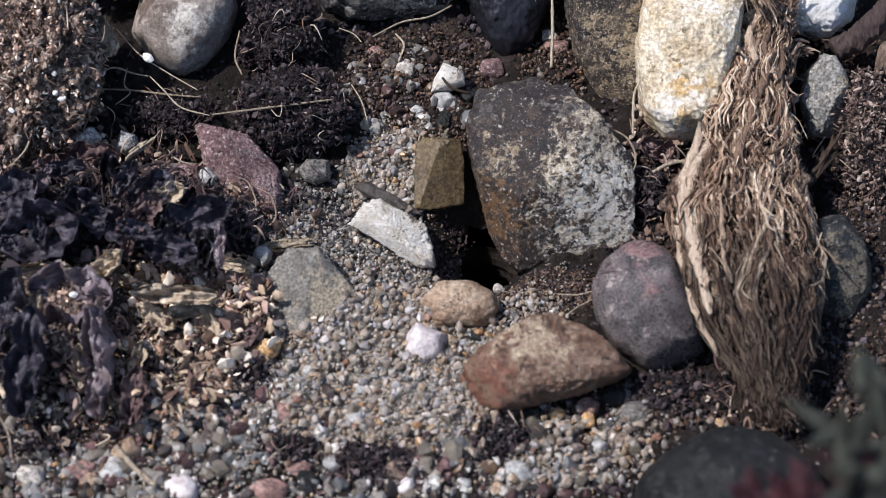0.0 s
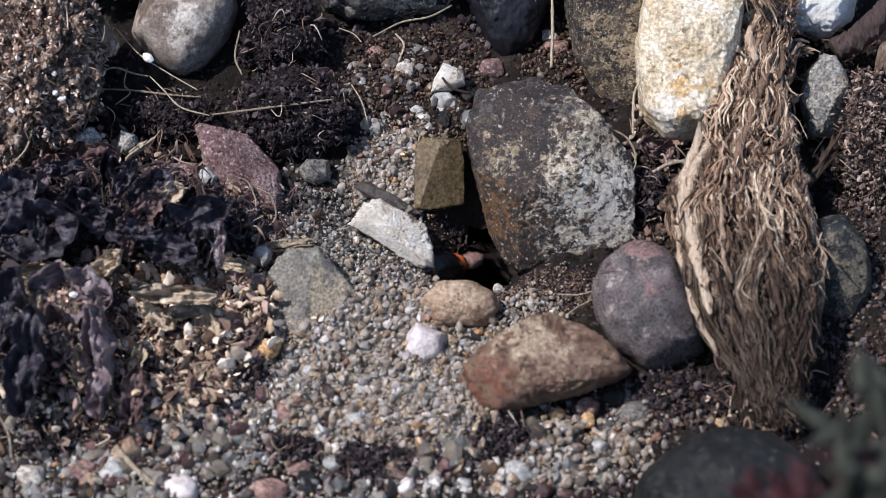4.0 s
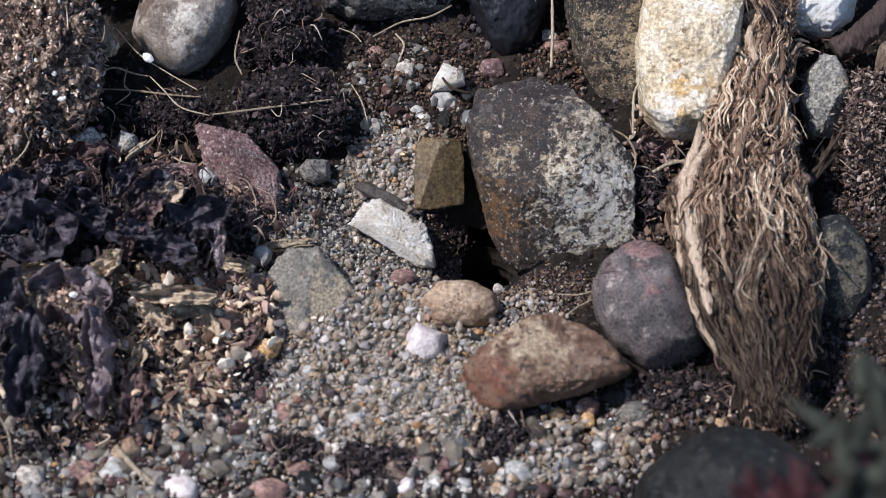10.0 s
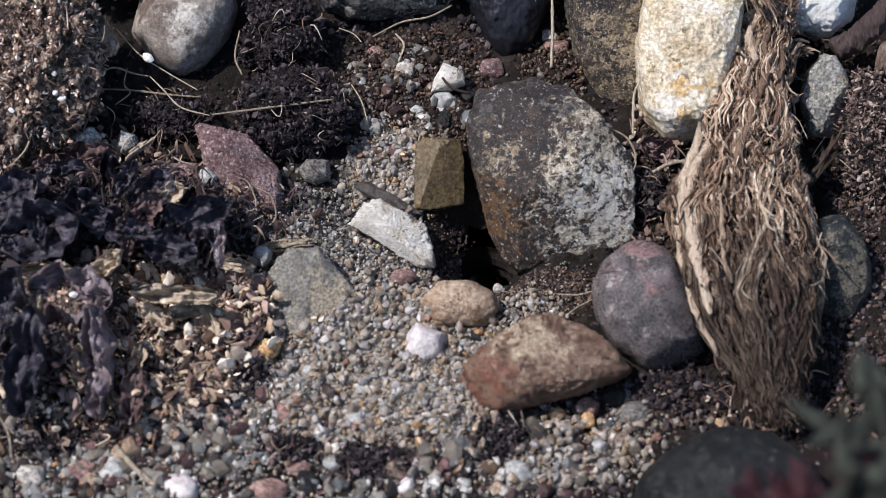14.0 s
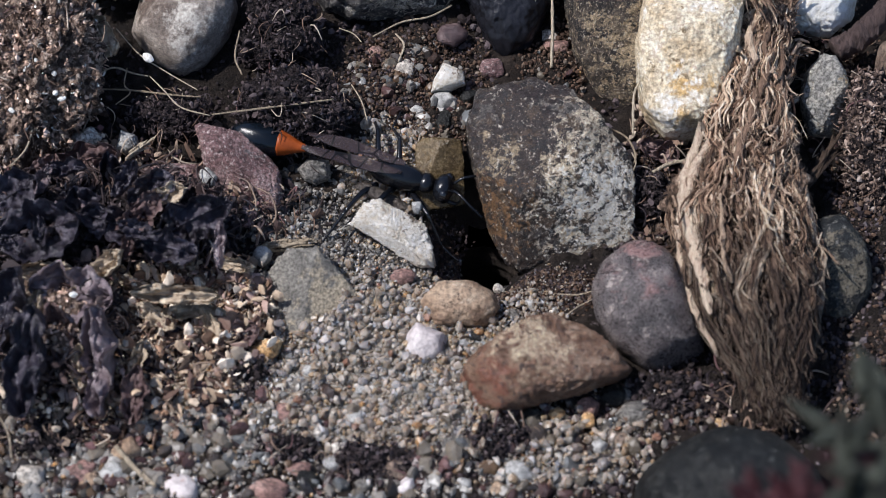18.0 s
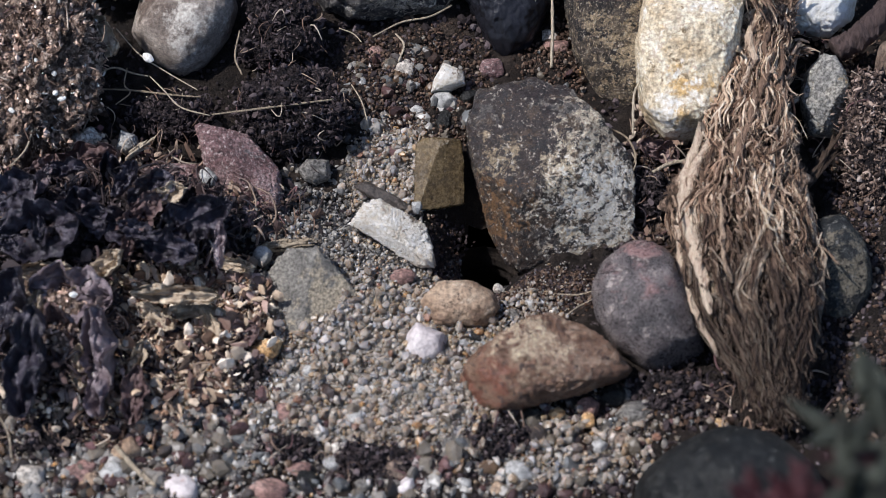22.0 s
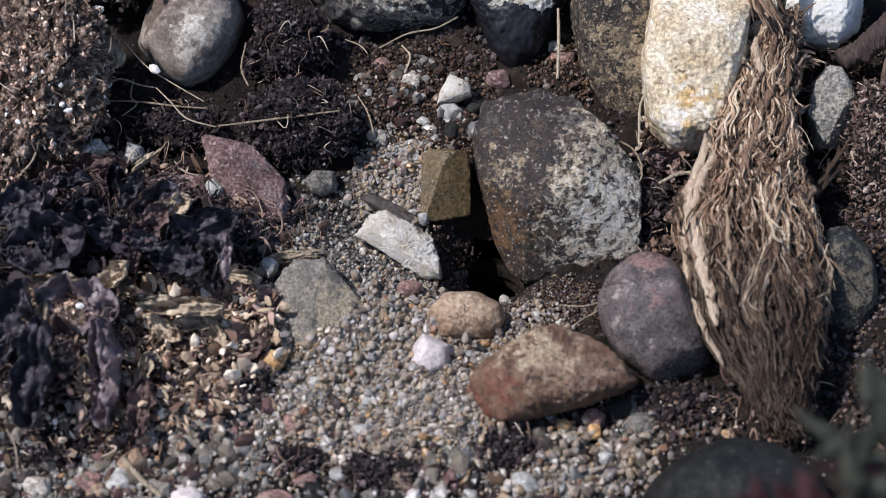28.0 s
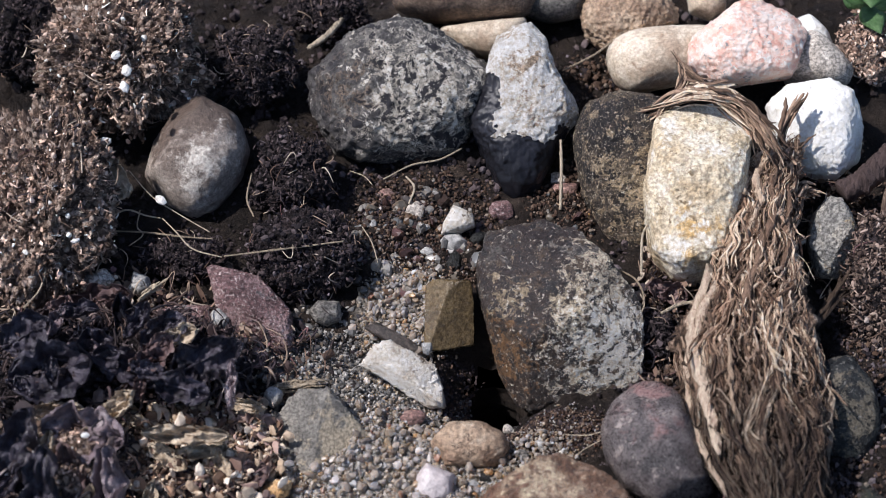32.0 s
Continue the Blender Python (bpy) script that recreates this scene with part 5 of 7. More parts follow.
clod("brown crumbly peat clod in sunlight", (-32.45, 32.14, 11.91), (7.52, 7.05, 6.13), 88, 4320, 114, "drycrumb")
clod("brown crumbly peat clod with pale threads", (-37.57, 15.24, 8.74), (6.11, 8.93, 5.31), 63, 4590, 121, "drycrumb")
clod("dark moist peat clod", (-14.06, 12.97, 4.42), (4.94, 4.00, 3.47), 33, 2970, 78)
clod("dark moist peat clod behind the cream pebble", (-15.18, 22.28, 5.70), (3.53, 3.53, 3.07), 18, 2025, 53)
clod("blackish peat clod on the bank", (-19.42, 35.04, 8.73), (4.00, 3.53, 3.07), 45, 2025, 53)
clod("dark peat crumb lump", (-25.41, 13.53, 3.50), (3.53, 1.79, 1.55), 12, 1080, 28)
clod("dark brown peat clod beside the root", (39.41, 9.14, 3.86), (2.82, 6.11, 2.45), 93, 3400, 53, "midcrumb")
clod("small brown peat lump on the bank", (41.38, 38.34, 8.08), (2.59, 3.29, 2.25), 78, 1080, 28, "drycrumb")
clod("dark peat clod under the peat", (-42.85, 38.80, 9.12), (3.76, 4.23, 3.27), 13, 1215, 32)
clod("dark peat lump under dead leaves", (-27.22, 1.29, 1.69), (7.99, 3.29, 2.86), 59, 2025, 53)
clod("dark peat mound under dead leaves", (-35.03, -1.33, 2.30), (7.05, 3.76, 3.27), 93, 2025, 53)
clod("crumbly brown litter mound under leaves", (-33.90, -10.31, -0.33), (5.17, 4.70, 4.09), 6, 1620, 42, "drycrumb")
clod("peat lump beside the large stone", (18.86, 4.55, 1.18), (2.12, 2.82, 1.84), 86, 675, 17)
clod("dark moist soil patch in the gravel", (-6.0, -21.9, -3.6), (3.4, 1.9, 1.6), 29, 1215, 32)
clod("dark moist soil patch in the gravel", (4.91, -19.74, -3.06), (2.82, 1.88, 1.64), 15, 810, 21)
clod("dark moist soil patch under the root", (20.49, -15.54, -3.28), (5.17, 2.59, 2.25), 39, 1215, 32)
clod("dark moist soil patch in the gravel", (-16.99, -14.13, -2.68), (2.35, 2.82, 2.04), 55, 675, 17)
clod("dark moist soil patch in the gravel", (-35.22, -19.60, -3.24), (4.47, 2.12, 1.84), 63, 945, 25)
clod("dark moist soil patch in the gravel", (-13.79, -20.36, -3.44), (3.29, 1.60, 1.39), 18, 675, 17)
clod("dark soil lump at the top", (-12.57, 42.97, 8.53), (3.76, 2.35, 2.04), 78, 945, 25)


# ---- dead leaves ----
def dead_leaf(mat, label, where, turn, length, width, curl, seed, tilt=0.0):
    """A shrivelled leaf: a thin curled sheet with crumpled relief and a ragged rim."""
    rng = random.Random(seed)
    nu, nv = 34, 22
    off = Vector((seed * 2.7, seed * 1.3, 0))
    top, low = [], []
    for i in range(nu):
        u = i / (nu - 1) * 2 - 1
        w = width * 0.5 * (max(0.0, 1 - abs(u) ** 2.6)) ** 0.6 * (1 + 0.3 * noise.fractal(Vector((u * 1.8, 0, 0)) + off, 0.8, 2.0, 4)) + 0.06
        for j in range(nv):
            s = j / (nv - 1) * 2 - 1
            ang = curl * s
            rag = 1 + 0.26 * noise.fractal(Vector((u * 3, s * 0.8, 3)) + off, 0.7, 2.0, 4)
            x = u * length * 0.5 + 0.35 * noise.noise(Vector((u * 2, s * 3, 5)) + off)
            y = w * rag * math.sin(ang) / max(curl, 0.01)
            z = w * rag * (1 - math.cos(ang)) / max(curl, 0.01) + 0.22 * length * noise.fractal(Vector((u * 1.7, s * 1.3, 1)) + off, 1.0, 2.0, 5) + 0.075 * length * noise.fractal(Vector((u * 5, s * 3.5, 4)) + off, 0.8, 2.0, 3) + 0.12 * length * u * u
            top.append((x, y, z + 0.1))
            low.append((x, y, z - 0.1))
    k = np.arange(nu * nv).reshape(nu, nv)
    q = np.stack([k[:-1, :-1], k[1:, :-1], k[1:, 1:], k[:-1, 1:]], -1).reshape(-1, 4)
    n = nu * nv
    faces = [q, q[:, ::-1] + n]
    rim = list(k[0, :]) + list(k[1:, -1]) + list(k[-1, ::-1][1:]) + list(k[::-1, 0][1:])
    edge = np.array([(a, b, b + n, a + n) for a, b in zip(rim[:-1], rim[1:])])
    me = fast_mesh("leaf_blade", np.array(top + low) * MM, np.concatenate(faces + [edge]))
    ob = new("dead_leaf")
    part("blade", me, M[mat], ob)
    ridge = np.array(top).reshape(nu, nv, 3)[:, nv // 2] + np.array((0, 0, 0.06))
    rv, rf = tube_arrays(ridge, np.linspace(0.16, 0.06, nu), 5, 0.7)
    part("midrib", fast_mesh("leaf_midrib", rv * MM, rf), M[mat], ob)
    ob.matrix_basis = at_mm(*where, 38 + tilt, rng.uniform(-18, 18), 0) @ pose(0, 0, 0, 0, 0, turn)
    return tagged(ob, label, "dead leaf", "dead leaves on the bank")


dead_leaf("darkleaf", "blackened shrivelled leaf on the peat", (-35.47, -2.93, 5.56), 10, 7.9, 6.2, 1.10, 480, 0)
dead_leaf("darkleaf", "blackened shrivelled leaf with a folded edge", (-28.64, -1.94, 5.21), -20, 6.7, 4.1, 1.40, 610, 0)
dead_leaf("darkleaf", "dark curled leaf scrap on peat", (-21.64, -1.45, 5.78), 25, 6.7, 4.8, 1.20, 735, 10)
dead_leaf("mauveleaf", "mauve-grey curled leaf on litter", (-32.14, -8.58, 3.72), -12, 7.3, 5.5, 1.00, 650, 0)
dead_leaf("darkleaf", "dark leaf standing on edge", (-35.34, -15.76, 3.19), 80, 9.6, 4.1, 1.30, 690, 0)
dead_leaf("mauveleaf", "mauve-brown curled leaf on gravel", (-29.30, -14.66, 1.84), 82, 9.6, 3.8, 1.40, 845, 0)
dead_leaf("brownleaf", "brown curled leaf with a torn end", (-32.66, 7.16, 3.67), 5, 7.3, 4.8, 1.60, 440, 0)
dead_leaf("brownleaf", "brown crumpled leaf on peat", (-36.14, 5.46, 3.22), 60, 5.1, 4.1, 1.50, 400, 0)
dead_leaf("paleleaf", "bleached straw-coloured leaf fold", (-23.29, -8.69, 3.71), 3, 7.6, 2.8, 1.60, 832, 0)
dead_leaf("paleleaf", "pale curled leaf scrap on gravel", (-20.08, -8.44, 0.54), -50, 3.9, 2.5, 1.50, 940, 0)
dead_leaf("paleleaf", "grey papery leaf scrap", (-31.62, 18.48, 8.89), -65, 4.5, 3.4, 1.20, 245, 0)
dead_leaf("darkleaf", "dark leaf under the peat", (-37.81, -10.87, 3.39), 60, 9.0, 4.1, 1.20, 570, 0)
dead_leaf("darkleaf", "thin dark leaf fold on peat", (-29.81, 4.18, 3.83), -70, 6.2, 3.1, 1.60, 530, 0)
dead_leaf("brownleaf", "reddish brown leaf scrap", (-18.04, -10.31, -0.33), 20, 4.5, 3.4, 1.40, 1020, 0)
dead_leaf("paleleaf", "pale curled leaf scrap on peat", (-28.45, -4.97, 1.86), -30, 3.9, 2.1, 1.60, 705, 0)
dead_leaf("brownleaf", "rusty bark scrap beside the rock", (19.78, 9.23, 3.17), -10, 3.9, 3.0, 1.50, 1433, 0)
dead_leaf("darkleaf", "small blackened leaf scrap on litter", (-25.81, 1.25, 6.19), 35, 4.5, 3.8, 1.30, 610, 0)
dead_leaf("darkleaf", "small blackened leaf scrap on litter", (-31.64, -1.15, 5.83), -60, 5.1, 4.1, 1.30, 530, 0)
dead_leaf("darkleaf", "small blackened leaf scrap on litter", (-37.83, 0.95, 6.14), 20, 5.1, 4.8, 1.20, 375, 0)
dead_leaf("darkleaf", "small blackened leaf scrap on litter", (-23.94, -4.70, 5.30), -15, 5.1, 3.4, 1.30, 740, 0)
dead_leaf("brownleaf", "purplish brown leaf scrap on litter", (-26.51, -1.96, 6.71), 70, 4.5, 3.4, 1.50, 630, 0)
dead_leaf("brownleaf", "purplish brown leaf scrap on litter", (-32.91, -12.40, 2.17), 100, 6.2, 3.1, 1.50, 710, 0)
dead_leaf("paleleaf", "pale torn leaf scrap on litter", (-34.80, -6.25, 4.07), 10, 4.5, 2.3, 1.50, 560, 0)
dead_leaf("paleleaf", "straw-coloured curled leaf scrap on litter", (-22.45, -8.78, 1.69), 20, 4.5, 2.1, 1.60, 880, 0)
dead_leaf("paleleaf", "pale torn leaf scrap on gravel", (-24.89, -9.35, 1.61), -40, 3.9, 2.3, 1.50, 840, 0)
dead_leaf("paleleaf", "pale curled husk on gravel", (-20.20, -9.84, 1.04), -70, 3.4, 2.1, 1.70, 950, 0)
dead_leaf("paleleaf", "pale leaf shred on gravel", (-32.70, -9.73, 2.05), 80, 5.1, 2.1, 1.50, 680, 0)
dead_leaf("paleleaf", "pale leaf shred on gravel", (-26.62, -13.55, 0.50), 85, 3.9, 1.7, 1.50, 880, 0)
dead_leaf("paleleaf", "pale torn leaf scrap on litter", (-29.33, -6.06, 4.59), 30, 3.9, 2.5, 1.50, 660, 0)
dead_leaf("paleleaf", "bleached leaf shred on litter", (-35.37, -10.87, 3.39), 70, 4.5, 2.1, 1.40, 620, 0)
dead_leaf("paleleaf", "bleached leaf shred on litter", (-31.30, -14.85, 1.32), 95, 3.9, 1.8, 1.50, 790, 0)
dead_leaf("brownleaf", "pinkish brown leaf scrap on gravel", (-26.39, -16.93, 0.03), 80, 5.1, 2.8, 1.40, 940, 0)
dead_leaf("paleleaf", "straw-coloured leaf shred on litter", (-18.21, -4.10, 2.39), -20, 3.4, 1.7, 1.50, 890, 0)
dead_leaf("paleleaf", "greyish leaf scrap on litter", (-24.22, 0.54, 6.58), 10, 3.4, 2.3, 1.30, 645, 0)
dead_leaf("darkleaf", "dark leaf tangle on grey sand", (-19.43, -0.93, 1.86), 60, 5.1, 4.1, 1.40, 830, 0)
dead_leaf("paleleaf", "greyish dry leaf scrap on peat", (-21.91, -0.52, 2.92), 15, 3.4, 2.1, 1.30, 760, 0)

for k in range(16):
    pick = random.Random(k * 7 + 3)
    x, y = pick.uniform(-38, -19), pick.uniform(-5.5, 3.5)
    dead_leaf(("darkleaf", "brownleaf", "darkleaf", "mauveleaf")[k % 4], ("small blackened torn leaf on litter", "small red-brown torn leaf on litter", "small blackened torn leaf on litter", "small mauve-grey torn leaf on litter")[k % 4],
              (x, y, pick.uniform(5.0, 7.0) + 0.1 * y), pick.uniform(0, 180), pick.uniform(2.2, 4.2), pick.uniform(1.4, 2.6), pick.uniform(1.3, 2.0), 1200 + k * 31, pick.uniform(-15, 15))


def litter():
    """Crumbled leaf flakes and curled scraps, too small to count."""
    rng = np.random.default_rng(31)
    zones = [(-23.8, -7.1, 8.2, 5.0, 900, 0.5, 1.7), (-27.9, -12.9, 10.2, 7.5, 900, 0.5, 1.8), (-25.9, 2.5, 13.3, 6.9, 1300, 0.4, 1.6), (-34.6, 8.7, 8.2, 3.7, 500, 0.4, 1.4), (-36.7, -2.3, 6.1, 9.4, 500, 0.5, 1.8), (20.0, 6.8, 3.1, 10.0, 200, 0.4, 1.4), (26.8, -16.3, 6.1, 3.7, 200, 0.3, 1.0), (37.0, 16.5, 4.6, 8.7, 250, 0.3, 1.2)]
    pts, sizes = scatter(zones, 32, -0.1, 0.4)
    pts[:, 2] += rng.uniform(0, 1.6, len(pts)) ** 2 * 0.7
    ob = part("leaf_flakes", heap("leaf_flakes", pts, sizes, 33, 1, 0.5, False, 0.28), M["litter"])
    tagged(ob, "crumbled brown and straw-coloured leaf flakes", "leaf litter", kind="stuff")
    bits = []
    for c in pts[::3]:
        a = rng.normal(size=3) * np.array((1, 1, 0.6))
        a /= np.linalg.norm(a)
        q = rng.normal(size=3) * rng.uniform(0.2, 0.9)
        t = np.linspace(-1, 1, 7)[:, None]
        bits.append(tube_arrays(c + np.array((0, 0, 0.5)) + rng.uniform(0.4, 1.6) * t * a + (1 - t * t) * q, rng.uniform(0.03, 0.13) * np.array([0.4, 0.8, 1, 1, 1, 0.8, 0.3]), 5, 0.5))
    husks = [(-21.8, -6.8, 6.6, 4.4, 1500, 0.5, 1.7), (-24.9, -12.9, 8.7, 6.2, 500, 0.5, 1.6), (-33.2, -8.2, 5.6, 5.6, 350, 0.5, 1.6), (-33.3, -13.4, 5.6, 5.0, 450, 0.5, 1.6), (-33.1, 8.7, 6.1, 2.5, 120, 0.4, 1.2)]
    own, wide = scatter(husks, 35, -0.2, 0.5)
    own[:, 2] += rng.uniform(0.2, 2.4, len(own))
    ob = part("pale_husks", heap("pale_husks", own, wide, 36, 1, 0.55, False, 0.35), M["husk"])
    tagged(ob, "pale tan husks and leaf crumbs among gravel", "leaf litter", kind="stuff")
    ob = part("litter_curls", join_arrays("litter_curls", bits), M["litter"])
    tagged(ob, "curled dry stalk and leaf scraps", "leaf litter", kind="stuff")


litter()


def tangle():
    """Loose scraps on top of the leaf mounds: flakes and bent stalks at several heights."""
    rng = np.random.default_rng(91)
    zones = [(-30.5, 2.5, 11.4, 5.0, 2200, 0.4, 1.7), (-34.2, -8.8, 6.1, 6.9, 700, 0.4, 1.7)]
    rise = 4.0
    pts, sizes = scatter(zones, 92, 0.0, 0.3)
    pts[:, 2] += rng.uniform(0.5, 1.0, len(pts)) * rise
    pts[:, 1] -= 0.55 * (pts[:, 2] - base(pts[:, 0], pts[:, 1]))
    ob = part("leaf_scraps", heap("leaf_scraps", pts, sizes, 93, 1, 0.5, False, 0.22), M["darkscrap"])
    tagged(ob, "torn dark and straw-coloured leaf scraps", "leaf litter", kind="stuff")
    bits = []
    for c in pts[::2]:
        a = rng.normal(size=3) * np.array((1, 1, 0.7))
        a /= np.linalg.norm(a)
        q = rng.normal(size=3) * rng.uniform(0.3, 1.1)
        t = np.linspace(-1, 1, 7)[:, None]
        bits.append(tube_arrays(c + rng.uniform(0.5, 1.9) * t * a + (1 - t * t) * q, rng.uniform(0.04, 0.16) * np.array([0.4, 0.8, 1, 1, 1, 0.8, 0.3]), 4, 0.5))
    ob = part("stalk_scraps", join_arrays("stalk_scraps", bits), M["darkscrap"])
    tagged(ob, "bent dry stalk scraps on the leaves", "leaf litter", kind="stuff")


tangle()


# ---- threads and sticks ----
def rootlet(label, pts, r, mat="straw", name="rootlet", sides=6, flat=1.0):
    c = bend(pts, 26)
    rng = random.Random(int(abs(pts[0][0]) * 100))
    rad = [r * (0.65 + 0.35 * math.sin(math.pi * (i + 2) / 30)) * rng.uniform(0.85, 1.15) for i in range(26)]
    mid = c.mean(axis=0)
    if name in ("root_strand", "bark_strip", "stick"):
        # a torn strand: many thin fibres side by side, some working loose
        g = np.random.default_rng(int(abs(pts[0][0]) * 100))
        bits = []
        for k in range(16):
            lo = int(g.integers(0, 8))
            hi = int(g.integers(16, 27))
            t = np.linspace(0, 1, hi - lo)[:, None]
            o = g.normal(size=3) * r * 0.55
            loose = g.normal(size=3) * r * 0.8
            q = c[lo:hi] - mid + o + loose * t ** 3 + r * 0.15 * np.sin(t * g.uniform(6, 20) + g.uniform(0, 6))
            bits.append(tube_arrays(q, r * g.uniform(0.16, 0.5) * np.interp(t[:, 0], [0, 0.15, 0.85, 1], [0.4, 1, 0.9, 0.2]), 5, g.uniform(0.35, 0.8)))
        ob = part(name, join_arrays(name, bits), M[mat])
    elif name == "twig":
        # knobbly bark
        c = bend(pts, 90)
        a, b = tube_arrays(c - mid, [r] * 90, 26)
        axis = np.repeat(c - mid, 26, axis=0)
        bump = np.array([noise.fractal(Vector(q) * 0.9, 0.8, 2.0, 5) for q in a])
        a = axis + (a - axis) * (1 + 0.3 * bump)[:, None]
        ob = part(name, fast_mesh(name, a * MM, b), M[mat])
    else:
        a, b = tube_arrays(c - mid, rad, sides, flat)
        ob = part(name, fast_mesh(name, a * MM, b), M[mat])
    ob.matrix_basis = at_mm(*mid, 0)
    return tagged(ob, label, name.replace("_", " "), "thin dry rootlets on the soil" if name == "rootlet" else "")


rootlet("thin pale dry rootlet across the peat", [(-35.89, 21.82, 11.14), (-35.18, 18.46, 10.69), (-34.02, 15.17, 10.23), (-33.09, 11.95, 9.77)], 0.10, "straw", "rootlet")
rootlet("thin pale dry rootlet across the peat", [(-36.91, 13.10, 7.93), (-37.08, 9.27, 7.38), (-37.41, 6.15, 6.92), (-38.72, 3.99, 6.60)], 0.10, "straw", "rootlet")
rootlet("thin pale dry rootlet across the peat", [(-32.41, 15.68, 6.30), (-30.67, 16.86, 6.46), (-28.78, 16.20, 6.37), (-27.35, 15.87, 6.33)], 0.09, "straw", "rootlet")
rootlet("thin pale dry rootlet across the peat", [(-32.40, 14.82, 5.68), (-28.98, 14.69, 5.66), (-25.29, 14.17, 5.59), (-22.40, 13.91, 5.55)], 0.10, "straw", "rootlet")
rootlet("thin pale dry rootlet across the peat", [(-30.58, 20.61, 7.98), (-28.26, 17.60, 7.57), (-25.78, 15.62, 7.29), (-22.52, 13.35, 6.97)], 0.07, "straw", "rootlet")
rootlet("thin pale dry rootlet across the peat", [(-20.97, 9.72, 7.44), (-17.66, 10.22, 7.52), (-13.57, 10.86, 7.61), (-9.99, 11.43, 7.69)], 0.10, "straw", "rootlet")
rootlet("thin pale dry rootlet across the peat", [(-27.19, 15.87, 6.33), (-25.78, 14.24, 6.10), (-24.10, 12.30, 5.82), (-21.35, 11.34, 5.68)], 0.08, "straw", "rootlet")
rootlet("thin pale dry rootlet across the peat", [(-18.90, 19.34, 8.80), (-19.18, 16.35, 8.39), (-18.46, 14.26, 8.10)], 0.10, "straw", "rootlet")
rootlet("thin pale dry rootlet across the peat", [(-29.35, 16.86, 6.46), (-29.47, 14.89, 6.19), (-28.88, 13.92, 6.05), (-30.09, 12.62, 5.87)], 0.07, "straw", "rootlet")
rootlet("thin pale dry rootlet across the peat", [(-6.61, 21.47, 6.09), (-3.96, 23.18, 6.31), (-1.29, 23.87, 6.40), (0.86, 25.25, 6.58)], 0.10, "straw", "rootlet")
rootlet("thin pale dry rootlet across the peat", [(-4.49, 22.28, 5.70), (-3.68, 20.92, 5.52), (-4.19, 18.89, 5.24)], 0.12, "straw", "rootlet")
rootlet("orange-brown dry stalk standing in the gap", [(10.34, 25.33, 7.59), (10.36, 22.49, 6.22), (10.23, 19.41, 4.01)], 0.18, "straw", "stalk")
rootlet("thin pale dry rootlet across the peat", [(17.22, 8.25, 6.23), (17.51, 12.70, 6.88), (18.27, 14.65, 7.15)], 0.12, "straw", "rootlet")
rootlet("thin pale dry rootlet across the peat", [(15.03, 10.06, 5.50), (16.79, 8.80, 5.31), (17.46, 6.61, 4.99), (16.65, 5.36, 4.80)], 0.10, "straw", "rootlet")
rootlet("thin pale dry rootlet across the peat", [(16.59, 4.13, 4.62), (17.44, 5.98, 4.89), (17.13, 7.23, 5.08)], 0.08, "straw", "rootlet")
rootlet("thin pale dry rootlet across the peat", [(18.93, 5.05, 4.76), (20.51, 5.98, 4.89), (21.80, 6.29, 4.94)], 0.20, "straw", "rootlet")
rootlet("pale straw lying on the peat", [(36.45, 8.58, 4.28), (38.42, 7.58, 4.13), (40.63, 6.51, 3.97)], 0.13, "straw", "straw_stem")
rootlet("grey stick fragment lying on the sand", [(-16.19, -0.79, 1.18), (-13.91, -0.61, 1.21), (-10.97, -0.49, 1.23)], 0.40, "straw", "stick", flat=0.60)
rootlet("pale split stick on the peat", [(-29.02, 7.77, 3.56), (-27.66, 9.10, 3.75), (-26.52, 9.86, 3.87)], 0.30, "straw", "stick", flat=0.50)
rootlet("dark woody twig lying against the white stone", [(36.80, 19.64, 5.85), (38.80, 20.66, 6.48), (41.24, 22.44, 7.72), (43.53, 24.71, 8.51)], 1.15, "twig", "twig")
rootlet("dark frayed root strand beside the root", [(31.80, 3.94, 2.59), (33.62, 5.58, 3.83), (35.37, 8.08, 4.20), (36.78, 10.41, 4.05)], 0.55, "rootdark", "root_strand", flat=0.50)
rootlet("thin pale dry rootlet across the peat", [(9.81, -5.88, 0.62), (11.81, -6.00, 0.60), (13.33, -5.59, 0.66)], 0.06, "straw", "rootlet")
rootlet("thin pale dry rootlet across the peat", [(10.75, -8.22, 0.28), (11.77, -7.34, 0.40), (13.20, -6.47, 0.53)], 0.06, "straw", "rootlet")
rootlet("thin pale dry rootlet across the peat", [(-38.11, -6.64, 3.01), (-36.76, -7.81, 2.84), (-35.91, -8.96, 2.67)], 0.14, "straw", "rootlet")
rootlet("thin pale dry rootlet across the peat", [(-35.98, -5.47, 3.18), (-34.69, -6.06, 3.09), (-33.49, -5.59, 3.16)], 0.20, "straw", "rootlet")
rootlet("thin pale dry rootlet across the peat", [(-25.41, 2.49, 4.87), (-24.39, 0.67, 4.60), (-23.99, -1.73, 4.24)], 0.13, "straw", "rootlet")
rootlet("thin pale dry rootlet across the peat", [(-37.50, -20.21, 1.08), (-36.62, -21.86, 0.86), (-36.17, -24.03, 0.58)], 0.08, "straw", "rootlet")
rootlet("thin pale dry rootlet across the peat", [(-27.86, -21.20, -1.55), (-26.03, -23.39, -1.84), (-24.24, -25.01, -2.05)], 0.25, "straw", "rootlet")
rootlet("thin pale dry rootlet across the peat", [(-7.70, 21.72, 5.12), (-8.52, 22.75, 5.26), (-9.88, 23.43, 5.35)], 0.06, "straw", "rootlet")
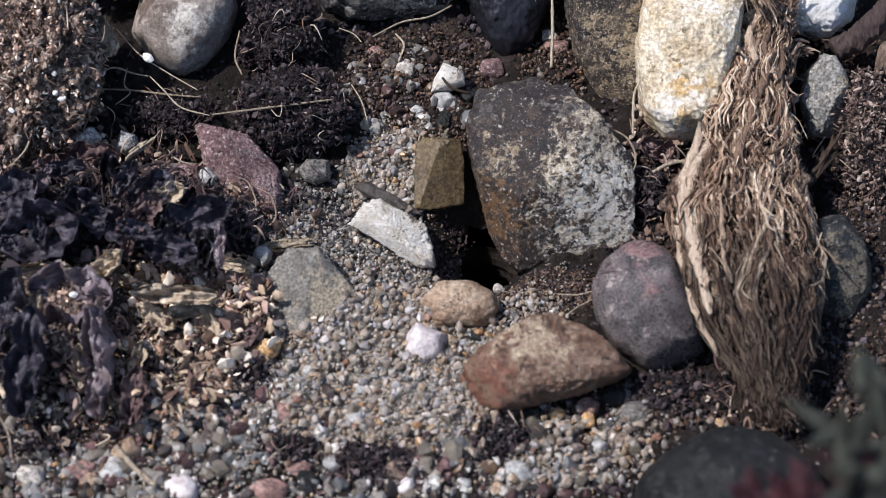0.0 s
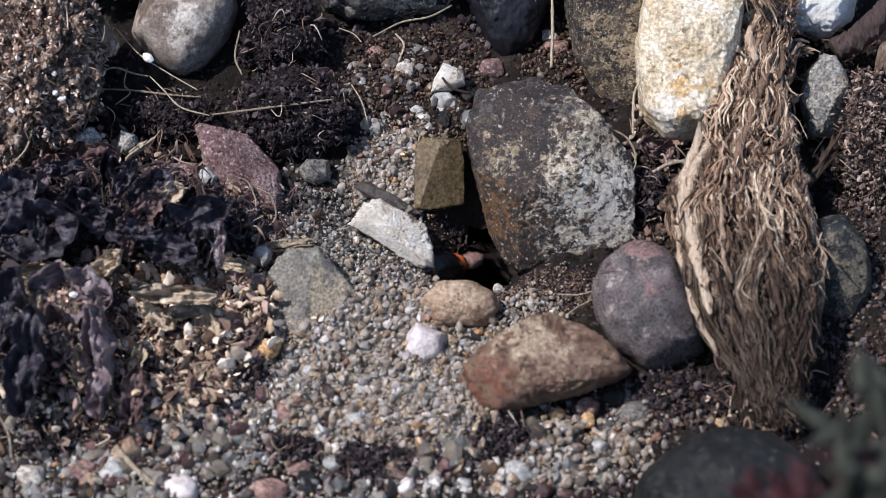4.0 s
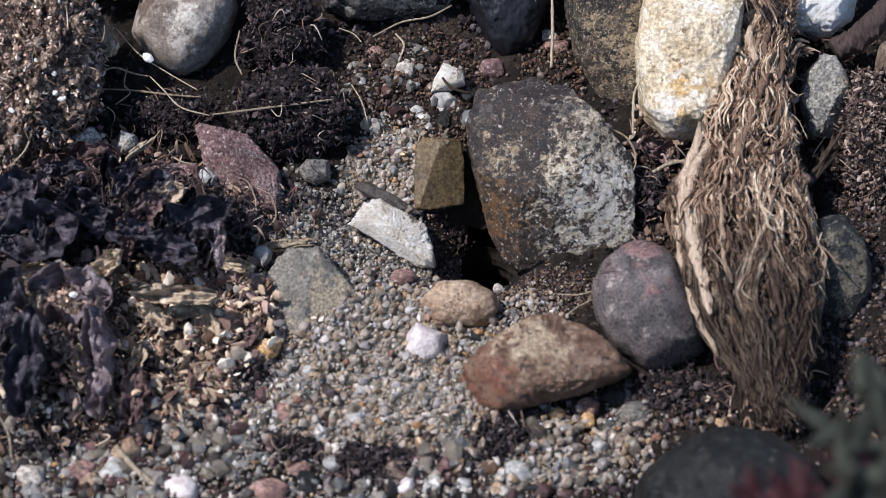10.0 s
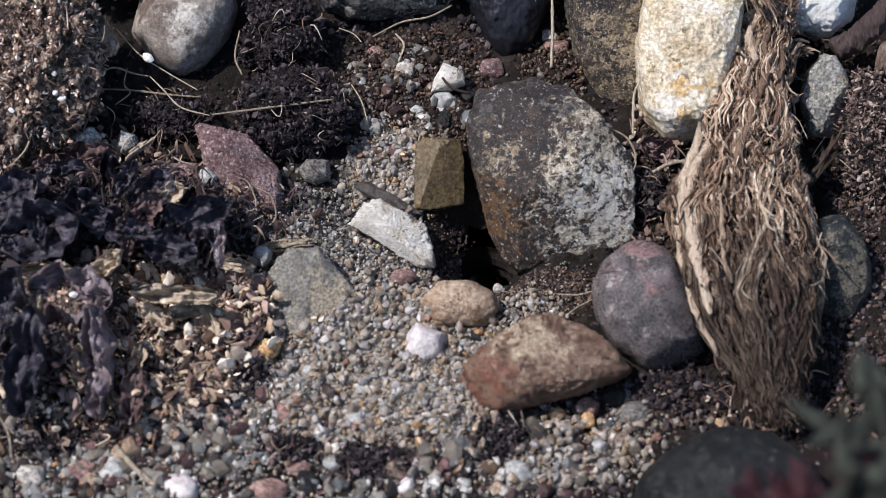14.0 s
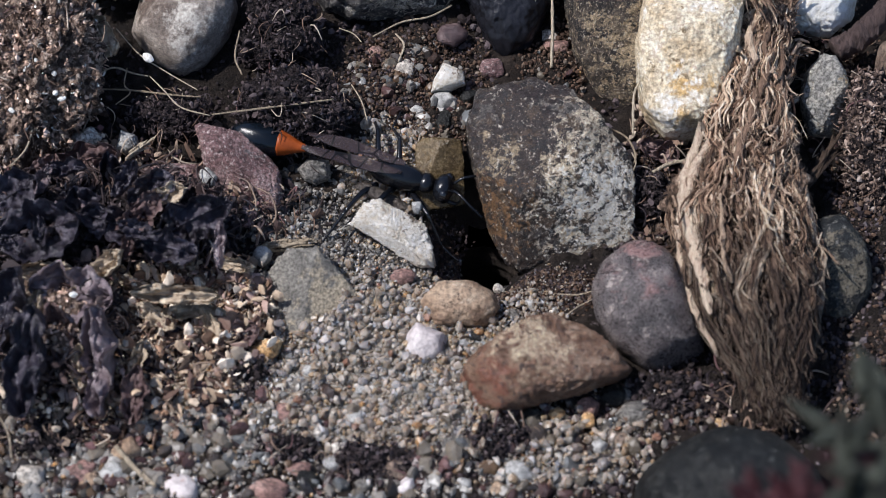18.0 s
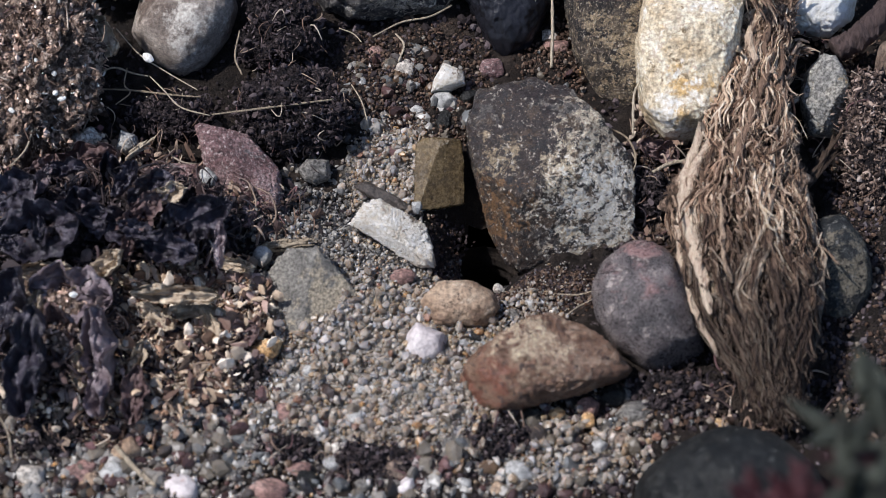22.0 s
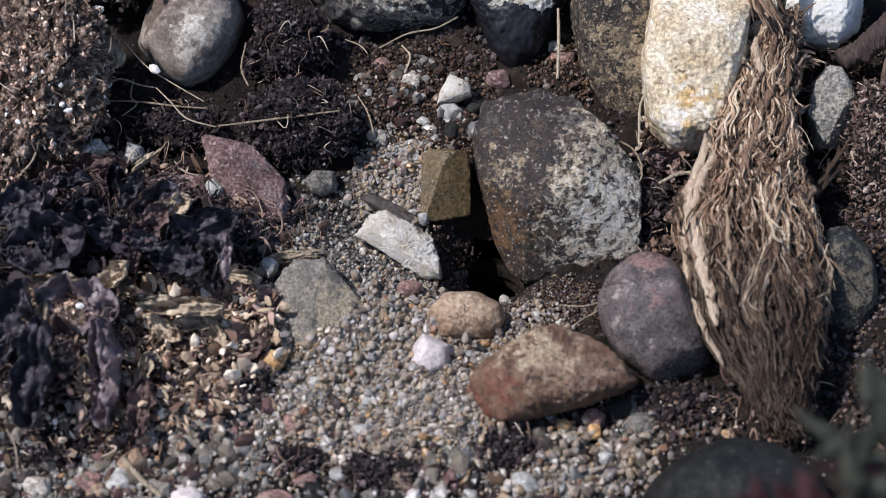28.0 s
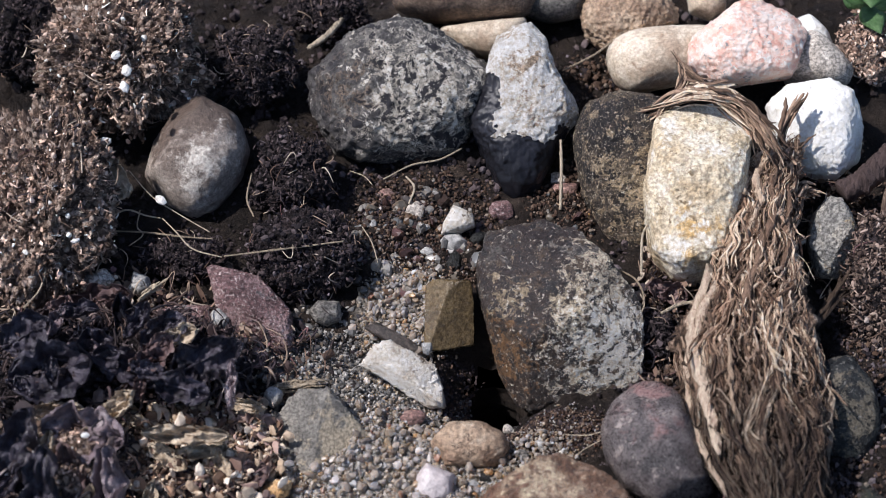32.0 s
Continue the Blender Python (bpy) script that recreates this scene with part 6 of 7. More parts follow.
rootlet("thin pale dry rootlet across the peat", [(-8.57, 16.87, 4.27), (-7.58, 14.89, 3.99), (-7.01, 12.62, 3.67)], 0.07, "straw", "rootlet")
rootlet("thin pale dry rootlet across the peat", [(-14.29, 37.28, 8.97), (-12.41, 39.18, 9.16), (-10.82, 41.88, 9.43)], 0.35, "straw", "rootlet")
rootlet("thin pale dry rootlet across the peat", [(10.68, 33.26, 9.53), (14.02, 35.48, 9.78), (16.88, 38.49, 10.09)], 0.12, "straw", "rootlet")
rootlet("weathered root strand arching over the yellow stone", [(19.19, 23.99, 12.42), (21.43, 24.07, 14.43), (23.47, 23.92, 14.91), (26.09, 23.39, 14.34), (28.64, 21.31, 13.07), (30.28, 17.59, 11.57)], 0.55, "root", "root_strand", flat=0.55)
rootlet("weathered root strand arching over the yellow stone", [(16.91, 24.63, 11.50), (19.91, 23.69, 13.38), (22.91, 23.23, 14.82), (26.57, 22.70, 14.25), (29.07, 19.96, 12.89), (30.49, 16.93, 11.47)], 0.40, "root", "root_strand", flat=0.55)
rootlet("weathered root strand arching over the yellow stone", [(21.25, 32.06, 12.40), (22.11, 29.23, 13.07), (23.08, 25.45, 14.60), (24.50, 23.57, 14.86), (27.57, 21.50, 13.59), (29.83, 19.11, 12.27)], 0.45, "root", "root_strand", flat=0.55)
rootlet("weathered root strand arching over the yellow stone", [(21.23, 27.82, 12.90), (23.25, 24.60, 15.00), (26.01, 23.42, 15.34), (28.32, 21.69, 14.12)], 0.50, "root", "root_strand", flat=0.55)
rootlet("weathered root strand arching over the yellow stone", [(21.61, 29.95, 13.15), (21.64, 26.81, 13.77), (20.45, 24.03, 13.42), (18.92, 23.65, 12.37)], 0.35, "root", "root_strand", flat=0.55)
rootlet("weathered root strand arching over the yellow stone", [(17.92, 23.59, 11.37), (18.92, 23.65, 12.37), (20.89, 23.20, 13.82)], 0.30, "root", "root_strand", flat=0.55)
rootlet("weathered root strand arching over the yellow stone", [(22.56, 28.37, 13.46), (21.51, 24.91, 14.04), (19.39, 23.16, 12.81), (19.09, 20.54, 10.97)], 0.25, "root", "root_strand", flat=0.55)
rootlet("weathered root strand arching over the yellow stone", [(24.45, 23.42, 15.34), (27.03, 22.55, 14.73), (29.50, 19.48, 13.32), (31.01, 16.93, 11.47)], 0.50, "root", "root_strand", flat=0.55)
rootlet("weathered root strand arching over the yellow stone", [(25.52, 23.23, 14.82), (28.07, 21.16, 13.55), (29.99, 17.78, 12.09)], 0.60, "root", "root_strand", flat=0.55)
rootlet("weathered root strand arching over the yellow stone", [(16.39, 24.97, 11.54), (18.42, 24.33, 12.46), (20.87, 23.39, 14.34)], 0.12, "root", "root_strand", flat=0.55)
rootlet("weathered root strand arching over the yellow stone", [(16.47, 22.85, 10.27), (16.89, 24.28, 11.46), (18.95, 24.33, 12.46)], 0.12, "root", "root_strand", flat=0.55)
rootlet("curled dry bark strip before the white stone", [(30.47, 20.87, 11.01), (31.27, 23.11, 11.80), (32.40, 24.68, 12.51), (33.10, 25.57, 13.12)], 0.50, "root", "bark_strip", flat=0.40)
rootlet("grey frayed root strand on the root", [(34.66, 17.60, 7.57), (32.79, 17.80, 8.09), (31.83, 15.50, 7.77), (30.64, 13.55, 7.50)], 0.50, "root", "root_strand", flat=0.60)
rootlet("grey frayed root strand on the root", [(32.98, 13.03, 6.92), (30.75, 11.62, 7.22), (28.71, 11.94, 7.27)], 0.30, "root", "root_strand", flat=0.60)


# ---- the weathered root: a frayed bundle of fibres ----
def root():
    rng = np.random.default_rng(77)
    thing = new("frayed_root")
    spine = bend(ROOT_LINE, 60)
    wide = np.interp(np.linspace(0, 1, 60), np.linspace(0, 1, 9), ROOT_WIDE)
    thing.matrix_basis = at_mm(*spine[30], 0)
    tagged(thing, "weathered brown plant root frayed into dry fibres", "root")
    side = np.array([1.0, 0, 0])
    nor = np.array([0, -0.669, 0.743])
    org = spine[30]
    nu, na = 420, 150
    uu = np.linspace(0, 1, nu)
    aa = np.linspace(0, 2 * math.pi, na, endpoint=False)
    u60 = np.linspace(0, 1, 60)
    mid = np.stack([np.interp(uu, u60, spine[:, k]) for k in range(3)], 1) - org
    ww = np.interp(uu, u60, wide)
    rough = np.array([[noise.fractal(Vector((math.cos(a) * 3.2 + u * 1.5, math.sin(a) * 3.2, u * 3.0)), 0.7, 2.1, 5) for a in aa] for u in uu])
    torn = np.array([[noise.fractal(Vector((math.cos(a) * 9 + u * 3, math.sin(a) * 9, u * 9.0 + 5)), 0.7, 2.0, 4) for a in aa] for u in uu])
    grain = np.array([[noise.fractal(Vector((math.cos(a) * 20 + u * 5, math.sin(a) * 20, u * 26.0)), 0.6, 2.0, 2) for a in aa] for u in uu])
    rr = 0.92 + 0.42 * rough - 0.36 * np.abs(torn) + 0.16 * grain
    ring = mid[:, None] + (ww[:, None] * rr)[:, :, None] * (np.cos(aa)[None, :, None] * side + 0.72 * np.sin(aa)[None, :, None] * nor) - nor * (ww * 0.1)[:, None, None]
    k = np.arange(nu * na).reshape(nu, na)
    kn = np.roll(k, -1, axis=1)
    quads = np.stack([k[:-1], kn[:-1], kn[1:], k[1:]], -1).reshape(-1, 4)
    part("core", fast_mesh("root_core", ring.reshape(-1, 3) * MM, quads), M["bark"], thing)

    def strand(lo, hi, across, lift, r, wild):
        n = 18
        u = np.linspace(lo, hi, n)
        base_p = np.stack([np.interp(u, np.linspace(0, 1, 60), spine[:, k]) for k in range(3)], 1) - org
        w = np.interp(u, np.linspace(0, 1, 60), wide)
        twist = rng.uniform(-0.7, 0.7)
        wild = wild * np.interp((lo + hi) / 2, [0, 0.35, 0.55, 1], [1.6, 1.2, 0.45, 0.5])
        ph = rng.uniform(0, 6.28, 3)
        f = rng.uniform(4, 11, 3)
        wob = wild * np.sin(u * f[0] * 3 + ph[0]) + 0.35 * wild * np.sin(u * f[1] * 7 + ph[1])
        acr = np.clip(across + twist * (u - lo) + 0.08 * np.sin(u * f[2] + ph[2]), -1.06, 1.06)
        p = base_p + (acr * w + wob)[:, None] * side + (np.sqrt(np.maximum(0.05, 1 - acr ** 2)) * w * 0.75 + lift + 0.5 * wild * np.sin(u * f[1] * 5 + ph[2]))[:, None] * nor
        rad = r * np.interp(np.linspace(0, 1, n), [0, 0.1, 0.5, 0.9, 1], [0.4, 0.9, 1.0, 0.85, 0.3])
        return tube_arrays(p, rad, 5, rng.uniform(0.35, 0.8), nor)

    def crumple(v, amount, freq, seed):
        """Wrinkle a strip all along."""
        o = Vector((seed * 3.3, seed * 1.7, 0))
        d = np.array([noise.noise_vector(Vector(q) * freq + o) for q in v]) + 0.5 * np.array([noise.noise_vector(Vector(q) * freq * 3 + o) for q in v])
        return v + amount * d

    # broad torn ribbons, the sunbleached ones along the outer edge
    for k, (lo, hi, across, lift, r, mat) in enumerate(((0.33, 0.72, -1.0, 0.25, 0.75, "paleroot"), (0.36, 0.8, -0.92, 0.1, 0.6, "paleroot"), (0.3, 0.62, -0.86, 0.3, 0.45, "root"),
            (0.42, 0.66, -0.25, 0.5, 0.4, "paleroot"), (0.0, 0.3, -0.5, 0.4, 0.7, "paleroot"), (0.02, 0.28, 0.2, 0.5, 0.6, "root"), (0.1, 0.42, 0.7, 0.2, 0.6, "root"),
            (0.18, 0.5, -0.1, 0.1, 0.7, "root"), (0.5, 0.85, 0.4, 0.1, 0.6, "root"), (0.45, 0.8, 0.9, 0.0, 0.6, "root"), (0.05, 0.35, -0.9, 0.3, 0.5, "paleroot"))):
        v, f = strand(lo, hi, across, lift + (0.35 if k < 2 else 0), r * (0.8 if k < 3 else 0.55), 0.3)
        part("ribbon", fast_mesh("root_ribbon", crumple(v, 0.42, 0.9, k) * MM, f), M[mat], thing)
    # locks: fibres that run side by side, wave together and fray at their ends
    def lock(lo, hi, across, lift, girth, count, wild, seed):
        n = 30
        u = np.linspace(lo, hi, n)
        t = np.linspace(0, 1, n)
        line = np.stack([np.interp(u, u60, spine[:, k]) for k in range(3)], 1) - org
        w = np.interp(u, u60, wide)
        sway = np.array([noise.noise_vector(Vector((v * 9.0, across * 1.8, 2.0))) for v in u])
        own = np.array([noise.noise_vector(Vector((v * 22.0, seed * 5.3, 8.0))) for v in u])
        acr = np.clip(across + 0.3 * sway[:, 0] + rng.uniform(-0.55, 0.55) * (t - 0.5), -1.05, 1.05)
        mid_line = line + (acr * w + wild * own[:, 0])[:, None] * side + (np.sqrt(np.maximum(0.04, 1 - acr ** 2)) * w * 0.74 + lift + wild * 0.8 * own[:, 1] + 0.5 * sway[:, 1])[:, None] * nor
        spread = np.interp(t, [0, 0.12, 0.5, 0.88, 1], [1.15, 0.8, 0.85, 0.95, 1.5]) * girth
        spin_by = rng.uniform(-5.0, 5.0)
        out = []
        for k in range(count):
            i0 = int(rng.integers(0, 14))
            i1 = min(n, i0 + int(rng.integers(9, 22)))
            a0, q = rng.uniform(0, 6.283), math.sqrt(rng.uniform(0.02, 1))
            ang = a0 + spin_by * t + 0.5 * np.sin(t * rng.uniform(3, 9) + a0)
            p = mid_line + (spread * q * np.cos(ang))[:, None] * side + (0.55 * spread * q * np.sin(ang))[:, None] * nor
            p = p[i0:i1] + rng.uniform(0.05, 0.42) * np.array([noise.noise_vector(Vector((v * 38.0, k * 3.1, seed))) for v in u[i0:i1]])
            e = np.linspace(0, 1, i1 - i0)
            p = p + (e ** 3)[:, None] * rng.normal(size=3) * rng.uniform(0, 0.8)
            r = (0.026 + np.interp(lo, [0.2, 0.5], [0.24, 0.12]) * rng.uniform(0, 1) ** 3.0) * np.interp(e, [0, 0.1, 0.9, 1], [0.4, 1, 0.85, 0.2])
            out.append(tube_arrays(p, r, 5, rng.uniform(0.2, 0.6), nor + 0.7 * rng.normal(size=3)))
        tagged(part("fibre_lock", join_arrays("root_lock", out), M["lock"], thing), "matted lock of dry root fibre", kind="stuff")

    for i in range(130):
        lo = rng.uniform(-0.02, 0.86)
        up = lo < 0.36
        across = -0.98 + 1.96 * ((i * 0.618) % 1.0)
        lock(max(0.0, lo), min(1.0, lo + (rng.uniform(0.1, 0.24) if up else rng.uniform(0.2, 0.42))), across, rng.uniform(-0.8, 0.5), rng.uniform(0.25, 0.65), 24 if up else 36, rng.uniform(0.8, 1.8) if up else rng.uniform(0.35, 0.8), i)
    bits = []
    for i in range(2200):
        u = rng.uniform(0, 0.98)
        w = np.interp(u, u60, wide)
        acr = rng.uniform(-1.05, 1.05)
        j = min(58, int(u * 59))
        along = spine[j + 1] - spine[j]
        along /= np.linalg.norm(along)
        c = np.array([np.interp(u, u60, spine[:, k]) for k in range(3)]) - org + acr * w * side + (math.sqrt(max(0.05, 1 - acr * acr)) * w * 0.75 + rng.uniform(-0.2, 0.5)) * nor
        turn = rng.normal(0, 0.38)
        a = along * math.cos(turn) + side * math.sin(turn) + nor * rng.normal(0, 0.3)
        q = rng.normal(size=3) * rng.uniform(0.1, 0.7)
        t = np.linspace(-1, 1, 9)[:, None]
        crook = np.cumsum(rng.normal(0, 0.055, (9, 3)), axis=0)
        bits.append(tube_arrays(c + rng.uniform(0.3, 1.4) * t * a + (1 - t * t) * q * 0.4 + crook, (0.022 + 0.15 * rng.uniform(0, 1) ** 2.4) * rng.uniform(0.6, 1.2, 9) * np.array([0.6, 1, 1, 1, 1, 1, 1, 0.9, 0.5]), 5, rng.uniform(0.2, 0.5), nor + 0.5 * rng.normal(size=3)))
    ob = part("bark_chip_coat", join_arrays("root_bark_chip_coat", bits), M["chip"], thing)
    tagged(ob, "short crumpled chips of frayed bark", kind="stuff")


ROOT_LINE = [(31.31, 23.06, 9.30), (29.69, 19.00, 8.76), (28.56, 13.55, 7.50), (27.39, 7.00, 6.05), (26.54, 1.28, 4.69), (26.93, -4.89, 3.27), (27.59, -10.66, 1.62), (28.54, -16.01, -0.35), (29.44, -18.50, -1.89)]
ROOT_WIDE = [1.8, 2.4, 3.0, 4.4, 5.9, 6.1, 4.9, 2.2, 0.7]

root()


def sprig(label, where, count, length, width, mats, seed, lean=0.0):
    """A small succulent shoot: a stem with thick pointed leaves all round."""
    rng = random.Random(seed)
    thing = new("succulent_shoot")
    thing.matrix_basis = at_mm(*where, lean)
    tagged(thing, label, "plant", "succulent shoots by the boulder")
    h = length * 1.6
    v, f = tube_arrays(bend([(0, 0, -length * 1.5), (0.2, 0, 0), (0, 0.3, h)], 12), np.linspace(0.7, 0.35, 12), 7)
    part("stem", fast_mesh("stem", v * MM, f), M[mats[-1]], thing)
    for i in range(count):
        a = i * 2.4 + rng.uniform(-0.3, 0.3)
        up = 0.25 + 0.9 * i / count
        z0 = -length + (h + length) * i / count
        L = length * rng.uniform(0.75, 1.15)
        c = bend([(0, 0, z0), (L * 0.5 * math.cos(a), L * 0.5 * math.sin(a), z0 + L * 0.25 * up), (L * math.cos(a), L * math.sin(a), z0 + L * 0.75 * up)], 9)
        v, f = tube_arrays(c, width * np.array([0.3, 0.6, 0.85, 1.0, 1.0, 0.85, 0.6, 0.32, 0.06]), 8, 0.45)
        part("leaf", fast_mesh("succulent_leaf", v * MM, f), M[mats[0] if i < count * 0.45 else mats[1]] if len(mats) > 1 else M[mats[0]], thing)


sprig("dull green succulent shoot with thick pointed leaves", (25.97, -55.94, 45.42), 9, 4.6, 0.62, ('dullgreen',), 5, 20)
sprig("dull green succulent shoot with reddish base", (26.85, -59.88, 47.15), 9, 4.6, 0.62, ('redleaf', 'dullgreen'), 6, 20)
sprig("dark red succulent shoot with short fleshy leaves", (19.38, -59.82, 41.16), 10, 2.6, 0.7, ('redleaf',), 7, 20)
sprig("dark red and green succulent shoot", (24.02, -61.50, 45.05), 9, 4.4, 0.6, ('redleaf', 'dullgreen'), 8, 20)
sprig("dull green succulent shoot at the boulder", (28.86, -54.91, 47.49), 8, 4.5, 0.6, ('dullgreen',), 9, 20)
sprig("dark red succulent shoot at the boulder", (21.55, -60.80, 43.10), 12, 2.6, 0.6, ('redleaf',), 12, 20)
sprig("dull green succulent shoot with thick pointed leaves", (27.12, -64.11, 48.90), 9, 4.6, 0.62, ('dullgreen',), 13, 20)
sprig("bright green toothed leaves at the top of the bank", (40.92, 39.97, 13.24), 9, 3.6, 1.3, ("green",), 10, 30)


# ---- the digger wasp ----
def shiny(name, col, rough, spec=0.5):
    m = Nodes(name)
    m.bump(m.noise(9.0, 3, 0.6), 0.25, 0.06)
    tone = m.ramp(m.noise(1.2, 4, 0.6), [(0.3, tuple(c * 0.75 for c in col)), (0.7, tuple(min(1, c * 1.25) for c in col))])
    return m.done(tone, rough, spec)


M["chitin"] = shiny("black_chitin", (0.004, 0.0045, 0.0065), 0.24, 0.4)
M["steel"] = shiny("blue_black_chitin", (0.003, 0.005, 0.008), 0.2, 0.35)
M["waist"] = shiny("orange_chitin", (0.24, 0.05, 0.009), 0.45, 0.25)
M["eye"] = shiny("dark_eye", (0.004, 0.004, 0.006), 0.12, 0.7)


def wing_mat():
    m = Nodes("smoky_wing")
    vein = m.cells(0.55, "DISTANCE_TO_EDGE").outputs["Distance"]
    col = m.ramp(vein, [(0.02, (0.006, 0.005, 0.005)), (0.08, (0.045, 0.032, 0.034))])
    m.done(col, 0.4, 0.25)
    m.link(m.ramp(vein, [(0.03, (0.95,) * 3), (0.1, (0.58,) * 3)]), m.bsdf.inputs["Alpha"])
    return m.mat


M["wing"] = wing_mat()


def ball(name, radii, mat, parent, at, sub=3, seed=1, label=""):
    d, f = ico(sub)
    r = 1 + 0.03 * rumple(d, 2.0, seed, 2)
    return part(name, fast_mesh(name, d * r[:, None] * np.array(radii) * MM, f), M[mat], parent, label, at)


def limb(name, pts, r, mat, parent, at=None):
    c = bend(pts, 14)
    v, f = tube_arrays(c, np.interp(np.linspace(0, 1, 14), range(len(r)) / np.array(float(len(r) - 1)), r), 7)
    return part(name, fast_mesh(name, v * MM, f), M[mat], parent, "", at)


LEGS = []


def wasp():
    """Head towards +x, origin at the waist end of the chest; about 21 mm long."""
    thing = new("digger_wasp")
    tagged(thing, "black digger wasp with orange waist and smoky wings", "wasp")
    ball("thorax", (2.8, 1.22, 1.35), "chitin", thing, at_mm(3.0, 0, 0.1, 0), 4, 3)
    ball("neck_plate", (0.8, 1.0, 0.9), "chitin", thing, at_mm(5.6, 0, 0.1, 0), 3, 4)
    head = ball("head", (0.95, 1.38, 1.2), "chitin", thing, at_mm(7.25, 0, 0.0, 0), 4, 5)
    for s in (1, -1):
        ball("eye", (0.55, 0.5, 0.85), "eye", head, at_mm(0.25, 0.98 * s, 0.1, 0), 3, 6)
        limb("antenna", [(0.7, 0.35 * s, 0.4), (1.6, 0.9 * s, 1.1), (3.0, 1.7 * s, 0.9), (4.4, 2.2 * s, 0.2)], [0.13, 0.13, 0.11, 0.07], "chitin", head)
        limb("mandible", [(0.6, 0.7 * s, -0.8), (1.3, 0.6 * s, -1.1), (1.7, 0.1 * s, -1.1)], [0.22, 0.2, 0.06], "chitin", head)
    limb("petiole", [(0.3, 0, 0), (-1.8, 0, 0.35), (-4.0, 0, 0.5), (-6.0, 0, 0.4)], [0.3, 0.22, 0.22, 0.34], "chitin", thing)
    limb("waist_band", [(-5.8, 0, 0.41), (-6.6, 0, 0.36), (-7.5, 0, 0.28), (-8.4, 0, 0.2)], [0.32, 0.55, 0.95, 1.24], "waist", thing)
    ball("gaster", (2.9, 1.42, 1.4), "steel", thing, at_mm(-10.2, 0, 0.05, 0, 3), 4, 8)
    limb("sting_tip", [(-12.2, 0, -0.15), (-13.0, 0, -0.35), (-13.6, 0, -0.5)], [0.6, 0.32, 0.06], "chitin", thing)
    for s in (1, -1):
        n = 16
        v = []
        for i in range(n):
            u = i / (n - 1)
            w = 1.15 * math.sin(math.pi * min(1, 0.06 + 0.9 * u)) ** 0.7
            x = 3.4 - 9.4 * u
            for k, yy in enumerate((-0.55, 0.15, 0.75)):
                for th in (0.03, -0.03):
                    v.append((x, s * (0.5 + 0.28 * u + yy * w * 0.85), 1.5 + 0.25 * u + 0.12 * math.sin(yy * 3 + u * 9) + th))
        v = np.array(v)
        t = []
        for i in range(n - 1):
            for k in range(2):
                for th in (0, 1):
                    a, b, c, d = i * 6 + k * 2 + th, (i + 1) * 6 + k * 2 + th, (i + 1) * 6 + k * 2 + 2 + th, i * 6 + k * 2 + 2 + th
                    t.append((a, b, c, d) if (th == 0) == (s > 0) else (d, c, b, a))
        part("wing", fast_mesh("wing", v * MM, np.array(t)), M["wing"], thing)
    spots = [(4.6, (6.2, 3.4), (7.6, 5.2), (9.2, 6.4)), (2.8, (2.6, 4.2), (1.8, 6.6), (2.6, 9.2)), (1.2, (-1.4, 4.2), (-4.0, 7.4), (-6.6, 10.2))]
    for s in (1, -1):
        for hip, knee, ankle, toe in spots:
            leg = limb("leg", [(0, 0, 0), ((knee[0] - hip) * 0.5, 1.3 * s, 0.5), (knee[0] - hip, (knee[1] - 0.9) * s, 0.7)], [0.3, 0.3, 0.2], "chitin", thing, at_mm(hip, 0.9 * s, -0.9, 0))
            limb("shin", [(knee[0] - hip, (knee[1] - 0.9) * s, 0.7), ((knee[0] + ankle[0]) / 2 - hip, ((knee[1] + ankle[1]) / 2 - 0.9) * s, -0.5), (ankle[0] - hip, (ankle[1] - 0.9) * s, -1.6)], [0.19, 0.15, 0.12], "chitin", leg)
            limb("foot", [(ankle[0] - hip, (ankle[1] - 0.9) * s, -1.6), ((ankle[0] + toe[0]) / 2 - hip, ((ankle[1] + toe[1]) / 2 - 0.9) * s, -2.0), (toe[0] - hip, (toe[1] - 0.9) * s, -2.1)], [0.11, 0.09, 0.07], "chitin", leg)
            LEGS.append(leg)
    return thing


WASP = wasp()

# ---- small things that the wasp shifts ----
DUG = pebble("brick", -3.84, -3.57, 0.27, 2.5, 1.6, -8, 41, "brownish pink pebble dug out of the burrow")
DUG.name = "dug_pebble"
BEAD = pebble("quartz", -2.34, 2.57, 2.79, 1.1, 1.1, 0, 42, "round grey sand bead on the flint edge")
BEAD.name = "sand_bead"
TWIGLET = rootlet("black crooked twiglet lying on the white pebble", [(-0.05, 16.94, 5.08), (0.58, 15.84, 5.12), (1.37, 15.31, 5.05), (2.52, 15.28, 4.64)], 0.16, "rootdark", "twiglet")
STRIPED = stone("striped_pebble", "dark purplish pebble with pale stripes", "striped", (0.86, 23.36, 4.54), [(0, 1.5), (50, 1.2), (100, 1.05), (150, 1.3), (200, 1.45), (250, 1.1), (305, 1.15)], 0.9, 0.9, 2.2, 0.03, 71, (), 4, 14.0)


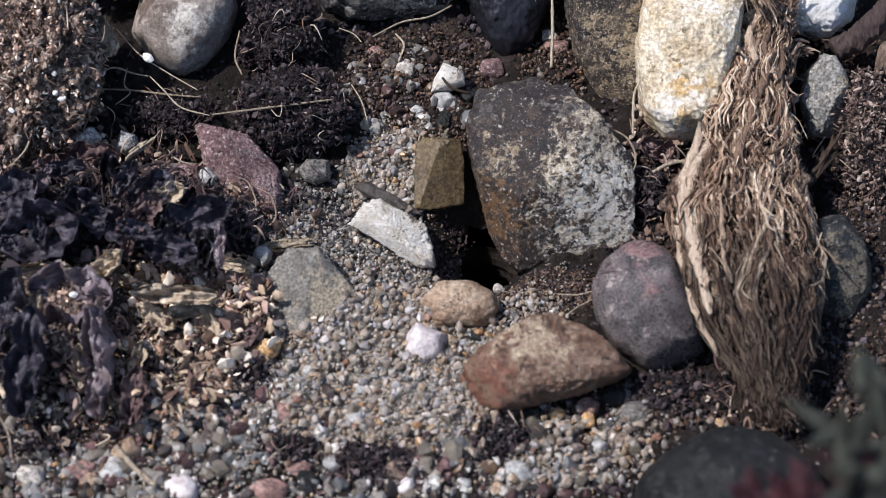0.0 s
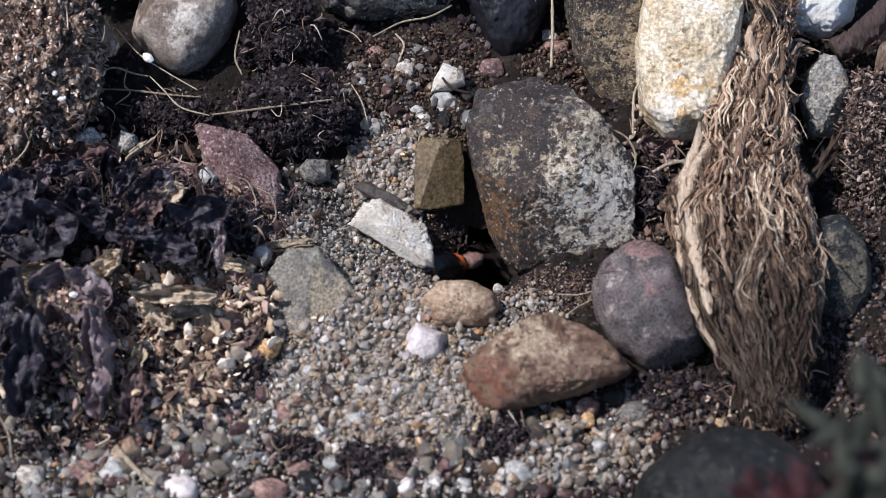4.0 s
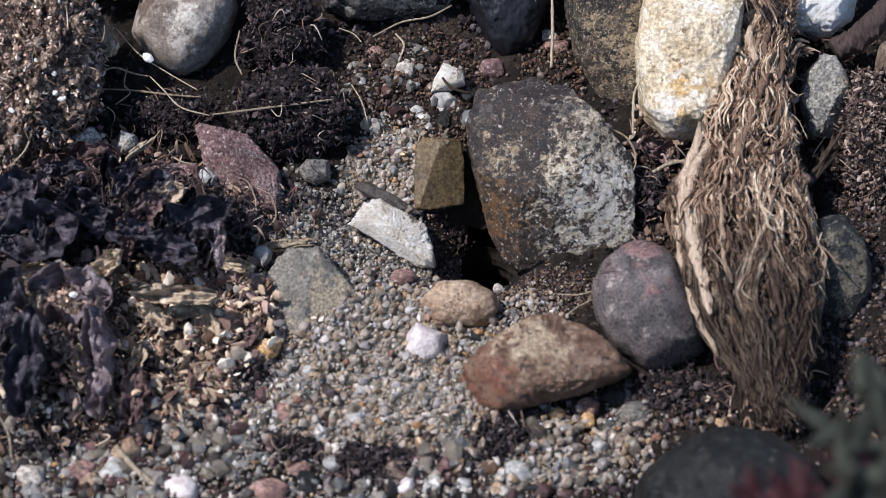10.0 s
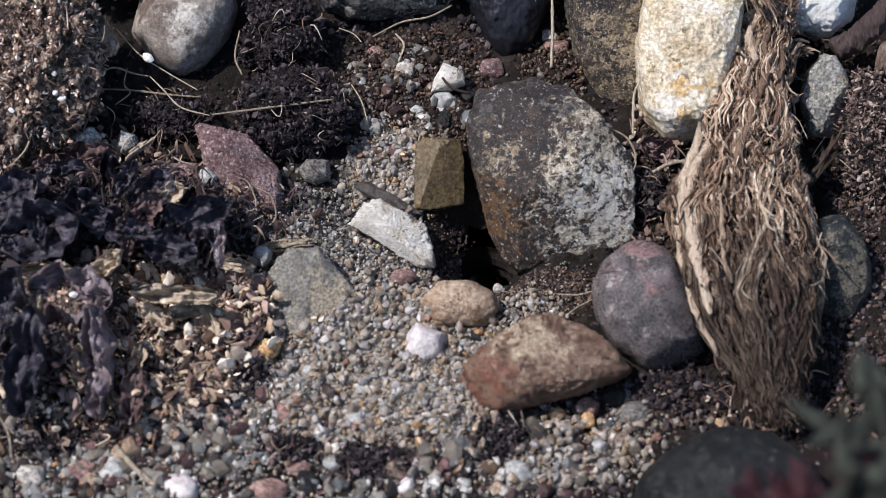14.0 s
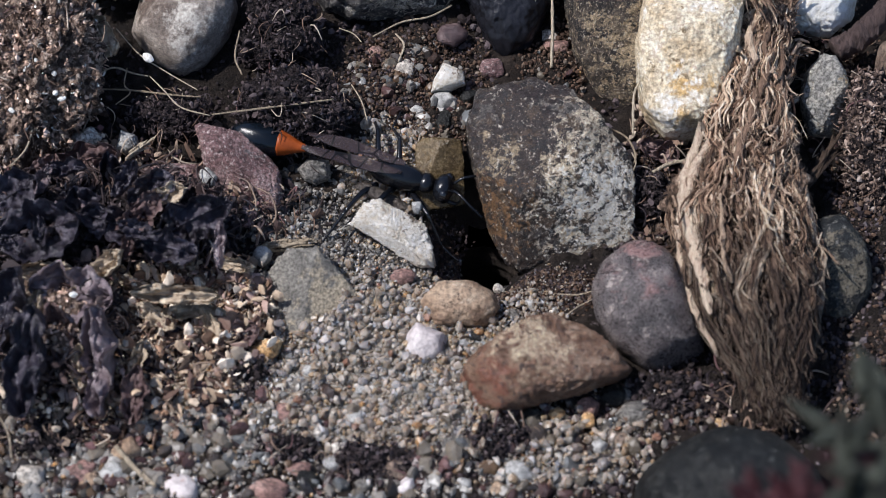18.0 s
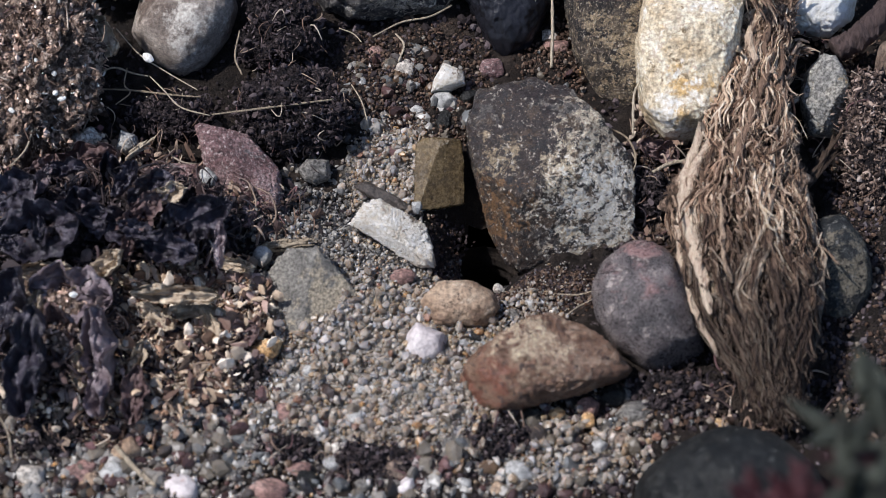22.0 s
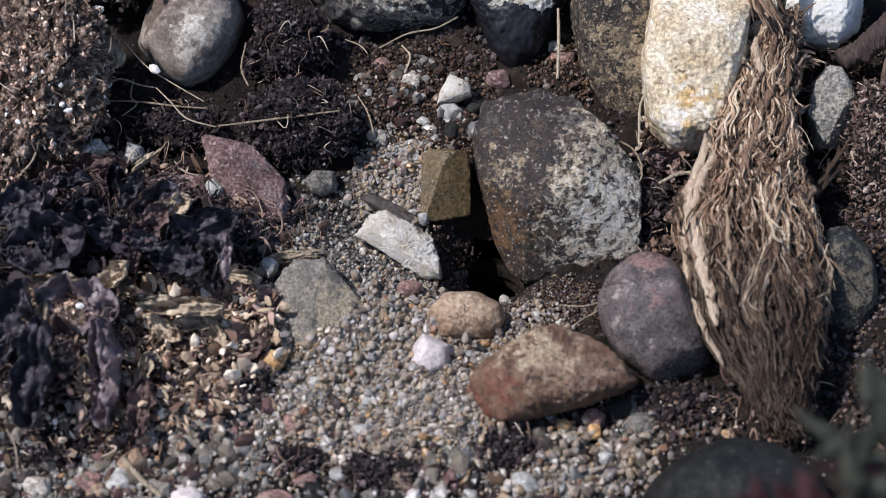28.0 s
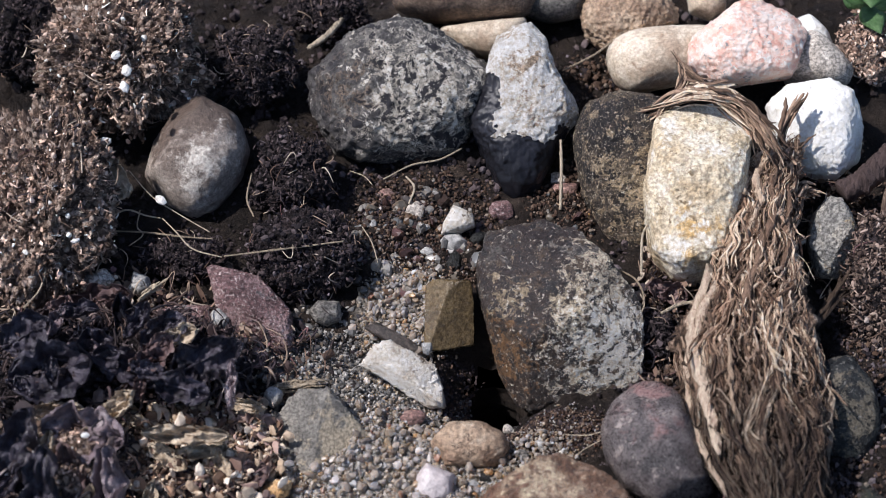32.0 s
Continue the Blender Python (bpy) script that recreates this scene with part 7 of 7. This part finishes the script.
def motions():
    walk(WASP, [
        (0.00, at_mm(7.00, 12.21, -21.61, 3.8, 50.4, 76.4)),
        (3.70, at_mm(7.00, 12.21, -21.61, 3.8, 50.4, 76.4)),
        (4.10, at_mm(3.56, 2.53, -3.45, 7.7, 33.6, 46.2)),
        (4.50, at_mm(-4.22, -3.18, 2.31, 4.1, -4.9, 60.9)),
        (4.90, at_mm(-6.95, -1.64, 2.56, -2.1, -6.2, 104.1)),
        (5.10, at_mm(-9.55, 5.79, 6.86, -3.6, -7.7, 115.2)),
        (5.30, at_mm(-15.17, 98.45, 46.72, 7.2, 15.5, -33.7)),
        (6.70, at_mm(5.23, 96.24, 41.47, 5.2, 10.6, -52.6)),
        (6.95, at_mm(-14.66, 31.33, 12.59, 3.0, 8.5, -69.1)),
        (7.00, at_mm(-10.05, 22.66, 9.54, 3.4, 9.2, -66.2)),
        (7.10, at_mm(-6.04, 1.10, 2.95, 6.5, 7.7, -40.2)),
        (7.20, at_mm(-5.59, -8.94, 1.49, 8.2, 3.9, -16.1)),
        (7.30, at_mm(-4.39, -10.22, 1.29, 8.4, 3.0, -8.4)),
        (7.40, at_mm(-3.98, -9.62, 1.37, 8.2, -0.5, 17.1)),
        (7.50, at_mm(-4.21, -8.95, 1.47, 7.7, -1.7, 26.0)),
        (7.60, at_mm(-3.79, -6.80, 1.80, 5.9, -4.1, 46.5)),
        (7.70, at_mm(-3.33, -5.15, 1.90, 4.9, -4.0, 54.7)),
        (7.80, at_mm(-1.98, -3.43, 1.48, 3.7, -2.3, 64.1)),
        (7.90, at_mm(-1.25, -1.75, 0.75, 4.5, 4.4, 58.7)),
        (8.00, at_mm(1.84, -0.46, -2.54, 6.1, 25.9, 52.6)),
        (8.10, at_mm(3.53, 2.07, -3.57, 6.8, 30.3, 50.0)),
        (8.20, at_mm(7.35, 6.29, -6.99, 8.3, 33.2, 40.2)),
        (8.40, at_mm(7.00, 12.21, -21.61, 3.8, 50.4, 76.4)),
        (13.80, at_mm(7.00, 12.21, -21.61, 3.8, 50.4, 76.4)),
        (14.20, at_mm(7.57, 6.59, -7.29, 8.2, 34.8, 43.2)),
        (14.40, at_mm(4.88, 3.88, -4.49, 8.0, 37.3, 46.6)),
        (14.50, at_mm(3.75, 2.95, -3.60, 8.1, 35.1, 43.8)),
        (14.80, at_mm(-3.35, -2.29, 2.42, 5.3, -4.0, 51.6)),
        (15.20, at_mm(-6.61, -0.68, 2.71, -1.1, -6.5, 97.4)),
        (15.50, at_mm(-10.17, 9.72, 7.43, -2.3, -8.1, 105.4)),
        (15.70, at_mm(-15.17, 98.45, 46.72, 7.2, 15.5, -33.7)),
        (17.10, at_mm(14.27, 92.25, 41.53, 5.3, 9.4, -51.7)),
        (17.35, at_mm(-4.31, 29.07, 9.68, 2.5, 12.1, -72.9)),
        (17.40, at_mm(-3.38, 25.19, 8.21, 3.1, 12.3, -68.6)),
        (17.60, at_mm(-3.27, 12.23, 5.61, 5.5, 9.7, -49.5)),
        (17.70, at_mm(-3.53, 8.04, 3.98, 7.3, 6.5, -31.3)),
        (17.80, at_mm(-4.60, 6.27, 3.73, 8.1, 4.8, -19.0)),
        (17.90, at_mm(-5.79, 6.87, 3.82, 8.0, 5.0, -20.3)),
        (18.00, at_mm(-6.88, 6.55, 3.78, 8.2, 4.3, -16.5)),
        (18.10, at_mm(-6.39, 5.32, 3.61, 8.4, 3.2, -10.0)),
        (18.20, at_mm(-5.52, 3.23, 3.29, 8.5, 2.3, -2.5)),
        (18.30, at_mm(-3.93, 2.04, 3.11, 8.5, 3.0, -7.2)),
        (18.40, at_mm(-0.92, 1.71, -1.92, 8.8, 27.3, 27.3)),
        (18.50, at_mm(2.44, 3.25, -3.08, 9.4, 34.3, 29.5)),
        (18.60, at_mm(2.92, 3.13, -3.34, 9.0, 33.9, 34.2)),
        (18.70, at_mm(6.75, 5.71, -6.45, 9.2, 33.7, 31.6)),
        (18.85, at_mm(7.00, 12.21, -21.61, 3.8, 50.4, 76.4)),
        (20.20, at_mm(7.00, 12.21, -21.61, 3.8, 50.4, 76.4)),
        (20.50, at_mm(6.90, 5.76, -6.57, 9.6, 34.8, 28.7)),
        (20.70, at_mm(2.67, 2.24, -3.08, 8.1, 32.0, 41.0)),
        (20.80, at_mm(0.78, -0.00, -2.34, 7.2, 26.0, 44.4)),
        (20.90, at_mm(-4.37, -1.51, 2.55, 4.5, -4.8, 58.1)),
        (21.00, at_mm(-7.93, -1.48, 2.59, -0.6, -6.5, 94.3)),
        (21.10, at_mm(-6.84, -1.34, 2.61, -2.0, -6.3, 103.8)),
        (21.20, at_mm(-7.45, 2.30, 4.34, -4.0, -7.5, 118.1)),
        (21.30, at_mm(-15.88, 18.94, 12.07, -5.0, -13.2, 126.1)),
        (21.40, at_mm(-22.92, 40.57, 18.58, -5.0, -11.1, 125.6)),
        (21.80, at_mm(-15.17, 98.45, 46.72, 7.2, 15.5, -33.7)),
        (22.40, at_mm(-10.67, 96.80, 41.51, 5.5, 9.7, -50.2)),
        (22.75, at_mm(-12.65, 25.61, 10.27, 3.0, 12.1, -69.4)),
        (22.80, at_mm(-11.79, 21.13, 8.20, 2.8, 12.5, -71.0)),
        (22.90, at_mm(-11.41, 18.15, 7.65, 4.1, 25.8, -62.5)),
        (23.00, at_mm(-9.49, 12.21, 6.99, 5.8, 28.2, -50.7)),
        (23.10, at_mm(-8.89, 11.39, 6.15, 5.4, 22.7, -52.3)),
        (23.20, at_mm(-5.22, 4.56, 3.49, 6.4, 7.3, -41.4)),
        (23.30, at_mm(-5.58, 4.58, 3.49, 6.7, 7.0, -38.6)),
        (23.40, at_mm(-4.07, 1.08, 2.96, 8.5, 2.7, -4.5)),
        (23.50, at_mm(-4.73, 0.75, 2.92, 8.5, 2.1, -1.5)),
        (23.60, at_mm(-1.89, -0.65, 1.93, 8.5, 5.7, 5.2)),
        (23.70, at_mm(-2.20, 0.19, 2.05, 8.5, 4.9, 9.7)),
        (23.80, at_mm(2.74, 2.99, -3.19, 9.0, 34.0, 34.3)),
        (23.90, at_mm(4.13, 3.85, -4.18, 9.1, 35.6, 35.8)),
        (24.00, at_mm(7.22, 6.03, -6.86, 9.2, 34.9, 33.1)),
        (24.20, at_mm(7.00, 12.21, -21.61, 3.8, 50.4, 76.4)),
        (26.40, at_mm(7.00, 12.21, -21.61, 3.8, 50.4, 76.4)),
        (26.80, at_mm(3.30, 2.41, -3.33, 7.8, 33.1, 44.9)),
        (27.10, at_mm(-3.56, -4.07, 2.19, 2.4, -5.8, 73.4)),
        (27.35, at_mm(-6.22, -3.37, 2.33, -3.5, -6.1, 114.1)),
        (27.50, at_mm(-6.42, -2.83, 2.41, -4.1, -5.8, 119.0)),
        (27.60, at_mm(-7.11, -0.84, 2.71, -4.7, -5.5, 123.6)),
        (27.70, at_mm(-9.24, 0.40, 2.89, -5.5, -5.1, 129.9)),
        (27.80, at_mm(-10.55, 3.97, 4.28, -5.1, -5.6, 126.8)),
        (27.90, at_mm(-15.11, 13.76, 8.59, -4.8, -8.9, 124.5)),
        (28.00, at_mm(-22.25, 37.76, 16.20, -4.5, -10.4, 121.9)),
        (28.40, at_mm(-15.17, 98.45, 46.72, 7.2, 15.5, -33.7)),
        (32.00, at_mm(-15.17, 98.45, 46.72, 7.2, 15.5, -33.7)),
    ])
    # legs paddle while the wasp runs
    for i, leg in enumerate(LEGS):
        here = leg.matrix_basis.copy()
        rows, t, k = [(0.0, here)], 6.9, 0
        for lo, hi in ((3.9, 5.2), (6.9, 8.3), (14.1, 15.6), (17.3, 18.8), (20.3, 21.5), (22.7, 24.1), (26.5, 28.1)):
            t = lo
            rows.append((lo, here))
            while t < hi - 0.15:
                t += 0.1
                k += 1
                swing = (14 if (i + k) % 2 else -14)
                rows.append((round(t, 2), here @ pose(0, 0, 0, swing * 0.4, 0, swing)))
            rows.append((hi, here))
        rows.append((32.0, here))
        walk(leg, rows)

    rest = DUG.matrix_basis.copy()
    deep = Matrix.Translation((0.00429, 0.00240, -0.01029)) @ rest.to_quaternion().to_matrix().to_4x4()
    lip = Matrix.Translation((0.003, 0.003, 0.0015)) @ Matrix.Translation(rest.translation) @ pose(0, 0, 0, 40, 0, 30)
    rest = Matrix.Translation(rest.translation) @ rest.to_quaternion().to_matrix().to_4x4()
    walk(DUG, [(0.0, deep), (3.8, deep), (4.15, lip), (4.4, rest), (5.5, rest), (32.0, rest)])
    bead = Matrix.Translation(BEAD.matrix_basis.translation) @ BEAD.matrix_basis.to_quaternion().to_matrix().to_4x4()
    under = Matrix.Translation((0.00459, 0.00290, -0.01129))
    walk(BEAD, [(0.0, under), (14.6, under), (15.0, bead), (16.0, bead), (32.0, bead)])
    spot = STRIPED.matrix_basis.copy()
    gone = pose(-0.03, 0.11, 0.05, 60, 20, 40)
    walk(STRIPED, [(0.0, gone), (17.1, gone), (17.4, spot), (18.0, spot), (21.1, spot), (21.5, gone), (32.0, gone)])
    lying = TWIGLET.matrix_basis.copy()
    kicked = pose(-0.002, -0.006, -0.0035, 0, 0, 50) @ lying
    walk(TWIGLET, [(0.0, lying), (17.55, lying), (17.75, kicked), (18.0, kicked), (32.0, kicked)])


motions()
